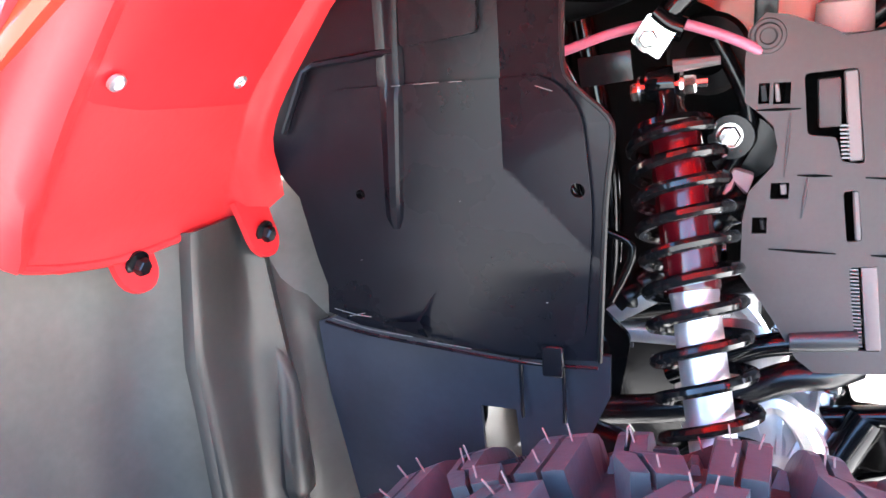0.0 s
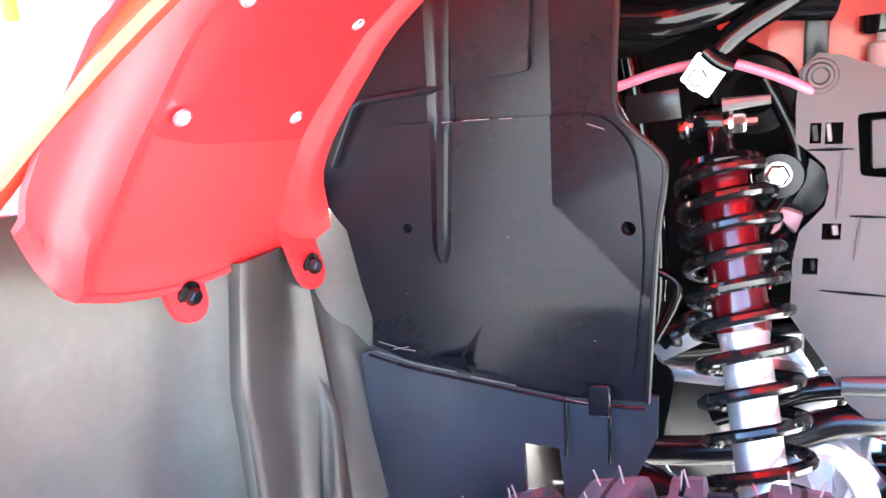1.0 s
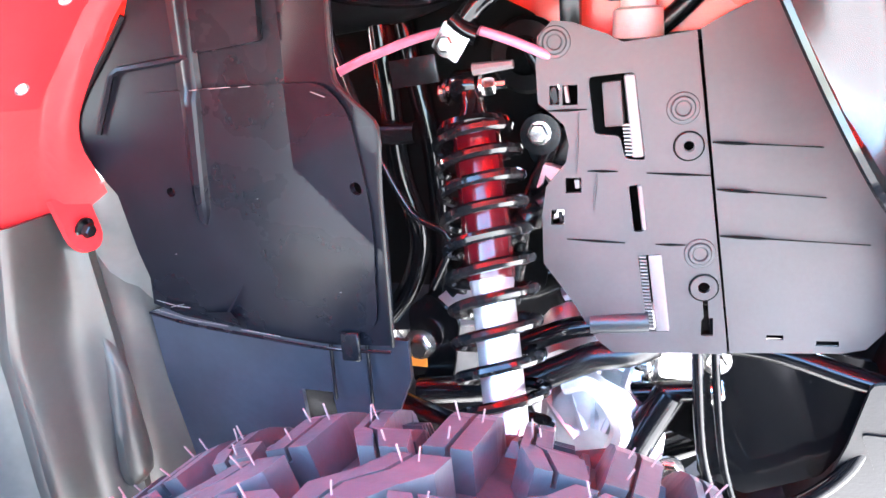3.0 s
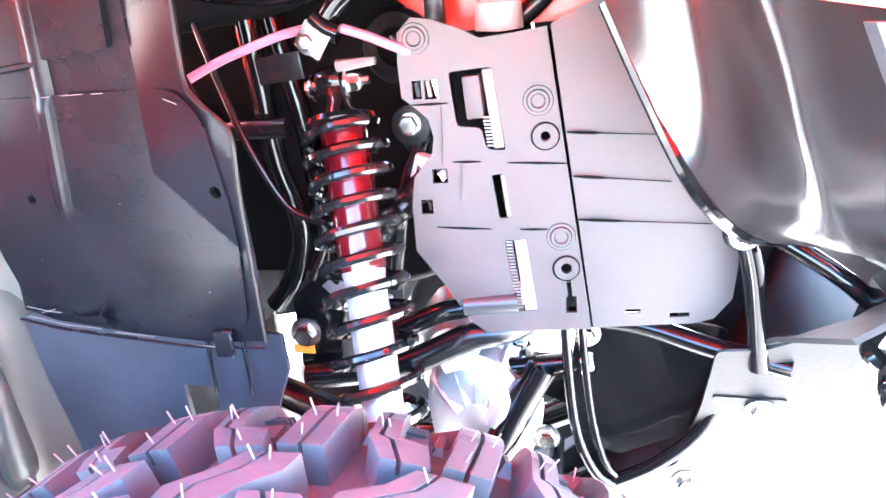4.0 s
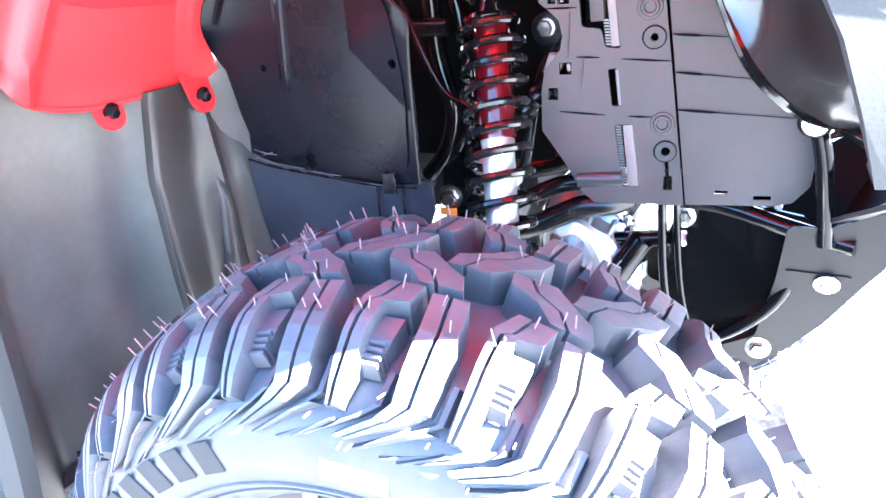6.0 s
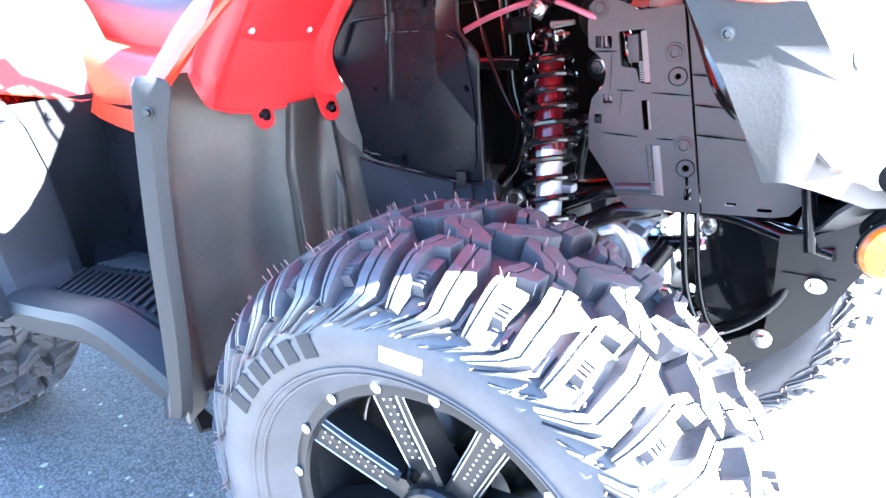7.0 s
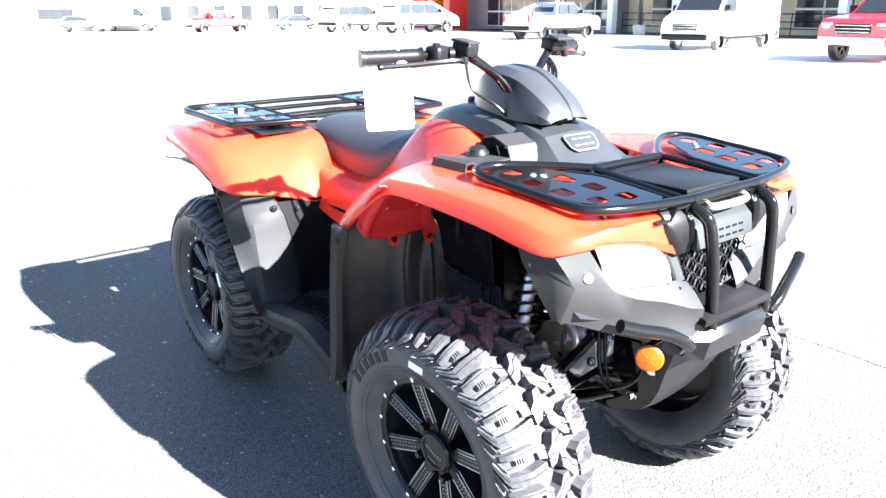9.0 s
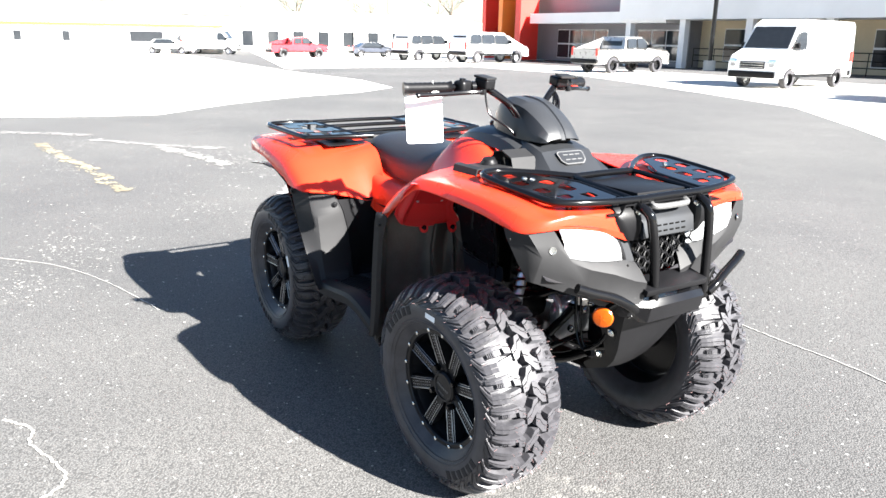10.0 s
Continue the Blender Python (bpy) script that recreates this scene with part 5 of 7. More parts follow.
def front_end():
    """Grille, cowl, badge bar, deck, skid plate and the tubular guard."""
    # honeycomb grille: bars round hexagonal gaps
    bm = bmesh.new()
    a = 0.0165
    for row in range(-4, 5):
        for col in range(-7, 8):
            cy, cz = col * a * 1.5, row * a * 0.866 * 2 + (a * 0.866 if col % 2 else 0) + 0.71
            if abs(cy) > 0.152 or not 0.655 < cz < 0.765:
                continue
            for k in range(3):
                p0, p1 = (Vector((0.944, cy + a * math.cos(radians(60 * (k + q))), cz + 0.8 * a * math.sin(radians(60 * (k + q))))) for q in (0, 1))
                p0.x += 0.14 * (0.71 - p0.z)
                p1.x += 0.14 * (0.71 - p1.z)
                add_tube(bm, [p0, p1], 0.0028, 5)
                add_tube(bm, [p0 - Vector((0.008, 0, 0)), p1 - Vector((0.008, 0, 0))], 0.0026, 5)
    g = part("grille", bm, BLACK, atv, "black honeycomb grille")
    # near-black sheet stands in for the shade behind the grille
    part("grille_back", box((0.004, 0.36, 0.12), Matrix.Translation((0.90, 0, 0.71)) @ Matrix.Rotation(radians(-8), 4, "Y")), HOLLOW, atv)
    rows = []
    for x, z, hw in ((0.88, 0.866, 0.19), (0.935, 0.858, 0.19), (0.955, 0.842, 0.19), (0.966, 0.818, 0.183), (0.967, 0.79, 0.165), (0.960, 0.762, 0.142)):
        rows.append([(x - 0.02, -hw - 0.006, z - 0.012), (x - 0.004, -hw, z), (x, -hw + 0.012, z + 0.002), (x, -0.112, z + 0.002), (x - 0.02 * (z < 0.85), -0.104, z - 0.002),
                     (x - 0.02 * (z < 0.85), 0.104, z - 0.002), (x, 0.112, z + 0.002), (x, hw - 0.012, z + 0.002), (x - 0.004, hw, z), (x - 0.02, hw + 0.006, z - 0.012)])
    part("front_cowl", loft(rows, 0.004), BLACK, atv, "black plastic front cowl")
    bar = part("badge_bar", loft([[(x, y, z) for x, z in ((0.938, 0.832), (0.955, 0.817), (0.966, 0.806), (0.972, 0.768), (0.966, 0.764), (0.945, 0.772))] for y in (-0.105, -0.10, 0.10, 0.105)], 0, True, True), POD, atv, "charcoal badge bar with sloping top")
    for k in range(5):
        m = Matrix.Translation((0.9695, -0.042 + 0.026 * k, 0.787)) @ Matrix.Rotation(radians(-9), 4, "Y")
        for dz in (-0.0075, 0.0075):
            part("badge_mark", box((0.0025, 0.016, 0.0042), m @ Matrix.Translation((0, 0, dz)), 0.0005, 1), HOLLOW, bar, "dark raised bar of the badge" if k == 0 else "")
    part("nose_handle", tube([(0.955, -0.07, 0.853), (0.972, -0.06, 0.846), (0.972, 0.06, 0.846), (0.955, 0.07, 0.853)], 0.008, 8), BADGE, atv)
    part("grille_sill", box((0.075, 0.25, 0.018), Matrix.Translation((0.982, 0, 0.643)) @ Matrix.Rotation(radians(12), 4, "Y"), 0.005), BLACK, atv, "charcoal plastic sill under the grille")
    part("front_deck", loft([[(x, y, 0.864 - 0.02 * (abs(y) > 0.17) - 0.10 * max(0, x - 0.9)) for y in (-0.22, -0.18, -0.165, -0.08, 0, 0.08, 0.165, 0.18, 0.22)] for x in (0.56, 0.60, 0.70, 0.80, 0.90, 0.96)], 0.004), BLACK, atv, "black plastic front deck")
    part("deck_lid", box((0.19, 0.2, 0.016), Matrix.Translation((0.84, 0.0, 0.870)), 0.006), BLACK, atv, "black service lid")
    # guard
    gd = empty("front_guard", atv)
    gd["label"] = "gloss black tubular front guard"
    for s in (-1, 1):
        ys = (-0.117, -0.117, -0.110, -0.104, -0.092, -0.084, -0.080) if s < 0 else (0.125, 0.127, 0.130, 0.131, 0.131, 0.132, 0.132)
        part("guard_tube", tube([(x, y, z) for (x, z), y in zip(((0.942, 0.849), (0.968, 0.848), (0.990, 0.832), (0.997, 0.80), (1.0, 0.74), (1.002, 0.66), (1.003, 0.60)), ys)], 0.0125, 14, 5), GLOSS, gd)
        part("guard_bracket", box((0.03, 0.036, 0.018), Matrix.Translation((0.945, s * 0.119, 0.851)), 0.003), GLOSS, gd)
        part("guard_bolt", bolt((0.958, s * 0.120, 0.838), (1, 0, 0.3), 0.0065, 0.006), CHROME, gd)
        part("guard_wing", tube([(0.973, s * 0.322, 0.672), (0.985, s * 0.28, 0.656), (1.0, s * 0.22, 0.637), (1.008, s * 0.18, 0.615), (1.006, s * 0.15, 0.595)], 0.0125, 14, 5), GLOSS, gd)
    rows = []
    for y in (-0.165, -0.135, -0.11, 0, 0.11, 0.135, 0.165):
        k = 0.02 if abs(y) > 0.12 else 0.0
        rows.append([(0.985 - k, y, 0.612), (1.012 - k, y, 0.614), (1.024 - k, y, 0.598), (1.014 - k, y, 0.555 + k), (0.99 - k, y, 0.548 + k), (0.975 - k, y, 0.575)])
    part("guard_beam", loft(rows, 0, True, True), SATIN, gd, "black pressed steel lower beam")
    # skid plate: two cheeks and a sloping front
    for s in (-1, 1):
        out = rounded([(0.866, 0.552), (0.862, 0.488), (0.850, 0.404), (0.806, 0.374), (0.736, 0.321), (0.748, 0.306), (0.842, 0.350), (0.879, 0.388), (0.909, 0.436), (0.937, 0.496), (0.975, 0.568), (0.998, 0.60), (0.96, 0.59), (0.90, 0.556)], 0.005, 2)
        ch = part("skid_cheek", sheet(out, [], lambda u, v, w, s=s: Vector((u, s * (0.116 - 0.42 * (0.498 - v) + w), v)), 0.004), BLACK, atv, "black plastic skid plate cheek")
        part("cheek_recess", sheet(rounded([(0.868, 0.502), (0.925, 0.502), (0.905, 0.462), (0.886, 0.458)], 0.004, 2), [], lambda u, v, w, s=s: Vector((u, s * (0.119 - 0.42 * (0.498 - v) + w), v)), 0.0025), BLACK, ch)
        part("cheek_bolt", bolt((0.905, s * 0.1205, 0.492), (0.0, s, -0.4), 0.0075, 0.006), CHROME, ch)
    for s in (-1, 1):
        up = [(0.905, 0.150, 0.566), (0.928, 0.235, 0.610), (0.952, 0.245, 0.635), (0.988, 0.165, 0.622)]
        dn = [(0.895, 0.142, 0.558), (0.920, 0.146, 0.566), (0.955, 0.156, 0.588), (0.995, 0.160, 0.60)]
        part("bumper_valance", loft([[Vector((x, s * y, z)) for x, y, z in up], [Vector((x, s * y, z)) for x, y, z in dn]], 0.004), GREY, atv, "charcoal plastic panel under the front corner")
    part("skid_front", loft([[(x + 0.006 * (1 - abs(k)), hw * k, z) for k in (-1, -0.6, 0, 0.6, 1)] for x, z, hw in ((0.998, 0.60, 0.162), (0.975, 0.568, 0.148), (0.937, 0.496, 0.118), (0.909, 0.436, 0.092), (0.879, 0.388, 0.072), (0.842, 0.350, 0.056), (0.748, 0.306, 0.04), (0.5, 0.295, 0.06))], 0.005), BLACK, atv, "black skid plate", sharp=20)


def rack(name, x0, x1, half, z0, z1, bars, label):
    """A tubular rack with punched side plates. z0 at x0, z1 at x1."""
    rk = empty(name, atv)
    rk["label"] = label

    def z(x):
        return z0 + (z1 - z0) * (x - x0) / (x1 - x0)

    def P(x, y, d=0.0):
        return Vector((x, y, z(x) + d))
    L = x1 - x0
    for s in (-1, 1):
        loop = [(x0 + 0.02, 0.55), (x0, 0.70), (x0 + 0.005, 0.93), (x0 + 0.05, 1.0), (x0 + 0.3 * L, 1.0), (x1 - 0.16 * L, 0.985), (x1 - 0.08 * L, 0.92), (x1 - 0.01, 0.55), (x1, 0.35)]
        part("side_tube", tube([P(x, s * half * k) for x, k in loop], 0.0105, 12, 4), GLOSS, rk)
        part("inner_tube", tube([P(x0 + 0.02, s * half * 0.55), P(x0 + 0.1 * L, s * half * 0.48), P(x1 - 0.02, s * half * 0.46)], 0.0075, 8, 4), GLOSS, rk)
        hol = []
        for q in range(3):
            u = x0 + L * (0.22 + 0.27 * q)
            for v in (0.63, 0.84):
                hol.append(rounded([(u, s * half * (v - 0.075)), (u + 0.085 * (L / 0.42), s * half * (v - 0.06)), (u + 0.07 * (L / 0.42), s * half * (v + 0.075)), (u - 0.012, s * half * (v + 0.06))], 0.008, 2))
        out = rounded([(x0 + 0.09 * L, s * half * 0.5), (x1 - 0.05 * L, s * half * 0.5), (x1 - 0.1 * L, s * half * 0.9), (x1 - 0.2 * L, s * half * 0.975), (x0 + 0.12 * L, s * half * 0.985), (x0 + 0.07 * L, s * half * 0.93)], 0.012, 3)
        part("punched_plate", sheet(out, hol, lambda u, v, w: P(u, v, w + 0.001), 0.003), GLOSS, rk, "punched black steel side plate")
        for x in (x0 + 0.2 * L, x1 - 0.2 * L):
            part("rack_post", tube([P(x, s * half * 0.62), P(x, s * half * 0.62, -0.045)], 0.008, 8, 0), GLOSS, rk)
    for x in bars:
        part("cross_bar", tube([P(x, -half * 0.62), P(x, 0, 0.002), P(x, half * 0.62)], 0.0085, 10, 3), GLOSS, rk)
    return rk


def front_rack():
    """Two rounded side loops with punched plates, joined by a front and a rear cross bar."""
    rk = empty("front_rack", atv)
    rk["label"] = "gloss black tubular front rack with punched plates"

    def P(x, y, d=0.0):
        return Vector((x, y, 0.893 - 0.0817 * (x - 0.6) + d))
    loop = [(0.72, 0.115), (0.66, 0.19), (0.61, 0.27), (0.60, 0.33), (0.63, 0.362), (0.70, 0.366), (0.80, 0.361), (0.87, 0.354), (0.902, 0.338), (0.926, 0.285), (0.945, 0.20), (0.955, 0.11)]
    for s in (-1, 1):
        part("side_tube", tube([P(x, s * y) for x, y in loop], 0.0095, 12, 4), GLOSS, rk)
        part("inner_tube", tube([P(0.715, s * 0.12), P(0.80, s * 0.128), P(0.952, s * 0.13)], 0.0075, 8, 3), GLOSS, rk)
        hol = []
        for u, v, w in ((0.665, 0.305, 0.02), (0.735, 0.32, 0.021), (0.81, 0.312, 0.022), (0.875, 0.292, 0.017), (0.75, 0.245, 0.022), (0.815, 0.232, 0.023), (0.885, 0.222, 0.019)):
            hol.append(rounded([(u - w, s * (v - 0.021)), (u + w * 0.9, s * (v - 0.019)), (u + w * 1.1, s * (v + 0.016)), (u - w * 0.8, s * (v + 0.021))], 0.009, 3))
        out = rounded([(0.64, 0.25 * s), (0.72, 0.205 * s), (0.78, 0.165 * s), (0.93, 0.165 * s), (0.935, 0.235 * s), (0.905, 0.30 * s), (0.865, 0.335 * s), (0.80, 0.350 * s), (0.66, 0.354 * s), (0.628, 0.335 * s)], 0.014, 3)
        pl = part("punched_plate", sheet(out, hol, lambda u, v, w: P(u, v, w + 0.001), 0.003), GLOSS, rk, "punched black steel side plate")
        part("plate_rib", tube([P(0.71, s * 0.20, 0.001), P(0.78, s * 0.158, 0.002), P(0.94, s * 0.158, 0.001)], 0.005, 8, 2), GLOSS, rk)
        for x, y in ((0.70, 0.28), (0.715, 0.265)):
            part("plate_bolt", bolt(P(x, s * y, 0.003), (0, 0, 1), 0.006, 0.004), CHROME, pl)
        for x, y in ((0.67, 0.345), (0.90, 0.30), (0.72, 0.13)):
            part("rack_post", tube([P(x, s * y), P(x, s * y, -0.04)], 0.008, 8, 0), GLOSS, rk)
    for x in (0.72, 0.955):
        part("cross_bar", tube([P(x, -0.12), P(x, 0, 0.001), P(x, 0.12)], 0.0095, 12, 3), GLOSS, rk)
    return rk


def mid_body():
    """Tank cover, seat, pod, handlebar, rear bodywork and foot wells."""
    # seat
    rows = []
    for x, zt, zb, hw in ((-0.52, 0.835, 0.80, 0.10), (-0.50, 0.858, 0.785, 0.135), (-0.42, 0.872, 0.762, 0.158), (-0.30, 0.874, 0.735, 0.165), (-0.2, 0.872, 0.715, 0.165), (-0.1, 0.872, 0.712, 0.158),
                          (-0.02, 0.878, 0.745, 0.145), (0.05, 0.892, 0.81, 0.125), (0.085, 0.905, 0.865, 0.10)):
        rows.append([(x, hw * math.sin(t) * (1.0 if abs(t) < 1.7 else 0.98), zb + (zt - zb) * max(0.0, math.cos(t)) ** 0.55 if abs(t) < 1.55 else zb) for t in [radians(-92 + 184 * k / 20) for k in range(21)]])
    part("seat", loft([list(r) for r in zip(*[spline(c, 4) for c in zip(*rows)])], 0, False, True), VINYL, atv, "black vinyl seat", sharp=60)
    for s in (-1, 1):
        # red side cover below the seat and beside the tank
        a = [(-0.42, 0.205, 0.775), (-0.32, 0.215, 0.745), (-0.2, 0.215, 0.722), (-0.08, 0.205, 0.718), (0.02, 0.185, 0.765), (0.10, 0.16, 0.86), (0.18, 0.145, 0.925), (0.30, 0.14, 0.925), (0.38, 0.15, 0.90)]
        b = [(-0.42, 0.225, 0.76), (-0.32, 0.235, 0.715), (-0.2, 0.24, 0.68), (-0.08, 0.24, 0.665), (0.02, 0.235, 0.69), (0.10, 0.225, 0.76), (0.2, 0.215, 0.83), (0.32, 0.225, 0.855), (0.42, 0.24, 0.86)]
        c = [(-0.40, 0.26, 0.70), (-0.30, 0.26, 0.66), (-0.2, 0.26, 0.62), (-0.08, 0.26, 0.60), (0.02, 0.26, 0.60), (0.10, 0.27, 0.63), (0.19, 0.31, 0.70), (0.28, 0.31, 0.79), (0.36, 0.29, 0.855)]
        tuck = [(x, y - 0.07, z + (0.012 if x < 0.05 else -0.03)) for x, y, z in a]
        rows = [[Vector((x, s * y, z)) for x, y, z in q] for q in (tuck, a, b, c)]
        part("side_cover", loft([list(r) for r in zip(*[spline(q, 4) for q in zip(*[spline(r, 3) for r in rows])])], 0.004), RED, atv, "glossy red side cover")
        # rear fender: a deck that turns down ahead of the wheel into a broad face
        cols = [[(-0.95, 0.46, 0.755), (-0.80, 0.49, 0.768), (-0.66, 0.505, 0.762), (-0.535, 0.51, 0.737), (-0.448, 0.512, 0.719), (-0.42, 0.514, 0.71), (-0.40, 0.515, 0.702)],
                [(-0.956, 0.462, 0.77), (-0.80, 0.493, 0.782), (-0.66, 0.507, 0.778), (-0.535, 0.512, 0.757), (-0.444, 0.513, 0.737), (-0.395, 0.514, 0.715), (-0.36, 0.516, 0.70)],
                [(-0.956, 0.458, 0.795), (-0.80, 0.482, 0.806), (-0.66, 0.494, 0.805), (-0.535, 0.497, 0.792), (-0.44, 0.497, 0.772), (-0.36, 0.50, 0.735), (-0.29, 0.508, 0.697)],
                [(-0.956, 0.44, 0.812), (-0.80, 0.455, 0.822), (-0.66, 0.463, 0.822), (-0.535, 0.465, 0.814), (-0.44, 0.463, 0.793), (-0.345, 0.468, 0.748), (-0.262, 0.486, 0.696)],
                [(-0.956, 0.40, 0.818), (-0.80, 0.40, 0.83), (-0.66, 0.40, 0.831), (-0.54, 0.40, 0.827), (-0.44, 0.40, 0.808), (-0.335, 0.405, 0.758), (-0.25, 0.43, 0.69)],
                [(-0.956, 0.33, 0.822), (-0.80, 0.32, 0.838), (-0.66, 0.31, 0.84), (-0.54, 0.31, 0.838), (-0.44, 0.31, 0.82), (-0.33, 0.32, 0.765), (-0.235, 0.34, 0.67)],
                [(-0.95, 0.27, 0.82), (-0.80, 0.25, 0.838), (-0.66, 0.25, 0.84), (-0.54, 0.245, 0.838), (-0.44, 0.245, 0.825), (-0.335, 0.245, 0.787), (-0.225, 0.243, 0.65)],
                [(-0.95, 0.2, 0.82), (-0.80, 0.19, 0.84), (-0.66, 0.18, 0.843), (-0.54, 0.17, 0.843), (-0.44, 0.165, 0.838), (-0.335, 0.17, 0.81), (-0.235, 0.20, 0.73)]]
        cols = [spline([Vector((x, s * y, z)) for x, y, z in c], 5) for c in cols]
        part("rear_fender", loft([list(r) for r in zip(*[spline(c, 3) for c in zip(*cols)])], 0.004), RED, atv, "glossy red rear fender", sharp=50)
        part("tail_reflector", box((0.012, 0.06, 0.03), Matrix.Translation((-0.942, s * 0.425, 0.775)), 0.004), RED, atv, "red tail reflector")
        # charcoal guard ahead of the rear wheel: outer strip and the face towards the foot well
        zz = (0.703, 0.644, 0.59, 0.501, 0.416, 0.361)
        o = list(zip((-0.389, -0.36, -0.329, -0.273, -0.206, -0.15), (0.512,) * 6, zz))
        i1 = list(zip((-0.295, -0.262, -0.25, -0.234, -0.205, -0.16), (0.482, 0.481, 0.48, 0.48, 0.482, 0.49), (0.695, 0.61, 0.545, 0.465, 0.40, 0.36)))
        i2 = [(x + 0.012, y - 0.016, z) for x, y, z in i1]
        i3 = list(zip((-0.25, -0.238, -0.232, -0.22, -0.2, -0.17), (0.40, 0.385, 0.37, 0.365, 0.37, 0.38), (0.694, 0.63, 0.56, 0.48, 0.41, 0.36)))
        i4 = list(zip((-0.248, -0.24, -0.236, -0.225, -0.205, -0.18), (0.385, 0.368, 0.352, 0.347, 0.352, 0.36), (0.66, 0.62, 0.55, 0.47, 0.40, 0.35)))
        back = [(x - 0.03, y - 0.035, z) for x, y, z in o]
        rows = [[Vector((x, s * y, z)) for x, y, z in q] for q in (back, o, i1, i2, i3, i4)]
        g = part("rear_mudguard", loft([spline(r, 4) for r in rows], 0.005), GREY, atv, "charcoal plastic rear mudguard", sharp=25)
        part("foot_well_rear", loft([[Vector((x, s * y, z)) for x, y, z in i4], [Vector((-0.236, s * 0.30, z)) for x, y, z in i4], [Vector((-0.225, s * 0.215, z)) for x, y, z in i4]], 0.004), BLACK, atv, "black plastic foot well back")
        part("guard_bolt", bolt((-0.367, s * 0.515, 0.683), (0.2, s, 0.1), 0.007, 0.004), SATIN, g)
        for x, y, z in ((-0.24, 0.40, 0.645), (-0.233, 0.33, 0.635)):
            part("guard_clip", bolt((x, s * y, z), (1, s * 0.2, 0), 0.007, 0.004), BLACK, g)
        # foot board, arched along its length
        prof = ((-0.2, 0.386), (-0.148, 0.388), (-0.04, 0.40), (0.04, 0.41), (0.107, 0.403), (0.186, 0.379), (0.275, 0.345))
        prof = [(v.x, v.z) for v in spline([(x, 0, z) for x, z in prof], 4)]
        fw = part("foot_board", loft([[(x, s * y, z - 0.012 * (y < 0.44)) for y in (0.22, 0.32, 0.43, 0.445, 0.472)] + [(x, s * 0.49, z - 0.007), (x, s * 0.497, z - 0.02), (x, s * 0.492, z - 0.05), (x, s * 0.46, z - 0.06)] for x, z in prof], 0.005), GREY, atv, "charcoal plastic foot board with ribbed tread", sharp=25)
        for k in range(22):
            x = -0.17 + 0.02 * k
            z = float(np.interp(x, [q[0] for q in prof], [q[1] for q in prof])) - 0.009
            for y0, sk in ((0.29, 1), (0.385, -1)):
                part("tread_rib", box((0.007, 0.085, 0.007), Matrix.Translation((x, s * y0, z)) @ Matrix.Rotation(radians(s * sk * 28), 4, "Z"), 0.0015, 1), GREY, fw)
        part("foot_well_side", loft([[(x, s * y, z) for x in (-0.24, -0.16, -0.05, 0.06, 0.16, 0.27)] for y, z in ((0.252, 0.645), (0.248, 0.62), (0.245, 0.58), (0.24, 0.45), (0.25, 0.33))], 0.004), LINER, atv, "black plastic foot well side")
        part("foot_well_front", loft([[(x, s * y, z) for y in (0.22, 0.30, 0.38, 0.44)] for x, z in ((0.235, 0.72), (0.235, 0.6), (0.245, 0.45), (0.262, 0.335))], 0.004), BLACK, atv, "black plastic foot well front")
        # inner wall of the rear wheel arch
        part("rear_arch_wall", loft([[(x, s * y, z) for y in (0.24, 0.34, 0.44, 0.50)] for x, z in ((-0.2, 0.36), (-0.29, 0.48), (-0.38, 0.60), (-0.46, 0.70), (-0.58, 0.735), (-0.72, 0.735), (-0.86, 0.72))], 0.004), LINER, atv)
    # tank cover top, black
    rows = []
    for x, z, hw in ((0.07, 0.90, 0.085), (0.13, 0.935, 0.10), (0.20, 0.958, 0.112), (0.30, 0.965, 0.118), (0.40, 0.955, 0.12), (0.46, 0.935, 0.12)):
        rows.append([(x, -hw - 0.012, z - 0.045), (x, -hw, z - 0.012), (x, -hw * 0.8, z), (x, -hw * 0.35, z + 0.006), (x, 0, z + 0.008), (x, hw * 0.35, z + 0.006), (x, hw * 0.8, z), (x, hw, z - 0.012), (x, hw + 0.012, z - 0.045)])
    part("tank_cover", loft([list(r) for r in zip(*[spline(c, 3) for c in zip(*rows)])], 0.004), POD, atv, "charcoal plastic tank cover", sharp=30)
    part("tank_cap", lathe([(0.03, 0.0), (0.032, 0.012), (0.026, 0.018), (0.0001, 0.019)], aim((0.22, 0, 0.962), (0, 0, 1)), 24), BLACK, atv, "black fuel cap")
    # front centre console under the handlebar
    rows = []
    for x, z, hw in ((0.44, 0.95, 0.10), (0.50, 0.94, 0.115), (0.555, 0.925, 0.12), (0.60, 0.885, 0.125), (0.63, 0.862, 0.13)):
        rows.append([(x, -hw - 0.03, 0.862), (x, -hw, z - 0.02), (x, -hw * 0.85, z), (x, 0, z + 0.006), (x, hw * 0.85, z), (x, hw, z - 0.02), (x, hw + 0.03, 0.862)])
    part("console", loft(rows, 0.004), POD, atv, "charcoal plastic console", sharp=25)
    tilt = Matrix.Translation((0.585, 0.0, 0.908)) @ Matrix.Rotation(radians(42), 4, "Y")
    pl = part("console_badge", sheet(rounded([(-0.024, -0.05), (-0.018, -0.058), (0.012, -0.054), (0.025, -0.038), (0.025, 0.038), (0.012, 0.054), (-0.018, 0.058), (-0.024, 0.05)], 0.004, 2), [], lambda u, v, w: tilt @ Vector((u, v, w)), 0.003), BADGE, atv, "satin grey model plate")
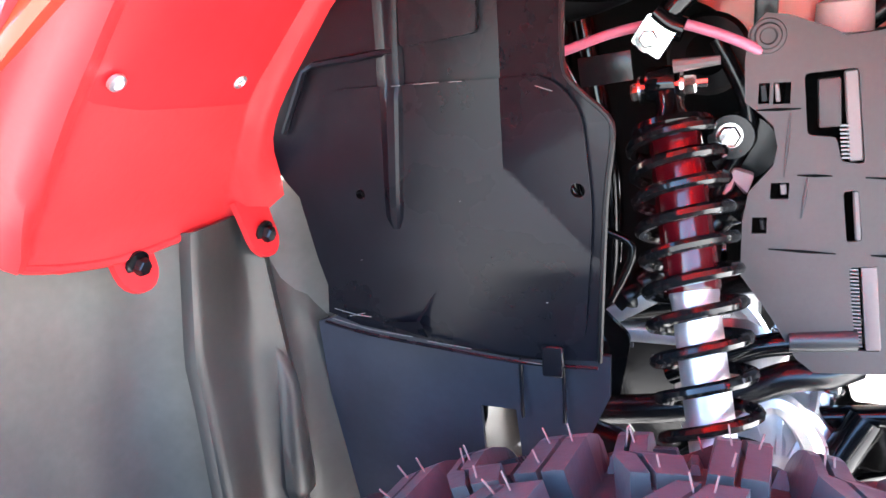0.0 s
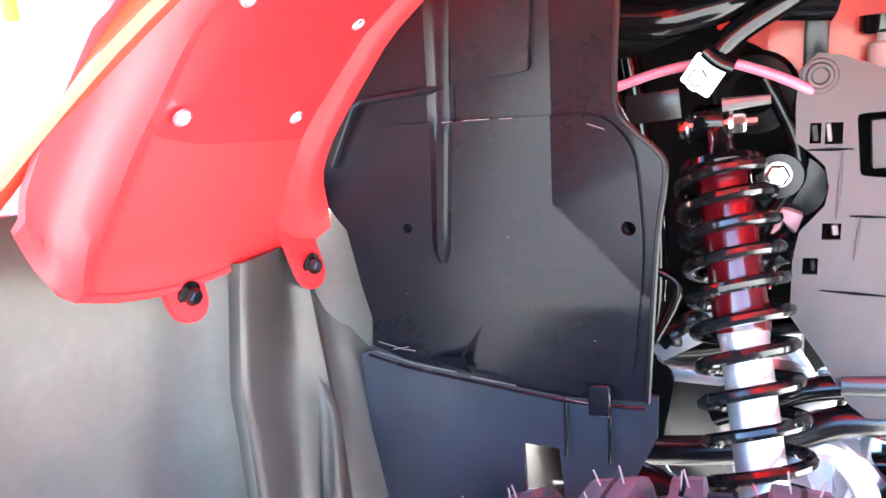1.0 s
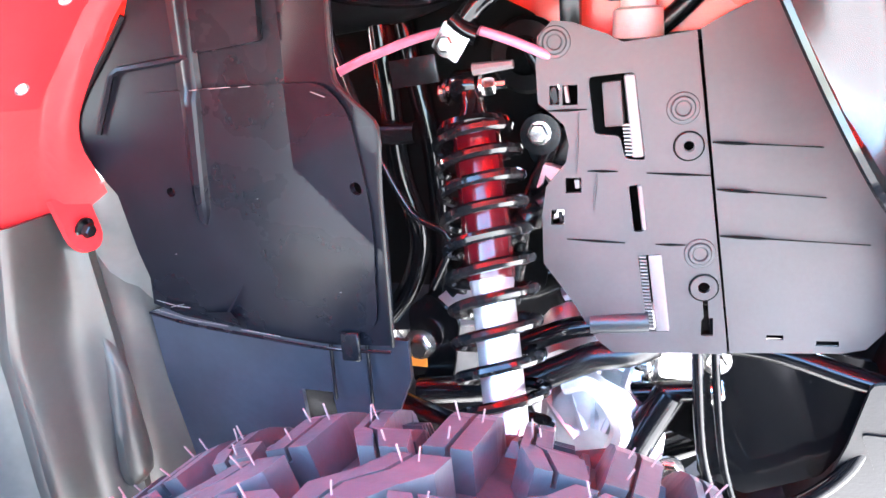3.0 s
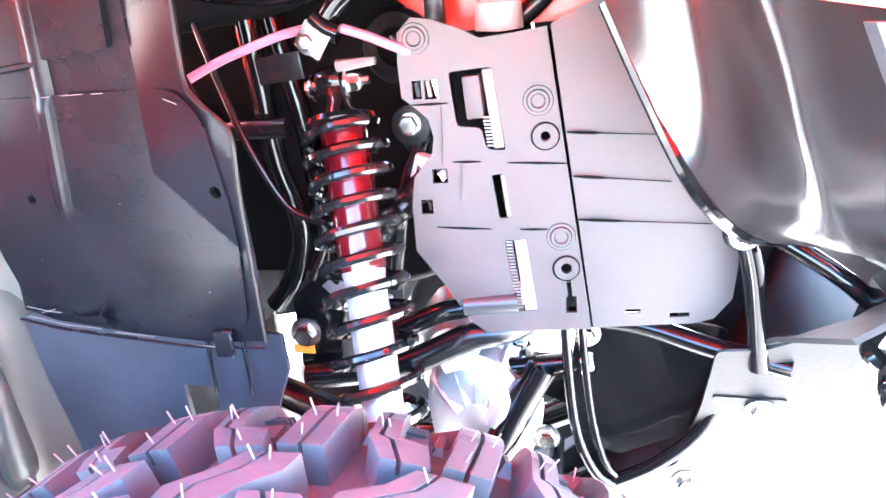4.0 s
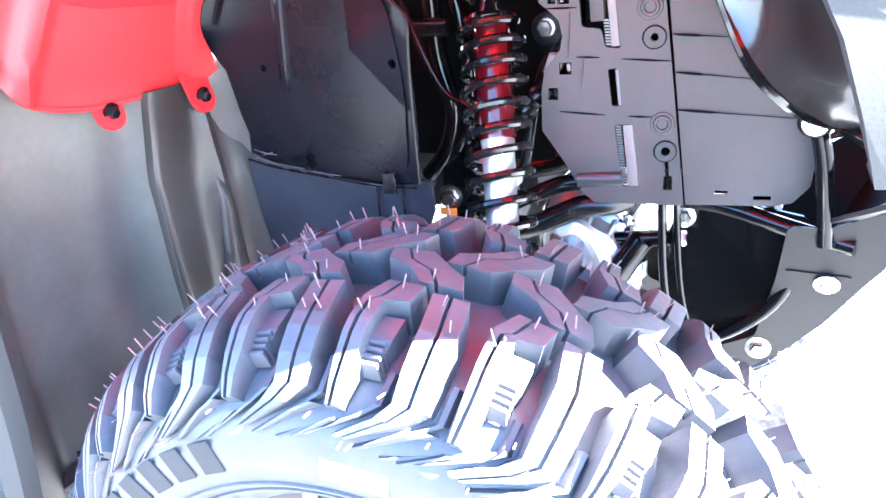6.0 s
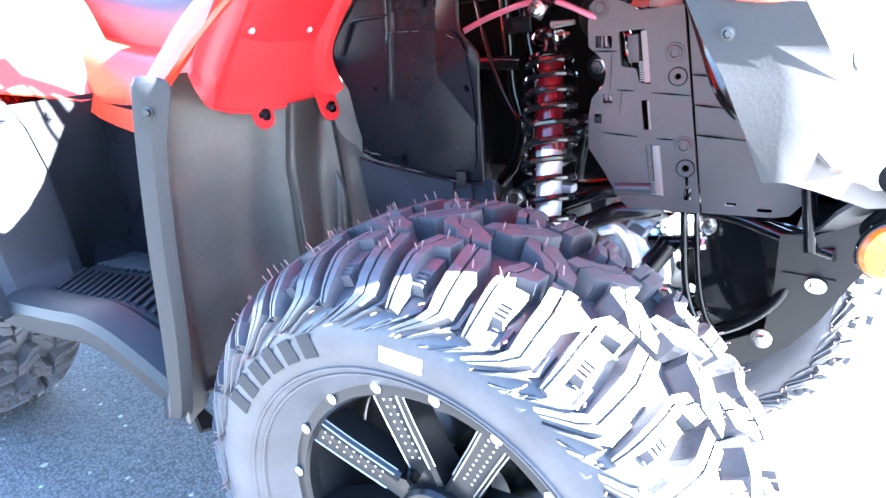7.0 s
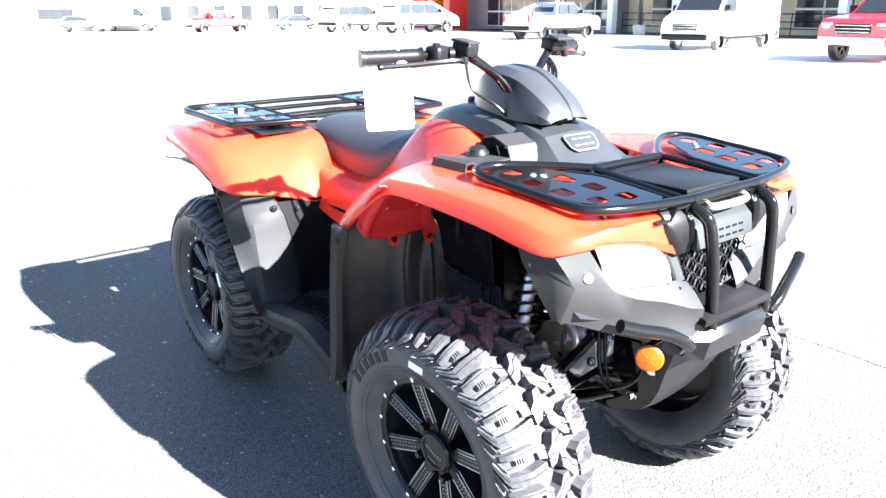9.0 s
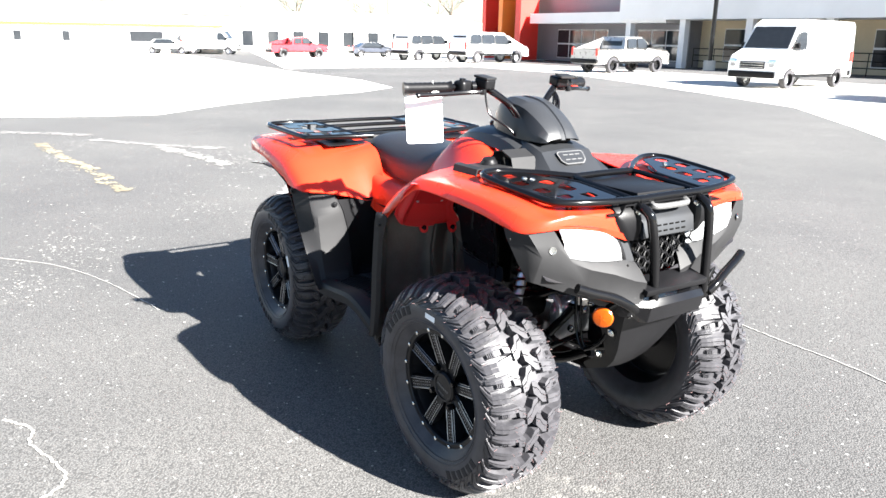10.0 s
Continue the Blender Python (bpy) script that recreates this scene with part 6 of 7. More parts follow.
    part("plate_field", sheet(rounded([(-0.020, -0.047), (-0.015, -0.053), (0.010, -0.049), (0.021, -0.035), (0.021, 0.035), (0.010, 0.049), (-0.015, 0.053), (-0.020, 0.047)], 0.004, 2), [], lambda u, v, w: tilt @ Vector((u, v, w + 0.0032)), 0.0008), POD, pl)
    for q in (-0.026, 0.0, 0.026):
        for du in (-0.009, 0.009):
            part("plate_mark", box((0.004, 0.021, 0.0012), tilt @ Matrix.Translation((du, q, 0.0045)), 0.0003, 1), BADGE, pl)
    part("side_tray", loft([[(x, y, z) for x, y, z in ((x0, -0.335, 0.872), (x0, -0.33, 0.893), (x0 + 0.004, -0.315, 0.897), (x0 + 0.004, -0.30, 0.889), (x0 + 0.004, -0.19, 0.893), (x0, -0.165, 0.90))] for x0 in (0.44, 0.452, 0.49, 0.53, 0.555)], 0.004), GREY, atv, "black plastic side tray")
    part("tray_knob", lathe([(0.026, 0.0), (0.027, 0.006), (0.021, 0.012), (0.019, 0.018), (0.012, 0.021), (0.0001, 0.022)], aim((0.48, -0.235, 0.89), (0.1, -0.15, 1)), 24), BLACK, atv, "black round knob")
    blk = part("tray_box", loft([[(x, y, 0.868) for y in (-0.215, -0.21, -0.12, -0.115)] if q == 0 else [(x, y, z) for y in (-0.205, -0.195, -0.125, -0.12)] for q, x, z in ((0, 0.455, 0), (1, 0.46, 0.925), (1, 0.50, 0.932), (1, 0.545, 0.915), (0, 0.575, 0))], 0.004), GREY, atv, "grey plastic cover beside the console", sharp=25)
    # solid near-black triangle painted for the vent's unlit opening
    part("cover_vent", sheet([(0.0, 0.0), (0.028, 0.0), (0.014, 0.03)], [], lambda u, v, w: Vector((0.505 + u, -0.2115 - w, 0.885 + v)), 0.003), HOLLOW, blk)
    # instrument pod
    rows = []
    for x, zt, zb, hw in ((0.275, 1.035, 0.975, 0.07), (0.31, 1.062, 0.965, 0.085), (0.36, 1.068, 0.955, 0.094), (0.43, 1.055, 0.95, 0.094), (0.49, 1.02, 0.948, 0.088), (0.53, 0.985, 0.948, 0.08), (0.545, 0.958, 0.95, 0.07)):
        rows.append([(x, -hw, zb), (x, -hw * 0.98, zb + (zt - zb) * 0.35), (x, -hw * 0.78, zb + (zt - zb) * 0.86), (x, -hw * 0.5, zt), (x, -hw * 0.16, zt + 0.002), (x, -hw * 0.12, zt - 0.003), (x, hw * 0.12, zt - 0.003), (x, hw * 0.16, zt + 0.002),
                     (x, hw * 0.5, zt), (x, hw * 0.78, zb + (zt - zb) * 0.86), (x, hw * 0.98, zb + (zt - zb) * 0.35), (x, hw, zb)])
    part("instrument_pod", loft([list(r) for r in zip(*[spline(c, 3) for c in zip(*rows)])], 0.004), POD, atv, "charcoal instrument pod", sharp=25)
    part("pod_base", box((0.2, 0.14, 0.02), Matrix.Translation((0.41, 0, 0.952)), 0.006), BLACK, atv)
    # handlebar
    hb = empty("handlebar", atv)
    hb["label"] = "black steel handlebar with rubber grips and levers"
    for s in (-1, 1):
        part("bar", tube([(0.39, s * 0.03, 1.0), (0.37, s * 0.08, 1.045), (0.352, s * 0.15, 1.092), (0.335, s * 0.19, 1.10), (0.27, s * 0.39, 1.095)], 0.011, 10, 5), GLOSS, hb)
        a, b = Vector((0.312, s * 0.262, 1.098)), Vector((0.266, s * 0.40, 1.095))
        w = (b - a).normalized()
        part("grip", add_tube(bmesh.new(), [a + (b - a) * (k / 20) for k in range(21)], 0.016, 12, radii=[0.0165 + (0.0016 if k % 2 else 0) + (0.004 if k in (0, 20) else 0) for k in range(21)]), BLACK, hb, "black ribbed rubber grip")
        turn = Matrix.Rotation(radians(s * -15), 4, "Z")
        sw = part("switch_block", box((0.044, 0.05, 0.042), Matrix.Translation((0.326, s * 0.228, 1.1)) @ turn, 0.014, 3), BLACK, hb)
        for dx, dy, dz in ((0.004, 0.01, 0.022), (-0.008, -0.01, 0.02), (-0.022, 0.004, 0.006)):
            part("switch_button", box((0.012, 0.014, 0.01), Matrix.Translation((0.326, s * 0.228, 1.1)) @ turn @ Matrix.Translation((dx, s * dy, dz)), 0.003, 2), SATIN, sw)
        part("switch_clamp", add_tube(bmesh.new(), [Vector((0.338, s * 0.192, 1.1)), Vector((0.334, s * 0.203, 1.1))], 0.018, 14), SATIN, hb)
        fl = part("master_cylinder", box((0.05, 0.044, 0.03), Matrix.Translation((0.355, s * 0.168, 1.112)) @ turn @ Matrix.Rotation(radians(10), 4, "Y"), 0.007, 3), BLACK, hb, "black fluid box")
        part("reservoir_lid", box((0.053, 0.047, 0.007), Matrix.Translation((0.356, s * 0.168, 1.1295)) @ turn @ Matrix.Rotation(radians(10), 4, "Y"), 0.0025, 2), GREY, fl)
        part("lever_pivot", lathe([(0.0001, -0.008), (0.009, -0.008), (0.01, 0.0), (0.009, 0.008), (0.0001, 0.008)], aim((0.378, s * 0.19, 1.088), (0, 0, 1)), 14), SATIN, hb)
        part("lever", tube([(0.378, s * 0.19, 1.088), (0.375, s * 0.235, 1.088), (0.345, s * 0.31, 1.082), (0.318, s * 0.375, 1.078)], 0.0065, 8, 5), SATIN, hb, "brake lever")
        part("lever_ball", lathe([(0.0001, -0.009), (0.007, -0.006), (0.009, 0), (0.007, 0.006), (0.0001, 0.009)], aim((0.317, s * 0.378, 1.078), (0, 1, 0)), 12), SATIN, hb)
        for q, off in enumerate((0.0, 0.012, 0.022)):
            part("control_cable", tube([(0.35, s * 0.15, 1.085), (0.385 + off, s * 0.11, 1.05), (0.40 + off, s * 0.075, 1.0), (0.385, s * 0.05, 0.955)], 0.0042, 7, 5), SATIN, hb)
    part("control_cable", tube([(0.345, -0.16, 1.09), (0.36, -0.15, 1.02), (0.40, -0.115, 0.985), (0.42, -0.09, 0.955)], 0.0035, 7, 6), SATIN, hb)
    part("steering_stem", tube([(0.40, 0, 1.0), (0.45, 0, 0.9), (0.50, 0, 0.8)], 0.02, 10, 0), SATIN, hb)
    part("left_lever_tip", box((0.012, 0.03, 0.012), Matrix.Translation((0.36, 0.245, 1.09)), 0.004), RED, hb, "small red lever")
    # rear tail and hidden mechanical mass
    part("tail_panel", loft([[(x, y, z) for y in (-0.34, -0.2, 0, 0.2, 0.34)] for x, z in ((-0.42, 0.835), (-0.55, 0.842), (-0.75, 0.842), (-0.88, 0.825), (-0.90, 0.78))], 0.004), BLACK, atv, "black plastic rear deck")
    part("seat_hinge", box((0.06, 0.3, 0.05), Matrix.Translation((-0.52, 0, 0.83)), 0.01), BLACK, atv)
    part("engine", box((0.5, 0.3, 0.34), Matrix.Translation((0.12, 0, 0.48)), 0.04), SATIN, atv, "dark engine block")
    # unseen plate added to stop sunlight leaking under the bike
    part("belly_plate", box((0.92, 0.60, 0.02), Matrix.Translation((0.035, -0.02, 0.285)), 0.006), BLACK, atv, "black plate added below to stop stray light")
    # hidden filler box, widened to keep light from passing below the seat
    part("seat_base", box((0.75, 0.38, 0.14), Matrix.Translation((-0.42, -0.02, 0.635)), 0.02), BLACK, atv)
    part("engine_top", box((0.18, 0.2, 0.25), Matrix.Translation((0.34, 0, 0.60)), 0.03), SATIN, atv)
    part("main_frame", tube([(-0.75, 0.1, 0.62), (-0.3, 0.12, 0.5), (0.2, 0.12, 0.29), (0.6, 0.10, 0.30), (0.78, 0.08, 0.38)], 0.016, 10), GLOSS, atv)
    part("main_frame", tube([(-0.75, -0.1, 0.62), (-0.3, -0.12, 0.5), (0.2, -0.12, 0.29), (0.6, -0.10, 0.30), (0.78, -0.08, 0.38)], 0.016, 10), GLOSS, atv)
    part("rear_axle", tube([(-0.634, -0.36, HUB_Z + 0.01), (-0.634, 0.36, HUB_Z + 0.01)], 0.035, 16, 0), SATIN, atv)
    part("rear_gearbox", box((0.24, 0.2, 0.22), Matrix.Translation((-0.6, 0.05, 0.33)), 0.05, 3), SATIN, atv)
    part("swing_arm", box((0.45, 0.12, 0.06), Matrix.Translation((-0.42, 0, 0.36)), 0.02), SATIN, atv)


MIDDLE = -0.010                    # the middle plane, set a little right of y = 0 to fit the camera's view
INNER = Matrix(((1.0073, 0.0252, -0.0207, 0.0247), (-0.0250, 1.0074, 0.0116, -0.0096), (0.0209, -0.0111, 1.0075, -0.0246), (0, 0, 0, 1)))
OUTER, FRONT = Matrix.Translation((0, -0.002, -0.004)), Matrix.Translation((-0.004, 0, -0.008))
FENDER = Matrix.Translation((0, -0.004, 0.004))
FLIP = Matrix.Diagonal((1, -1, 1, 1))
# the left front corner is turned in a little to fit the camera's view
LEFT = Matrix.Translation((0.40, 0.46, 0)) @ Matrix.Rotation(radians(-4.8), 4, "Z") @ Matrix.Translation((-0.40, -0.46, 0))


def settle(before, m, side=-1):
    """Set the parts built since into place; the left half mirrors the right about the middle plane."""
    if side == 1:
        m = LEFT @ Matrix.Translation((0, 2 * MIDDLE, 0)) @ FLIP @ m @ FLIP
    for ob in set(atv.children) - before:
        ob.matrix_basis = m @ ob.matrix_basis


for side in (-1, 1):
    for build, m in ((front_fender, FENDER), (inner_red, INNER), (liner_panel, INNER), (rear_liner, INNER), (cover_plate, INNER), (shock, INNER), (suspension, INNER), (lamp_housing, INNER), (fascia, Matrix())):
        before = set(atv.children)
        build(side)
        settle(before, m, side)


def draw_out(before):
    """Move over the left half of parts that cross the middle, to fit the camera's view; the right half stays."""
    for ob in [o for o in bpy.data.objects if o not in before and o.type == "MESH"]:
        for v in ob.data.vertices:
            v.co.y += 2 * MIDDLE * min(1.0, max(0.0, (v.co.y + 0.08) / 0.16))


before, built = set(bpy.data.objects), set(atv.children)
front_end()
settle(built, FRONT)
built = set(atv.children)
mid_body()
front_rack()
rack("rear_rack", -0.885, -0.42, 0.42, 0.872, 0.862, (-0.87, -0.71, -0.55), "gloss black tubular rear rack with punched plates")
draw_out(before)
settle(built, OUTER)
turned = Matrix.Translation((0.37, 0.02, 0)) @ Matrix.Rotation(radians(10), 4, "Z") @ Matrix.Translation((-0.37, -0.02, 0))
for ob in bpy.data.objects:
    if ob.parent and ob.parent.name == "handlebar" and min(v.co.y for v in ob.data.vertices) > 0.0:
        ob.data.transform(turned)

# ---- sale card hung from the handlebar ----
bm = bmesh.new()
m = Matrix.Translation((0.292, -0.345, 1.008)) @ Matrix.Rotation(radians(-28), 4, "Z") @ Matrix.Rotation(radians(3), 4, "X")
outl = rounded([(-0.055, -0.078), (0.055, -0.078), (0.055, 0.066), (0.035, 0.08), (-0.035, 0.08), (-0.055, 0.066)], 0.01, 3)
card = part("hang_tag", sheet(outl, [ring_points(0, 0.07, 0.004, 10)], lambda u, v, w: m @ Vector((w + 0.004 * math.sin(u * 20), u, v)), 0.0008), WHITE)
tagged(card, "white paper sale tag hanging from the handlebar grip", "tag")
for k, (u, v, hw) in enumerate(((0.0, 0.012, 0.028), (0.01, 0.004, 0.022))):
    part("printed_line", box((0.0006, 2 * hw, 0.003), m @ Matrix.Translation((0.0016, u, v)), 0), GREENINK, card)
part("tag_string", tube([m @ Vector((0.001, 0, 0.07)), (0.30, -0.325, 1.085), (0.298, -0.32, 1.113), (0.285, -0.325, 1.09), m @ Vector((0, 0, 0.07))], 0.0012, 5), WHITE, card)

# ---- the car park ----
def ground_material():
    m = bpy.data.materials.new("worn asphalt")
    m.use_nodes = True
    n, l = m.node_tree.nodes, m.node_tree.links
    b = n["Principled BSDF"]
    tc = n.new("ShaderNodeTexCoord")

    def noise_tex(scale, detail=5.0, rough=0.6):
        t = n.new("ShaderNodeTexNoise")
        t.inputs["Scale"].default_value, t.inputs["Detail"].default_value, t.inputs["Roughness"].default_value = scale, detail, rough
        l.new(tc.outputs["Object"], t.inputs["Vector"])
        return t

    def ramp(src, stops):
        r = n.new("ShaderNodeValToRGB")
        while len(r.color_ramp.elements) < len(stops):
            r.color_ramp.elements.new(0.5)
        for e, (p, c) in zip(r.color_ramp.elements, stops):
            e.position, e.color = p, (c, c, c, 1)
        l.new(src, r.inputs["Fac"])
        return r.outputs["Color"]

    def mix(kind, fac, a, c):
        x = n.new("ShaderNodeMix")
        x.data_type, x.blend_type = "RGBA", kind
        for sock, v in ((x.inputs[0], fac), (x.inputs[6], a), (x.inputs[7], c)):
            if hasattr(v, "links"):
                l.new(v, sock)
            else:
                sock.default_value = v
        return x.outputs[2]
    stones = n.new("ShaderNodeTexVoronoi")
    stones.inputs["Scale"].default_value = 170
    l.new(tc.outputs["Object"], stones.inputs["Vector"])
    chip = n.new("ShaderNodeTexVoronoi")
    chip.inputs["Scale"].default_value = 26
    l.new(tc.outputs["Object"], chip.inputs["Vector"])
    base = mix("MIX", ramp(noise_tex(0.35, 6).outputs["Fac"], [(0.35, 0), (0.65, 1)]), (0.077, 0.0755, 0.0745, 1), (0.112, 0.109, 0.105, 1))
    base = mix("MULTIPLY", 0.75, base, ramp(stones.outputs["Distance"], [(0.0, 1.6), (0.4, 0.8), (0.75, 0.25)]))
    wear = mix("MULTIPLY", 1.0, ramp(noise_tex(1.6, 8, 0.7).outputs["Fac"], [(0.58, 0), (0.72, 1)]), ramp(noise_tex(18, 6, 0.75).outputs["Fac"], [(0.5, 0), (0.64, 1)]))
    base = mix("MIX", wear, base, (0.25, 0.24, 0.222, 1))
    base = mix("MIX", mix("MULTIPLY", 1.0, ramp(chip.outputs["Distance"], [(0.06, 1), (0.14, 0)]), ramp(noise_tex(9).outputs["Fac"], [(0.47, 0), (0.56, 1)])), base, (0.42, 0.42, 0.4, 1))
    l.new(base, b.inputs["Base Color"])
    b.inputs["Roughness"].default_value = 0.78
    bp = n.new("ShaderNodeBump")
    bp.inputs["Strength"].default_value, bp.inputs["Distance"].default_value = 0.55, 0.004
    l.new(stones.outputs["Distance"], bp.inputs["Height"])
    l.new(bp.outputs[0], b.inputs["Normal"])
    return m


ASPHALT = ground_material()
PALE = material("pale matt concrete", (0.50, 0.48, 0.44), 0.85, grain=0.12, size=40, bump=0.1, stain=0.14, stain_size=0.5)
BUFF = material("buff painted block wall", (0.55, 0.47, 0.33), 0.8, grain=0.05, size=6, bump=0.05, stain=0.06, stain_size=0.4)
CREAM = material("cream painted wall", (0.72, 0.70, 0.66), 0.8, grain=0.04, size=6, bump=0.03, stain=0.06, stain_size=0.3)
SLATE = material("grey metal cladding", (0.20, 0.20, 0.22), 0.6, grain=0.05, size=8, bump=0.03, stain=0.06, stain_size=0.4)
PORTAL = material("bright red painted panel", (0.62, 0.03, 0.02), 0.45, grain=0.04, bump=0.0, stain=0.05, stain_size=0.6)
PORTAL2 = material("orange painted panel", (0.75, 0.2, 0.03), 0.45, grain=0.04, bump=0.0, stain=0.05, stain_size=0.6)
PANE = material("dark window glass", (0.02, 0.023, 0.027), 0.06, grain=0.05, bump=0.0, spec=0.45)
ROOF = material("light roof edge metal", (0.72, 0.72, 0.72), 0.5, grain=0.04, bump=0.0, stain=0.05, stain_size=0.5)
YELLOW = material("faded yellow road paint", (0.205, 0.175, 0.118), 0.8, grain=0.5, size=20, bump=0.1, stain=0.4, stain_size=3)
FADED = material("faded white road paint", (0.185, 0.18, 0.172), 0.8, grain=0.5, size=20, bump=0.1, stain=0.4, stain_size=3)
SEAL = material("pale crack filler", (0.32, 0.31, 0.29), 0.85, grain=0.3, size=60, bump=0.1)
BARK = material("bare grey-brown bark", (0.20, 0.165, 0.13), 0.9, grain=0.3, size=20, bump=0.1, stain=0.2)
HILL = material("far leafless wood", (0.30, 0.25, 0.20), 0.95, grain=0.3, size=0.5, bump=0.0, stain=0.3, stain_size=0.05)

DOWN = Vector((-0.78, 0.626)).normalized()      # the lot falls away towards the shops, by a slope chosen to fit the camera's view


def fall(x, y):
    return -0.010 * max(0.0, DOWN.x * x + DOWN.y * y - 3.0)


def on_plan(a, b):
    return DOWN.x * a - DOWN.y * b, DOWN.y * a + DOWN.x * b


bm = bmesh.new()
add_loft(bm, [[(*on_plan(a, b), fall(*on_plan(a, b))) for b in (-900, -60, -6, 6, 60, 900)] for a in (-900, -60, -8, 3, 12, 60, 900)])
tagged(part("ground", bm, ASPHALT), "grey worn asphalt car park with pale chips", "ground", kind="structure")


def flat(name, pts, z, mat, label, cat):
    bm = bmesh.new()
    bm.faces.new([bm.verts.new((x, y, z + fall(x, y))) for x, y in pts])
    r = bmesh.ops.extrude_face_region(bm, geom=bm.faces[:])
    for g in r["geom"]:
        if isinstance(g, bmesh.types.BMVert):
            g.co.z -= 0.02
    return tagged(part(name, bm, mat), label, cat, kind="structure")


flat("pavement_1", [(-10.8, -2.4), (-10.8, -1.0), (-10.5, 0.1), (-10.4, 1.2), (-12.0, 2.8), (-13.4, 4.7), (-14.4, 6.8), (-15.9, 8.5), (-19.7, 9.5), (-24.8, 9.7), (-27.4, 9.9), (-60.0, 14.0), (-60.0, -40.0)], 0.004, PALE, "pale lot surface", "pavement")
flat("pavement_2", [(-29.2, 10.6), (-30.9, 16.7), (-31.4, 21.8), (-23.0, 21.1), (-15.6, 17.7), (-11.0, 15.4), (-7.2, 13.4), (-4.4, 10.6), (-3.0, 9.1), (-0.7, 6.4), (30.0, 40.0), (-20.0, 70.0), (-60.0, 70.0), (-80.0, 40.0), (-80.0, 26.0)], 0.004, PALE, "pale concrete apron along the shops", "pavement")


def ragged(name, pts, width, mat, label, cat, seed, z=0.0035):
    """A cracked or worn strip along a line, uneven in width."""
    rnd = random.Random(seed)
    p = spline([(x, y, z + fall(x, y)) for x, y in pts], 14)
    a, b = [], []
    for i, q in enumerate(p):
        d = (p[min(i + 1, len(p) - 1)] - p[max(i - 1, 0)]).normalized()
        sd = Vector((-d.y, d.x, 0))
        q = q + sd * rnd.uniform(-1, 1) * width * 0.6
        a.append(q + sd * width * rnd.uniform(0.25, 0.8))
        b.append(q - sd * width * rnd.uniform(0.25, 0.8))
    return tagged(part(name, loft([a, b], 0.0015), mat, flat=True), label, cat, kind="structure")


def flaked(name, pts, width, mat, label, cat, seed, z=0.0035):
    """What is left of worn paint: ragged flakes along a line."""
    rnd = random.Random(seed)
    p = spline([(x, y, z + fall(x, y)) for x, y in pts], 14)
    bm = bmesh.new()
    for k in range(260):
        q = rnd.random() * (len(p) - 1.001)
        i = int(q)
        d = (p[i + 1] - p[i]).normalized()
        c = p[i].lerp(p[i + 1], q - i) + Vector((-d.y, d.x, 0)) * rnd.gauss(0, width * 0.8)
        r = rnd.uniform(0.008, 0.045) * (0.5 + 0.5 * math.sin(q * 1.7 + seed) ** 2)
        turn, long = rnd.uniform(0, 6.28), rnd.uniform(1.0, 2.6)
        ring = [c + d * r * long * math.cos(turn + 6.283 * j / 7) * rnd.uniform(0.6, 1.1) + Vector((-d.y, d.x, 0)) * r * math.sin(turn + 6.283 * j / 7) * rnd.uniform(0.5, 1.1) + Vector((0, 0, 0.00001 * k)) for j in range(7)]
        top = bm.faces.new([bm.verts.new(v) for v in ring])
        top.normal_update()
        if top.normal.z < 0:
            top.normal_flip()
    return tagged(part(name, bm, mat, flat=True), label, cat, kind="structure")


ragged("crack", [(-0.41, -1.53), (-0.3, -1.46), (-0.2, -1.47), (-0.05, -1.42), (0.06, -1.40), (0.13, -1.46), (0.2, -1.6)], 0.007, SEAL, "pale filled crack in the asphalt", "crack", 3)
ragged("crack", [(0.1, 1.42), (0.29, 1.355), (0.5, 1.34), (0.86, 1.33), (1.5, 1.22), (2.4, 1.3)], 0.005, SEAL, "pale crack across the asphalt", "crack", 5)
ragged("crack", [(-2.6, -1.55), (-2.2, -1.2), (-1.75, -1.0), (-1.2, -0.86)], 0.004, SEAL, "pale scratch in the asphalt", "crack", 8)
flaked("road_paint", [(-7.4, -0.78), (-6.5, -0.72), (-5.4, -0.58), (-4.1, -0.48)], 0.045, YELLOW, "faded yellow painted line", "paint", 9)
flaked("road_paint", [(-4.6, 1.1), (-3.9, 0.9), (-3.3, 0.55)], 0.04, FADED, "faded white painted dash", "paint", 11)
flaked("road_paint", [(-6.6, 0.35), (-5.8, 0.5), (-5.0, 0.62)], 0.05, FADED, "faded white painted dash", "paint", 12)
flaked("road_paint", [(-7.5, -0.2), (-6.8, 0.3), (-6.2, 0.9)], 0.04, FADED, "faded white painted dash", "paint", 13)
flaked("road_paint", [(-9.0, -1.5), (-8.6, -0.9), (-8.0, -0.2)], 0.06, FADED, "faded white painted dash", "paint", 14)
flaked("road_paint", [(-3.0, 3.6), (-2.6, 3.9), (-1.9, 4.1)], 0.06, FADED, "faded white painted patch", "paint", 15)


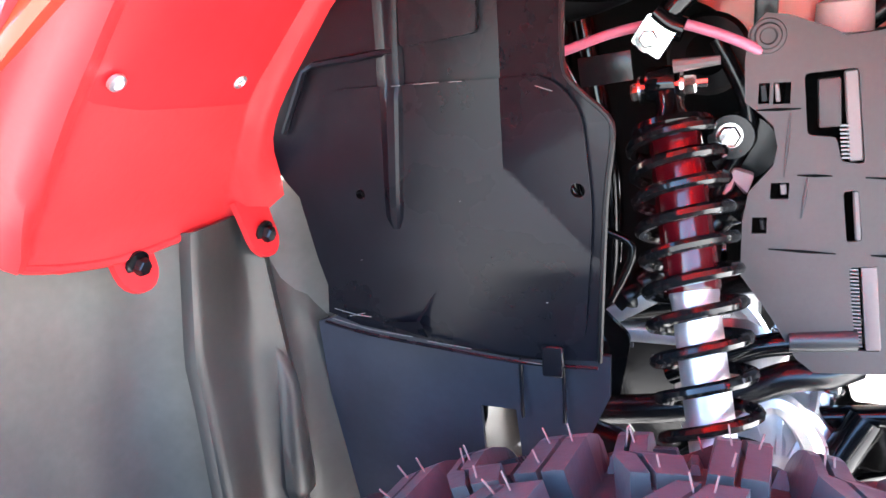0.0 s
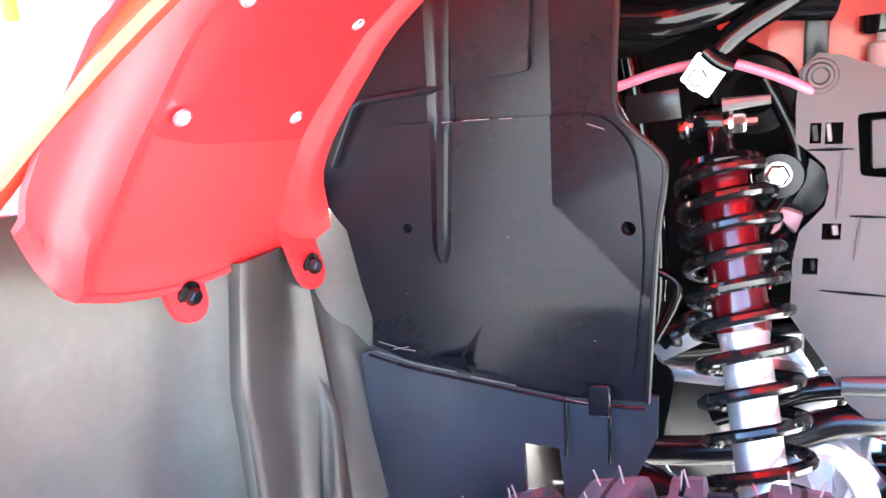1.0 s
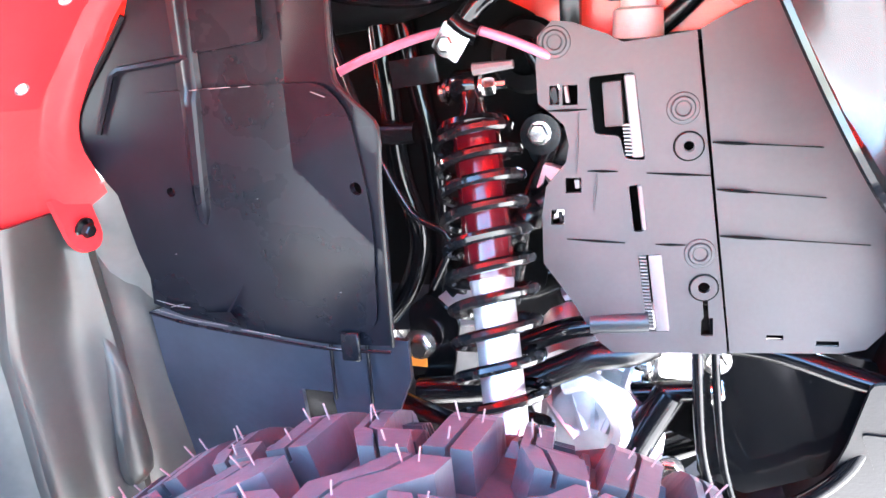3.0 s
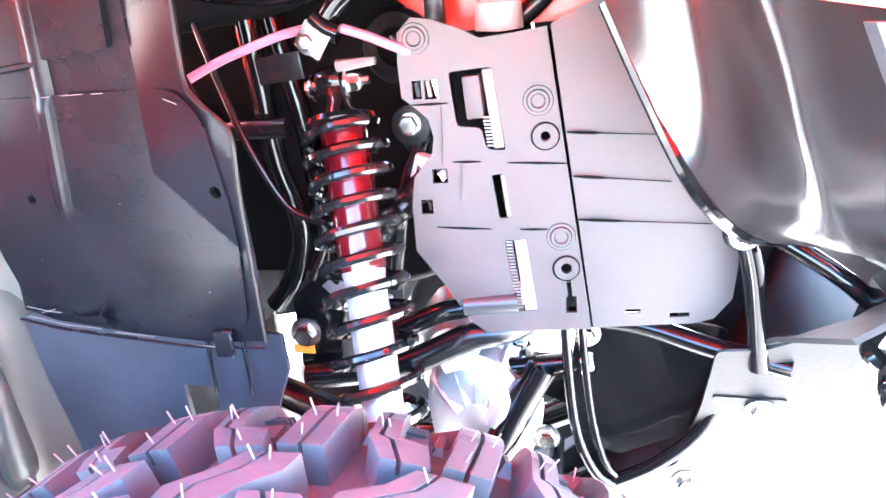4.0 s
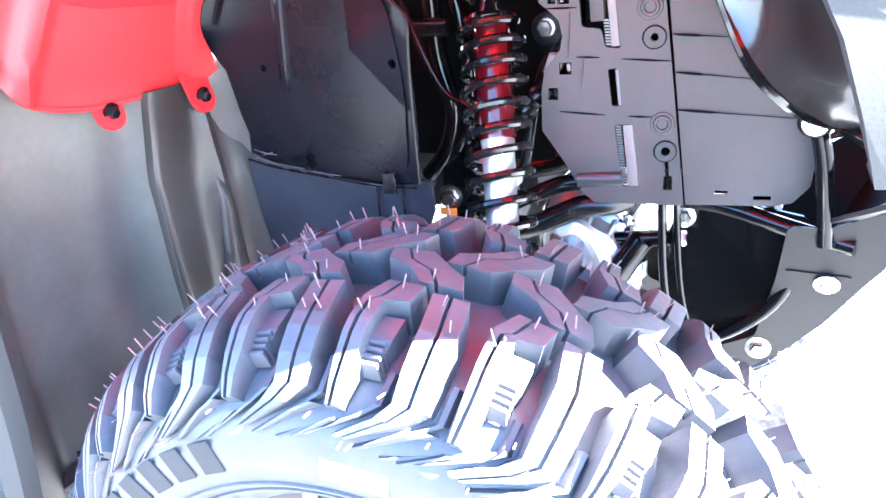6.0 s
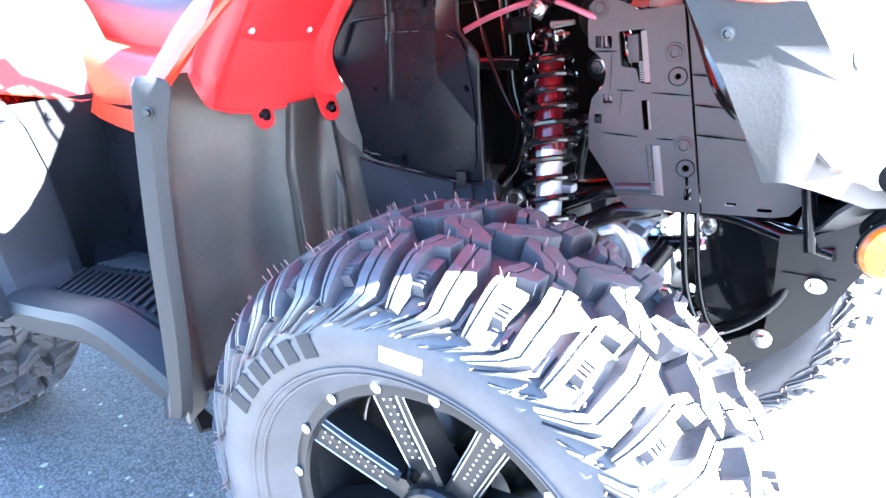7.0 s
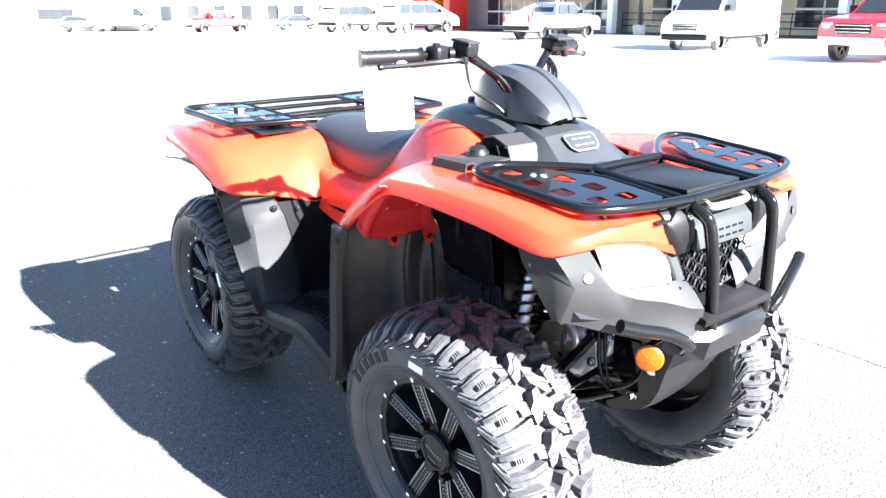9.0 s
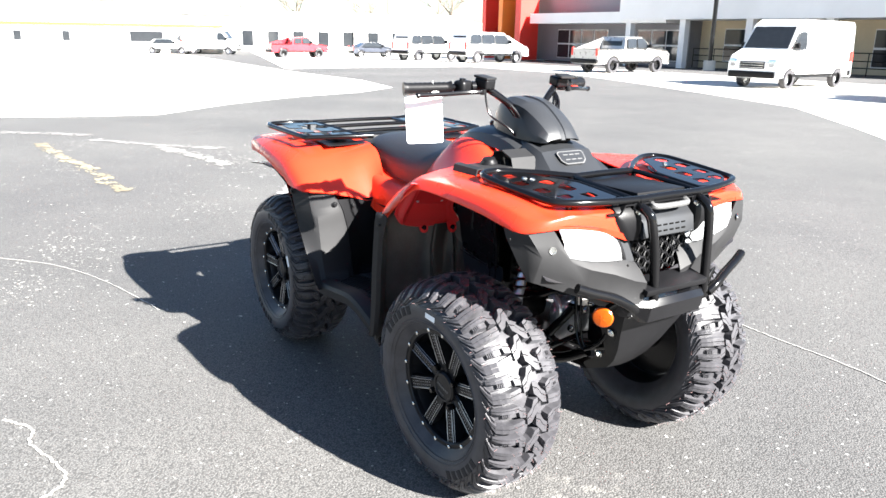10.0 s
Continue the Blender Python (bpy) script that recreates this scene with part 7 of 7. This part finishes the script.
def chips(name, label, spots, seed, mat):
    """Small pale stones and worn flecks lying in the surface: (x, y, spread x, spread y, how many, smallest, largest)."""
    rnd = random.Random(seed)
    bm = bmesh.new()
    for cx, cy, sx, sy, count, lo, hi in spots:
        for _ in range(count):
            x, y, r, n_ = cx + rnd.gauss(0, sx), cy + rnd.gauss(0, sy), lo + (hi - lo) * rnd.random() ** 3, rnd.randint(4, 6)
            a0 = rnd.uniform(0, 6.28)
            top = [bm.verts.new((x + r * rnd.uniform(0.5, 1) * math.cos(a0 + 6.283 * k / n_), y + r * rnd.uniform(0.5, 1) * math.sin(a0 + 6.283 * k / n_), fall(x, y) + 0.0025 + 0.15 * r * rnd.random())) for k in range(n_)]
            bm.faces.new(top)
    return tagged(part(name, bm, mat, flat=True), label, "chips", kind="stuff")


chips("stone_chip", "small pale stone chips scattered over the asphalt", [(-1.5, -1.6, 2.4, 1.2, 1100, 0.0015, 0.006), (1.0, 0.8, 2.0, 1.4, 320, 0.0015, 0.005), (-5.0, -0.5, 3.0, 2.0, 900, 0.003, 0.014), (-0.5, -1.0, 0.6, 0.5, 320, 0.0012, 0.004), (-2.0, 4.5, 2.5, 2.5, 160, 0.003, 0.009)], 21, SEAL)
chips("worn_patch", "ragged pale worn patches in the asphalt", [(-2.45, -1.05, 0.30, 0.16, 520, 0.003, 0.016), (-2.0, -1.35, 0.2, 0.1, 260, 0.003, 0.014), (-5.2, 0.9, 0.5, 0.25, 300, 0.006, 0.03), (-2.6, 3.8, 0.5, 0.2, 160, 0.006, 0.022), (-6.3, -0.75, 0.7, 0.06, 160, 0.006, 0.024), (-3.2, -0.1, 0.4, 0.12, 200, 0.004, 0.018)], 22, FADED)


# ---- parked vehicles ----
def car(name, label, cat, paint, at, heading, kind, scale=1.0):
    """A parked vehicle: profile-built body with windows, wheels, lamps and bumpers. Local x ahead."""
    root = tagged(empty(name), label, cat)
    dims = {"van": (5.5, 2.0, 2.55), "pickup": (5.6, 1.95, 1.9), "suv": (4.8, 1.9, 1.85), "car": (4.6, 1.8, 1.45)}[kind]
    L, W, H = dims
    h = L / 2
    if kind == "van":
        prof = [(-h, 0.45), (-h, 2.35), (-h + 0.15, 2.52), (h - 1.75, 2.55), (h - 1.35, 2.35), (h - 0.75, 1.45), (h - 0.15, 1.2), (h, 0.95), (h, 0.42)]
        glassy = [[(h - 1.95, 1.45), (h - 1.95, 2.1), (h - 1.5, 2.1), (h - 1.0, 1.5), (h - 1.05, 1.42)]]
        wheels, rad = (-h + 1.05, h - 0.95), 0.36
        screen = [(h - 1.29, 2.28), (h - 0.79, 1.5)]
    elif kind == "pickup":
        prof = [(-h, 0.55), (-h, 1.22), (-h + 2.0, 1.24), (-h + 2.15, 1.86), (h - 2.1, 1.9), (h - 1.45, 1.3), (h - 0.2, 1.18), (h, 1.0), (h, 0.5)]
        glassy = [[(-h + 2.28, 1.3), (-h + 2.32, 1.78), (-h + 2.95, 1.8), (-h + 2.95, 1.3)], [(-h + 3.05, 1.3), (-h + 3.05, 1.8), (h - 2.05, 1.8), (h - 1.62, 1.34), (h - 1.62, 1.3)]]
        wheels, rad = (-h + 1.2, h - 0.95), 0.42
        screen = [(h - 2.05, 1.85), (h - 1.5, 1.34)]
    elif kind == "suv":
        prof = [(-h, 0.5), (-h, 1.1), (-h + 0.25, 1.78), (-h + 0.6, 1.85), (h - 1.9, 1.82), (h - 1.25, 1.18), (h - 0.2, 1.02), (h, 0.85), (h, 0.42)]
        glassy = [[(-h + 0.3, 1.15), (-h + 0.45, 1.68), (-h + 1.1, 1.7), (-h + 1.1, 1.15)], [(-h + 1.2, 1.15), (-h + 1.2, 1.7), (-h + 2.1, 1.7), (-h + 2.1, 1.15)], [(-h + 2.2, 1.15), (-h + 2.2, 1.7), (h - 1.9, 1.68), (h - 1.45, 1.2), (h - 1.45, 1.15)]]
        wheels, rad = (-h + 0.95, h - 0.9), 0.38
        screen = [(h - 1.85, 1.76), (h - 1.3, 1.22)]
    else:
        prof = [(-h, 0.4), (-h, 0.9), (-h + 0.6, 0.98), (-h + 1.2, 1.42), (h - 1.9, 1.45), (h - 1.2, 0.98), (h - 0.2, 0.85), (h, 0.7), (h, 0.35)]
        glassy = [[(-h + 0.95, 1.0), (-h + 1.3, 1.35), (h - 1.95, 1.37), (h - 1.45, 1.0)]]
        wheels, rad = (-h + 0.9, h - 0.9), 0.33
        screen = [(h - 1.85, 1.4), (h - 1.28, 1.02)]
    # wheel arches are cut into the lower edge of the profile
    low = []
    for cx in wheels[::-1]:
        low += [(cx + (rad + 0.07) * math.cos(a), rad + (rad + 0.07) * math.sin(a)) for a in (radians(10 + 16 * k) for k in range(11))]
    sill = prof[0][1] * 0.75 + 0.05
    out = prof + [(h - 0.05, sill)] + [(x, max(z, sill)) for x, z in low] + [(-h + 0.05, sill)]
    bm = bmesh.new()
    sec = []
    for y, squeeze in ((-W / 2 + 0.10, 1), (-W / 2 + 0.02, 0.4), (-W / 2, 0.0), (W / 2, 0.0), (W / 2 - 0.02, 0.4), (W / 2 - 0.10, 1)):
        sec.append([bm.verts.new((x * (1 - 0.006 * squeeze), y * (1 - (0.14 if kind != "van" else 0.05) * max(0, z - 1.1) / 0.7), z - 0.02 * squeeze * (z > 0.9))) for x, z in out])
    for a, b in zip(sec, sec[1:]):
        for j in range(len(out)):
            bm.faces.new((a[j], a[(j + 1) % len(out)], b[(j + 1) % len(out)], b[j]))
    bm.faces.new(sec[0][::-1])
    bm.faces.new(sec[-1])
    bmesh.ops.triangulate(bm, faces=[f for f in bm.faces if len(f.verts) > 4])
    part("body", bm, paint, root, sharp=25)

    def yy(z, s, off=0.004):
        return s * (W / 2 * (1 - (0.14 if kind != "van" else 0.05) * max(0, z - 1.1) / 0.7) + off)
    for s in (-1, 1):
        for g in glassy:
            part("side_window", sheet(rounded(g, 0.05, 2), [], lambda u, v, w, s=s: Vector((u, yy(v, s) - s * w, v)), 0.03), PANE, root)
        part("mirror", box((0.12, 0.2, 0.22), Matrix.Translation((screen[1][0] - 0.25, s * (W / 2 + 0.1), screen[1][1] + 0.08)), 0.04), BLACK, root)
        part("head_lamp", box((0.16, 0.3, 0.2 if kind != "van" else 0.32), Matrix.Translation((h - 0.08, s * (W / 2 - 0.2), prof[-2][1] - 0.02)), 0.04), LAMP, root)
        part("tail_lamp", box((0.1, 0.14, 0.4), Matrix.Translation((-h + 0.03, s * (W / 2 - 0.09), prof[1][1] * (0.4 if kind == "van" else 0.7) + 0.25)), 0.02), PORTAL, root)
        part("side_trim", box((L * 0.6, 0.03, 0.1), Matrix.Translation((0, s * (W / 2 + 0.005), sill + 0.12)), 0.01, 1), BLACK, root)
        for cx in wheels:
            wh = empty("wheel", root, (cx, s * (W / 2 - 0.11), rad))
            part("tyre", lathe([(rad * 0.62, -0.11), (rad * 0.93, -0.12), (rad, -0.07), (rad, 0.07), (rad * 0.93, 0.12), (rad * 0.62, 0.11)], Matrix.Rotation(radians(90), 4, "X"), 28), RUBBER, wh)
            bm = bmesh.new()
            add_lathe(bm, [(rad * 0.64, s * 0.10), (rad * 0.58, s * 0.10), (rad * 0.54, s * 0.03), (0.08, s * 0.06), (0.001, s * 0.08)], Matrix.Rotation(radians(90), 4, "X"), 28)
            for k in range(6):
                add_box(bm, (rad * 0.5, 0.04, 0.07), Matrix.Rotation(radians(60 * k), 4, "Y") @ Matrix.Translation((rad * 0.33, -s * 0.09 * -1 * -1, 0)), 0.01, 1)
            part("rim", bm, ALU if kind != "pickup" else SATIN, wh)
    a, b = screen
    hw = W / 2 * (0.86 if kind != "van" else 0.9)
    part("windscreen", loft([[Vector((a[0] + 0.012, y * hw * 0.92, a[1])) for y in (-1, -0.5, 0, 0.5, 1)], [Vector((b[0] + 0.03, y * hw, b[1])) for y in (-1, -0.5, 0, 0.5, 1)]], 0.02), PANE, root)
    part("rear_window", box((0.03, W * 0.7, 0.4), Matrix.Translation((-h + (0.0 if kind == "van" else 0.14 if kind == "suv" else 2.06 if kind == "pickup" else 0.95), 0, H - 0.45)) @ Matrix.Rotation(radians(12 if kind == "suv" else 6), 4, "Y"), 0.02), PANE, root)
    part("front_bumper", box((0.2, W * 0.96, 0.24), Matrix.Translation((h - 0.04, 0, sill + 0.14)), 0.06), BLACK if kind == "van" else CHROME if kind == "pickup" else paint, root)
    part("rear_bumper", box((0.2, W * 0.96, 0.22), Matrix.Translation((-h + 0.02, 0, sill + 0.16)), 0.05), BLACK, root)
    gr = part("grille", box((0.08, W * 0.52, 0.28), Matrix.Translation((h - 0.015, 0, prof[-2][1] - 0.08)), 0.03), BLACK, root)
    for k in range(3):
        part("grille_bar", box((0.03, W * 0.5, 0.03), Matrix.Translation((h + 0.03, 0, prof[-2][1] - 0.17 + 0.09 * k)), 0.01, 1), CHROME, gr)
    if kind == "pickup":
        part("cargo_bed", box((1.75, W * 0.8, 0.02), Matrix.Translation((-h + 1.0, 0, 1.245))), SATIN, root)
    root.matrix_basis = Matrix.Translation(at) @ Matrix.Rotation(radians(heading), 4, "Z") @ Matrix.Diagonal((scale, scale, scale, 1))
    return root


WPAINT = material("white car paint", (0.78, 0.78, 0.78), 0.25, grain=0.02, bump=0.0, stain=0.03, coat=0.5)
SPAINT = material("silver car paint", (0.42, 0.415, 0.41), 0.28, metal=0.5, grain=0.03, bump=0.0, stain=0.03, coat=0.5)
RPAINT = material("dark red car paint", (0.42, 0.02, 0.03), 0.22, grain=0.03, bump=0.0, stain=0.04, coat=0.6)
DPAINT = material("dark car paint", (0.04, 0.045, 0.06), 0.22, grain=0.03, bump=0.0, stain=0.04, coat=0.6)
for name, label, cat, paint, x, y, heading, kind, size in (
        ("van", "white high-roofed delivery van parked on the apron", "van", WPAINT, -12.8, 21.8, -87, "van", 0.83),
        ("pickup_truck", "silver crew-cab pickup truck parked by the shops", "pickup truck", SPAINT, -23.8, 25.2, 92, "pickup", 0.87),
        ("suv", "white sport utility car parked by the shops", "car", WPAINT, -38.5, 28.2, 91, "suv", 1.05),
        ("minivan", "white family van parked beside another car", "car", WPAINT, -43.6, 26.6, 98, "suv", 1.0),
        ("pickup_truck", "dark red pickup truck parked across the lot", "pickup truck", RPAINT, -50.1, 19.6, 86, "pickup", 0.76),
        ("pickup_truck", "dark red pickup truck with a chrome grille facing the lot", "pickup truck", RPAINT, -6.35, 19.7, -96, "pickup", 0.86),
        ("car", "dark low car parked far off", "car", DPAINT, -53.4, 27.4, 80, "car", 0.8),
        ("car", "white low car parked far off", "car", WPAINT, -60.0, 13.0, 60, "car", 0.8),
        ("van", "white van parked far off", "van", WPAINT, -60.5, 16.5, 60, "van", 0.8)):
    car(name, label, cat, paint, (x, y, fall(x, y)), heading, kind, size)


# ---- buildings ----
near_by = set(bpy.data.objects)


def block(name, size, at, mat, turn=0.0, parent=None, label="", bevel=0.0):
    return part(name, box(size, Matrix.Translation(at) @ Matrix.Rotation(radians(turn), 4, "Z"), bevel, 1), mat, parent, label)


def shop_row():
    """The long shop building across the lot, with a red portal, canopy and columns."""
    b = tagged(empty("shop_building"), "long grey and white shop building with a red portal", "building", kind="structure")
    F = Matrix.Translation((-41.2, 31.14, 0)) @ Matrix.Rotation(radians(2.0), 4, "Z")      # local x along the facade, y into it

    def bx(name, x0, x1, y0, y1, z0, z1, mat, parent=b, label=""):
        m = F @ Matrix.Translation(((x0 + x1) / 2, (y0 + y1) / 2, (z0 + z1) / 2))
        return part(name, box((x1 - x0, y1 - y0, z1 - z0), m), mat, parent, label)
    bx("wall", 0.2, 12.5, 2.0, 12, 0, 5.2, SLATE, label="grey clad wall")
    bx("wall", 12.5, 42, 3.0, 12, 0, 4.6, BUFF, label="buff block wall")
    bx("canopy", 0.4, 12.4, 0.0, 2.0, 2.45, 3.1, ROOF, label="white canopy fascia")
    bx("canopy", 9.0, 42, -0.2, 3.0, 2.62, 4.0, ROOF, label="white canopy fascia")
    bx("parapet", 0.0, 12.6, 1.6, 2.4, 4.9, 5.4, ROOF)
    for x in (9.4, 13.4, 17.6, 21.8, 26.0, 30.2, 34.4):
        bx("column", x, x + 0.38, 0.0, 0.38, 0, 2.7, ROOF)
    # portal
    bx("portal_frame", -4.4, -4.0, -0.6, 1.0, 0, 7.4, PORTAL, label="red portal post")
    bx("portal_head", -4.0, -2.3, -0.6, 1.0, 6.5, 7.4, PORTAL, label="red portal head")
    bx("portal_frame", -2.3, -1.85, -0.7, 1.0, 0, 7.4, PORTAL2, label="orange portal post")
    bx("portal_head", -1.85, -0.5, -0.7, 1.0, 6.6, 7.4, PORTAL2, label="orange portal head")
    bx("portal_frame", -0.5, 0.1, -0.6, 1.0, 0, 7.4, PORTAL, label="red portal post")
    bx("portal_glass", -1.85, -0.5, 0.6, 0.7, 0, 6.6, PANE)
    bx("wall", -4.2, 0.2, 2.2, 12, 0, 5.6, SLATE)
    # windows: frame, panes
    for x0, x1, z0, z1, y in ((-3.95, -2.35, 0.3, 6.4, 0.9), (1.2, 6.0, 0.2, 2.1, 1.97), (8.6, 12.0, 0.3, 2.1, 1.97), (14.2, 17.0, 0.4, 2.2, 2.97), (18.4, 21.2, 0.4, 2.2, 2.97), (22.6, 25.4, 0.4, 2.2, 2.97), (27.0, 30.0, 0.4, 2.2, 2.97)):
        w = bx("window", x0, x1, y - 0.05, y + 0.1, z0, z1, ROOF, label="glazed shop window")
        cols = max(2, int((x1 - x0) / 1.1))
        rows_n = 2 if z1 < 3 else 4
        for i in range(cols):
            for j in range(rows_n):
                dx, dz = (x1 - x0) / cols, (z1 - z0) / rows_n
                bx("pane", x0 + i * dx + 0.05, x0 + (i + 1) * dx - 0.05, y - 0.08, y - 0.03, z0 + j * dz + 0.05, z0 + (j + 1) * dz - 0.05, PANE, w)
    return b


shop_row()


def far_building(name, label, at, turn, size, wall, stripe, windows):
    b = tagged(empty(name), label, "building", kind="structure")
    F = Matrix.Translation(at) @ Matrix.Rotation(radians(turn), 4, "Z")
    w, d, h = size
    part("wall", box((w, d, h), F @ Matrix.Translation((0, d / 2, h / 2))), wall, b)
    part("roof", box((w + 0.6, d + 0.6, 0.35), F @ Matrix.Translation((0, d / 2, h + 0.17))), ROOF, b)
    if stripe:
        part("eaves_band", box((w + 0.1, 0.1, 0.18), F @ Matrix.Translation((0, -0.08, h - 0.35))), stripe, b)
    for x, z0, ww, hh in windows:
        wn_ = part("window", box((ww, 0.1, hh), F @ Matrix.Translation((x, -0.03, z0 + hh / 2))), ROOF, b)
        part("pane", box((ww - 0.12, 0.06, hh - 0.12), F @ Matrix.Translation((x, -0.09, z0 + hh / 2))), PANE, wn_)
    return b


far_building("roadside_building", "low white building with an orange eaves band", (-62, -2, 0), 76, (34, 10, 2.35), CREAM, PORTAL2,
             [(-10 + 3.2 * k, 0.75, 0.6, 0.8) for k in range(6)] + [(11.5, 0.75, 2.4, 0.85)])
far_building("roadside_building", "low white shop with dark windows across the road", (-74, 30, 0), 66, (30, 10, 3.6), CREAM, None,
             [(-11 + 2.6 * k, 0.5, 1.2, 1.6) for k in range(9)])
far_building("roadside_building", "pale flat-roofed store far off", (-88, 12, 0), 72, (24, 10, 5.0), CREAM, None, [(-8 + 4 * k, 1.0, 1.6, 1.4) for k in range(5)])

# ---- poles, rail and leafless trees ----
pole = tagged(empty("light_pole"), "dark steel light pole on the apron", "pole")
part("shaft", tube([(-24.4, 30.3, 0), (-24.4, 30.3, 8.5)], 0.11, 12, 0), SATIN, pole)
part("base", lathe([(0.3, 0), (0.3, 0.5), (0.0001, 0.5)], Matrix.Translation((-24.4, 30.3, 0)), 16), PALE, pole)
for x, y, hgt in ((-60, 42, 9), (-68, 34, 9.5), (-78, 8, 9)):
    up = tagged(empty("utility_pole"), "grey wooden utility pole with a cross arm", "pole", group="utility poles")
    part("shaft", tube([(x, y, 0), (x, y, hgt)], 0.14, 8, 0), BARK, up)
    part("cross_arm", box((0.12, 2.2, 0.12), Matrix.Translation((x, y, hgt - 0.6))), BARK, up)
rail = tagged(empty("hand_rail"), "thin dark steel railing along the shops", "railing")
for k in range(16):
    part("post", tube([(-27 + 1.4 * k, 32.0, 0), (-27 + 1.4 * k, 32.0, 1.0)], 0.025, 6, 0), SATIN, rail)
for z in (0.35, 0.65, 1.0):
    part("rail", tube([(-27, 32.0, z), (-6, 32.0, z)], 0.025, 6, 0), SATIN, rail)


def bare_tree(seed, at, height):
    rnd = random.Random(seed)
    t = tagged(empty("tree", at=at), "leafless tree with fine grey-brown twigs", "tree", group="far trees")
    trunk, crown = bmesh.new(), bmesh.new()
    add_tube(trunk, [(0, 0, 0), (rnd.uniform(-.2, .2), rnd.uniform(-.2, .2), height * 0.45), (rnd.uniform(-.4, .4), rnd.uniform(-.4, .4), height * 0.8)], 0.2, 7, radii=[0.24, 0.15, 0.05])

    def grow(p, d, ln, depth):
        q = p + d * ln
        add_tube(crown, [p, q], 0.05, 3, radii=[0.016 * 2 ** depth * 0.6, 0.010 * 2 ** depth * 0.5])
        if depth:
            for _ in range(4 if depth > 1 else 5):
                nd = (d + Vector((rnd.uniform(-0.8, 0.8), rnd.uniform(-0.8, 0.8), rnd.uniform(-0.1, 0.7)))).normalized()
                grow(p + d * ln * rnd.uniform(0.5, 1.0), nd, ln * rnd.uniform(0.5, 0.75), depth - 1)
    for k in range(7):
        a = rnd.uniform(0, 6.28)
        grow(Vector((0, 0, height * rnd.uniform(0.3, 0.75))), Vector((math.cos(a) * 0.7, math.sin(a) * 0.7, 0.7)).normalized(), height * rnd.uniform(0.2, 0.3), 3)
    part("trunk", trunk, BARK, t)
    part("crown", crown, BARK, t)
    return t


trees = [bare_tree(k, (0, 0, -50), 9 + k) for k in range(3)]
spots = random.Random(7)
for k, (x, y) in enumerate([(-98, -12), (-104, -2), (-101, 8), (-108, 18), (-104, 27), (-100, 36), (-96, 45), (-92, 54), (-86, 62), (-82, 50), (-110, 40), (-60, -14), (-100, 4), (-96, 20)]):
    if k < 3:
        trees[k].matrix_basis = pose(x, y, 0, 0, 0, spots.uniform(0, 360))
    else:
        copy_thing(trees[k % 3], pose(x, y, 0, 0, 0, spots.uniform(0, 360)) @ Matrix.Diagonal((1.1, 1.1, spots.uniform(0.8, 1.2), 1)))
rows = []
rnd = random.Random(3)
for k in range(61):
    a = radians(95 + 110 * k / 60)
    hgt = 5 + 3.5 * noise.noise(Vector((k * 0.25, 0, 0))) + rnd.uniform(-0.4, 0.4)
    rows.append([(170 * math.cos(a), 170 * math.sin(a), -1), (174 * math.cos(a), 174 * math.sin(a), max(2, hgt * 0.7)), (182 * math.cos(a), 182 * math.sin(a), max(3, hgt))])
tagged(part("backdrop", loft(rows), HILL), "far leafless woodland along the horizon", "backdrop", kind="structure")

# the far side of the lot is turned and scaled about the camera to fit its view, then let down with the ground
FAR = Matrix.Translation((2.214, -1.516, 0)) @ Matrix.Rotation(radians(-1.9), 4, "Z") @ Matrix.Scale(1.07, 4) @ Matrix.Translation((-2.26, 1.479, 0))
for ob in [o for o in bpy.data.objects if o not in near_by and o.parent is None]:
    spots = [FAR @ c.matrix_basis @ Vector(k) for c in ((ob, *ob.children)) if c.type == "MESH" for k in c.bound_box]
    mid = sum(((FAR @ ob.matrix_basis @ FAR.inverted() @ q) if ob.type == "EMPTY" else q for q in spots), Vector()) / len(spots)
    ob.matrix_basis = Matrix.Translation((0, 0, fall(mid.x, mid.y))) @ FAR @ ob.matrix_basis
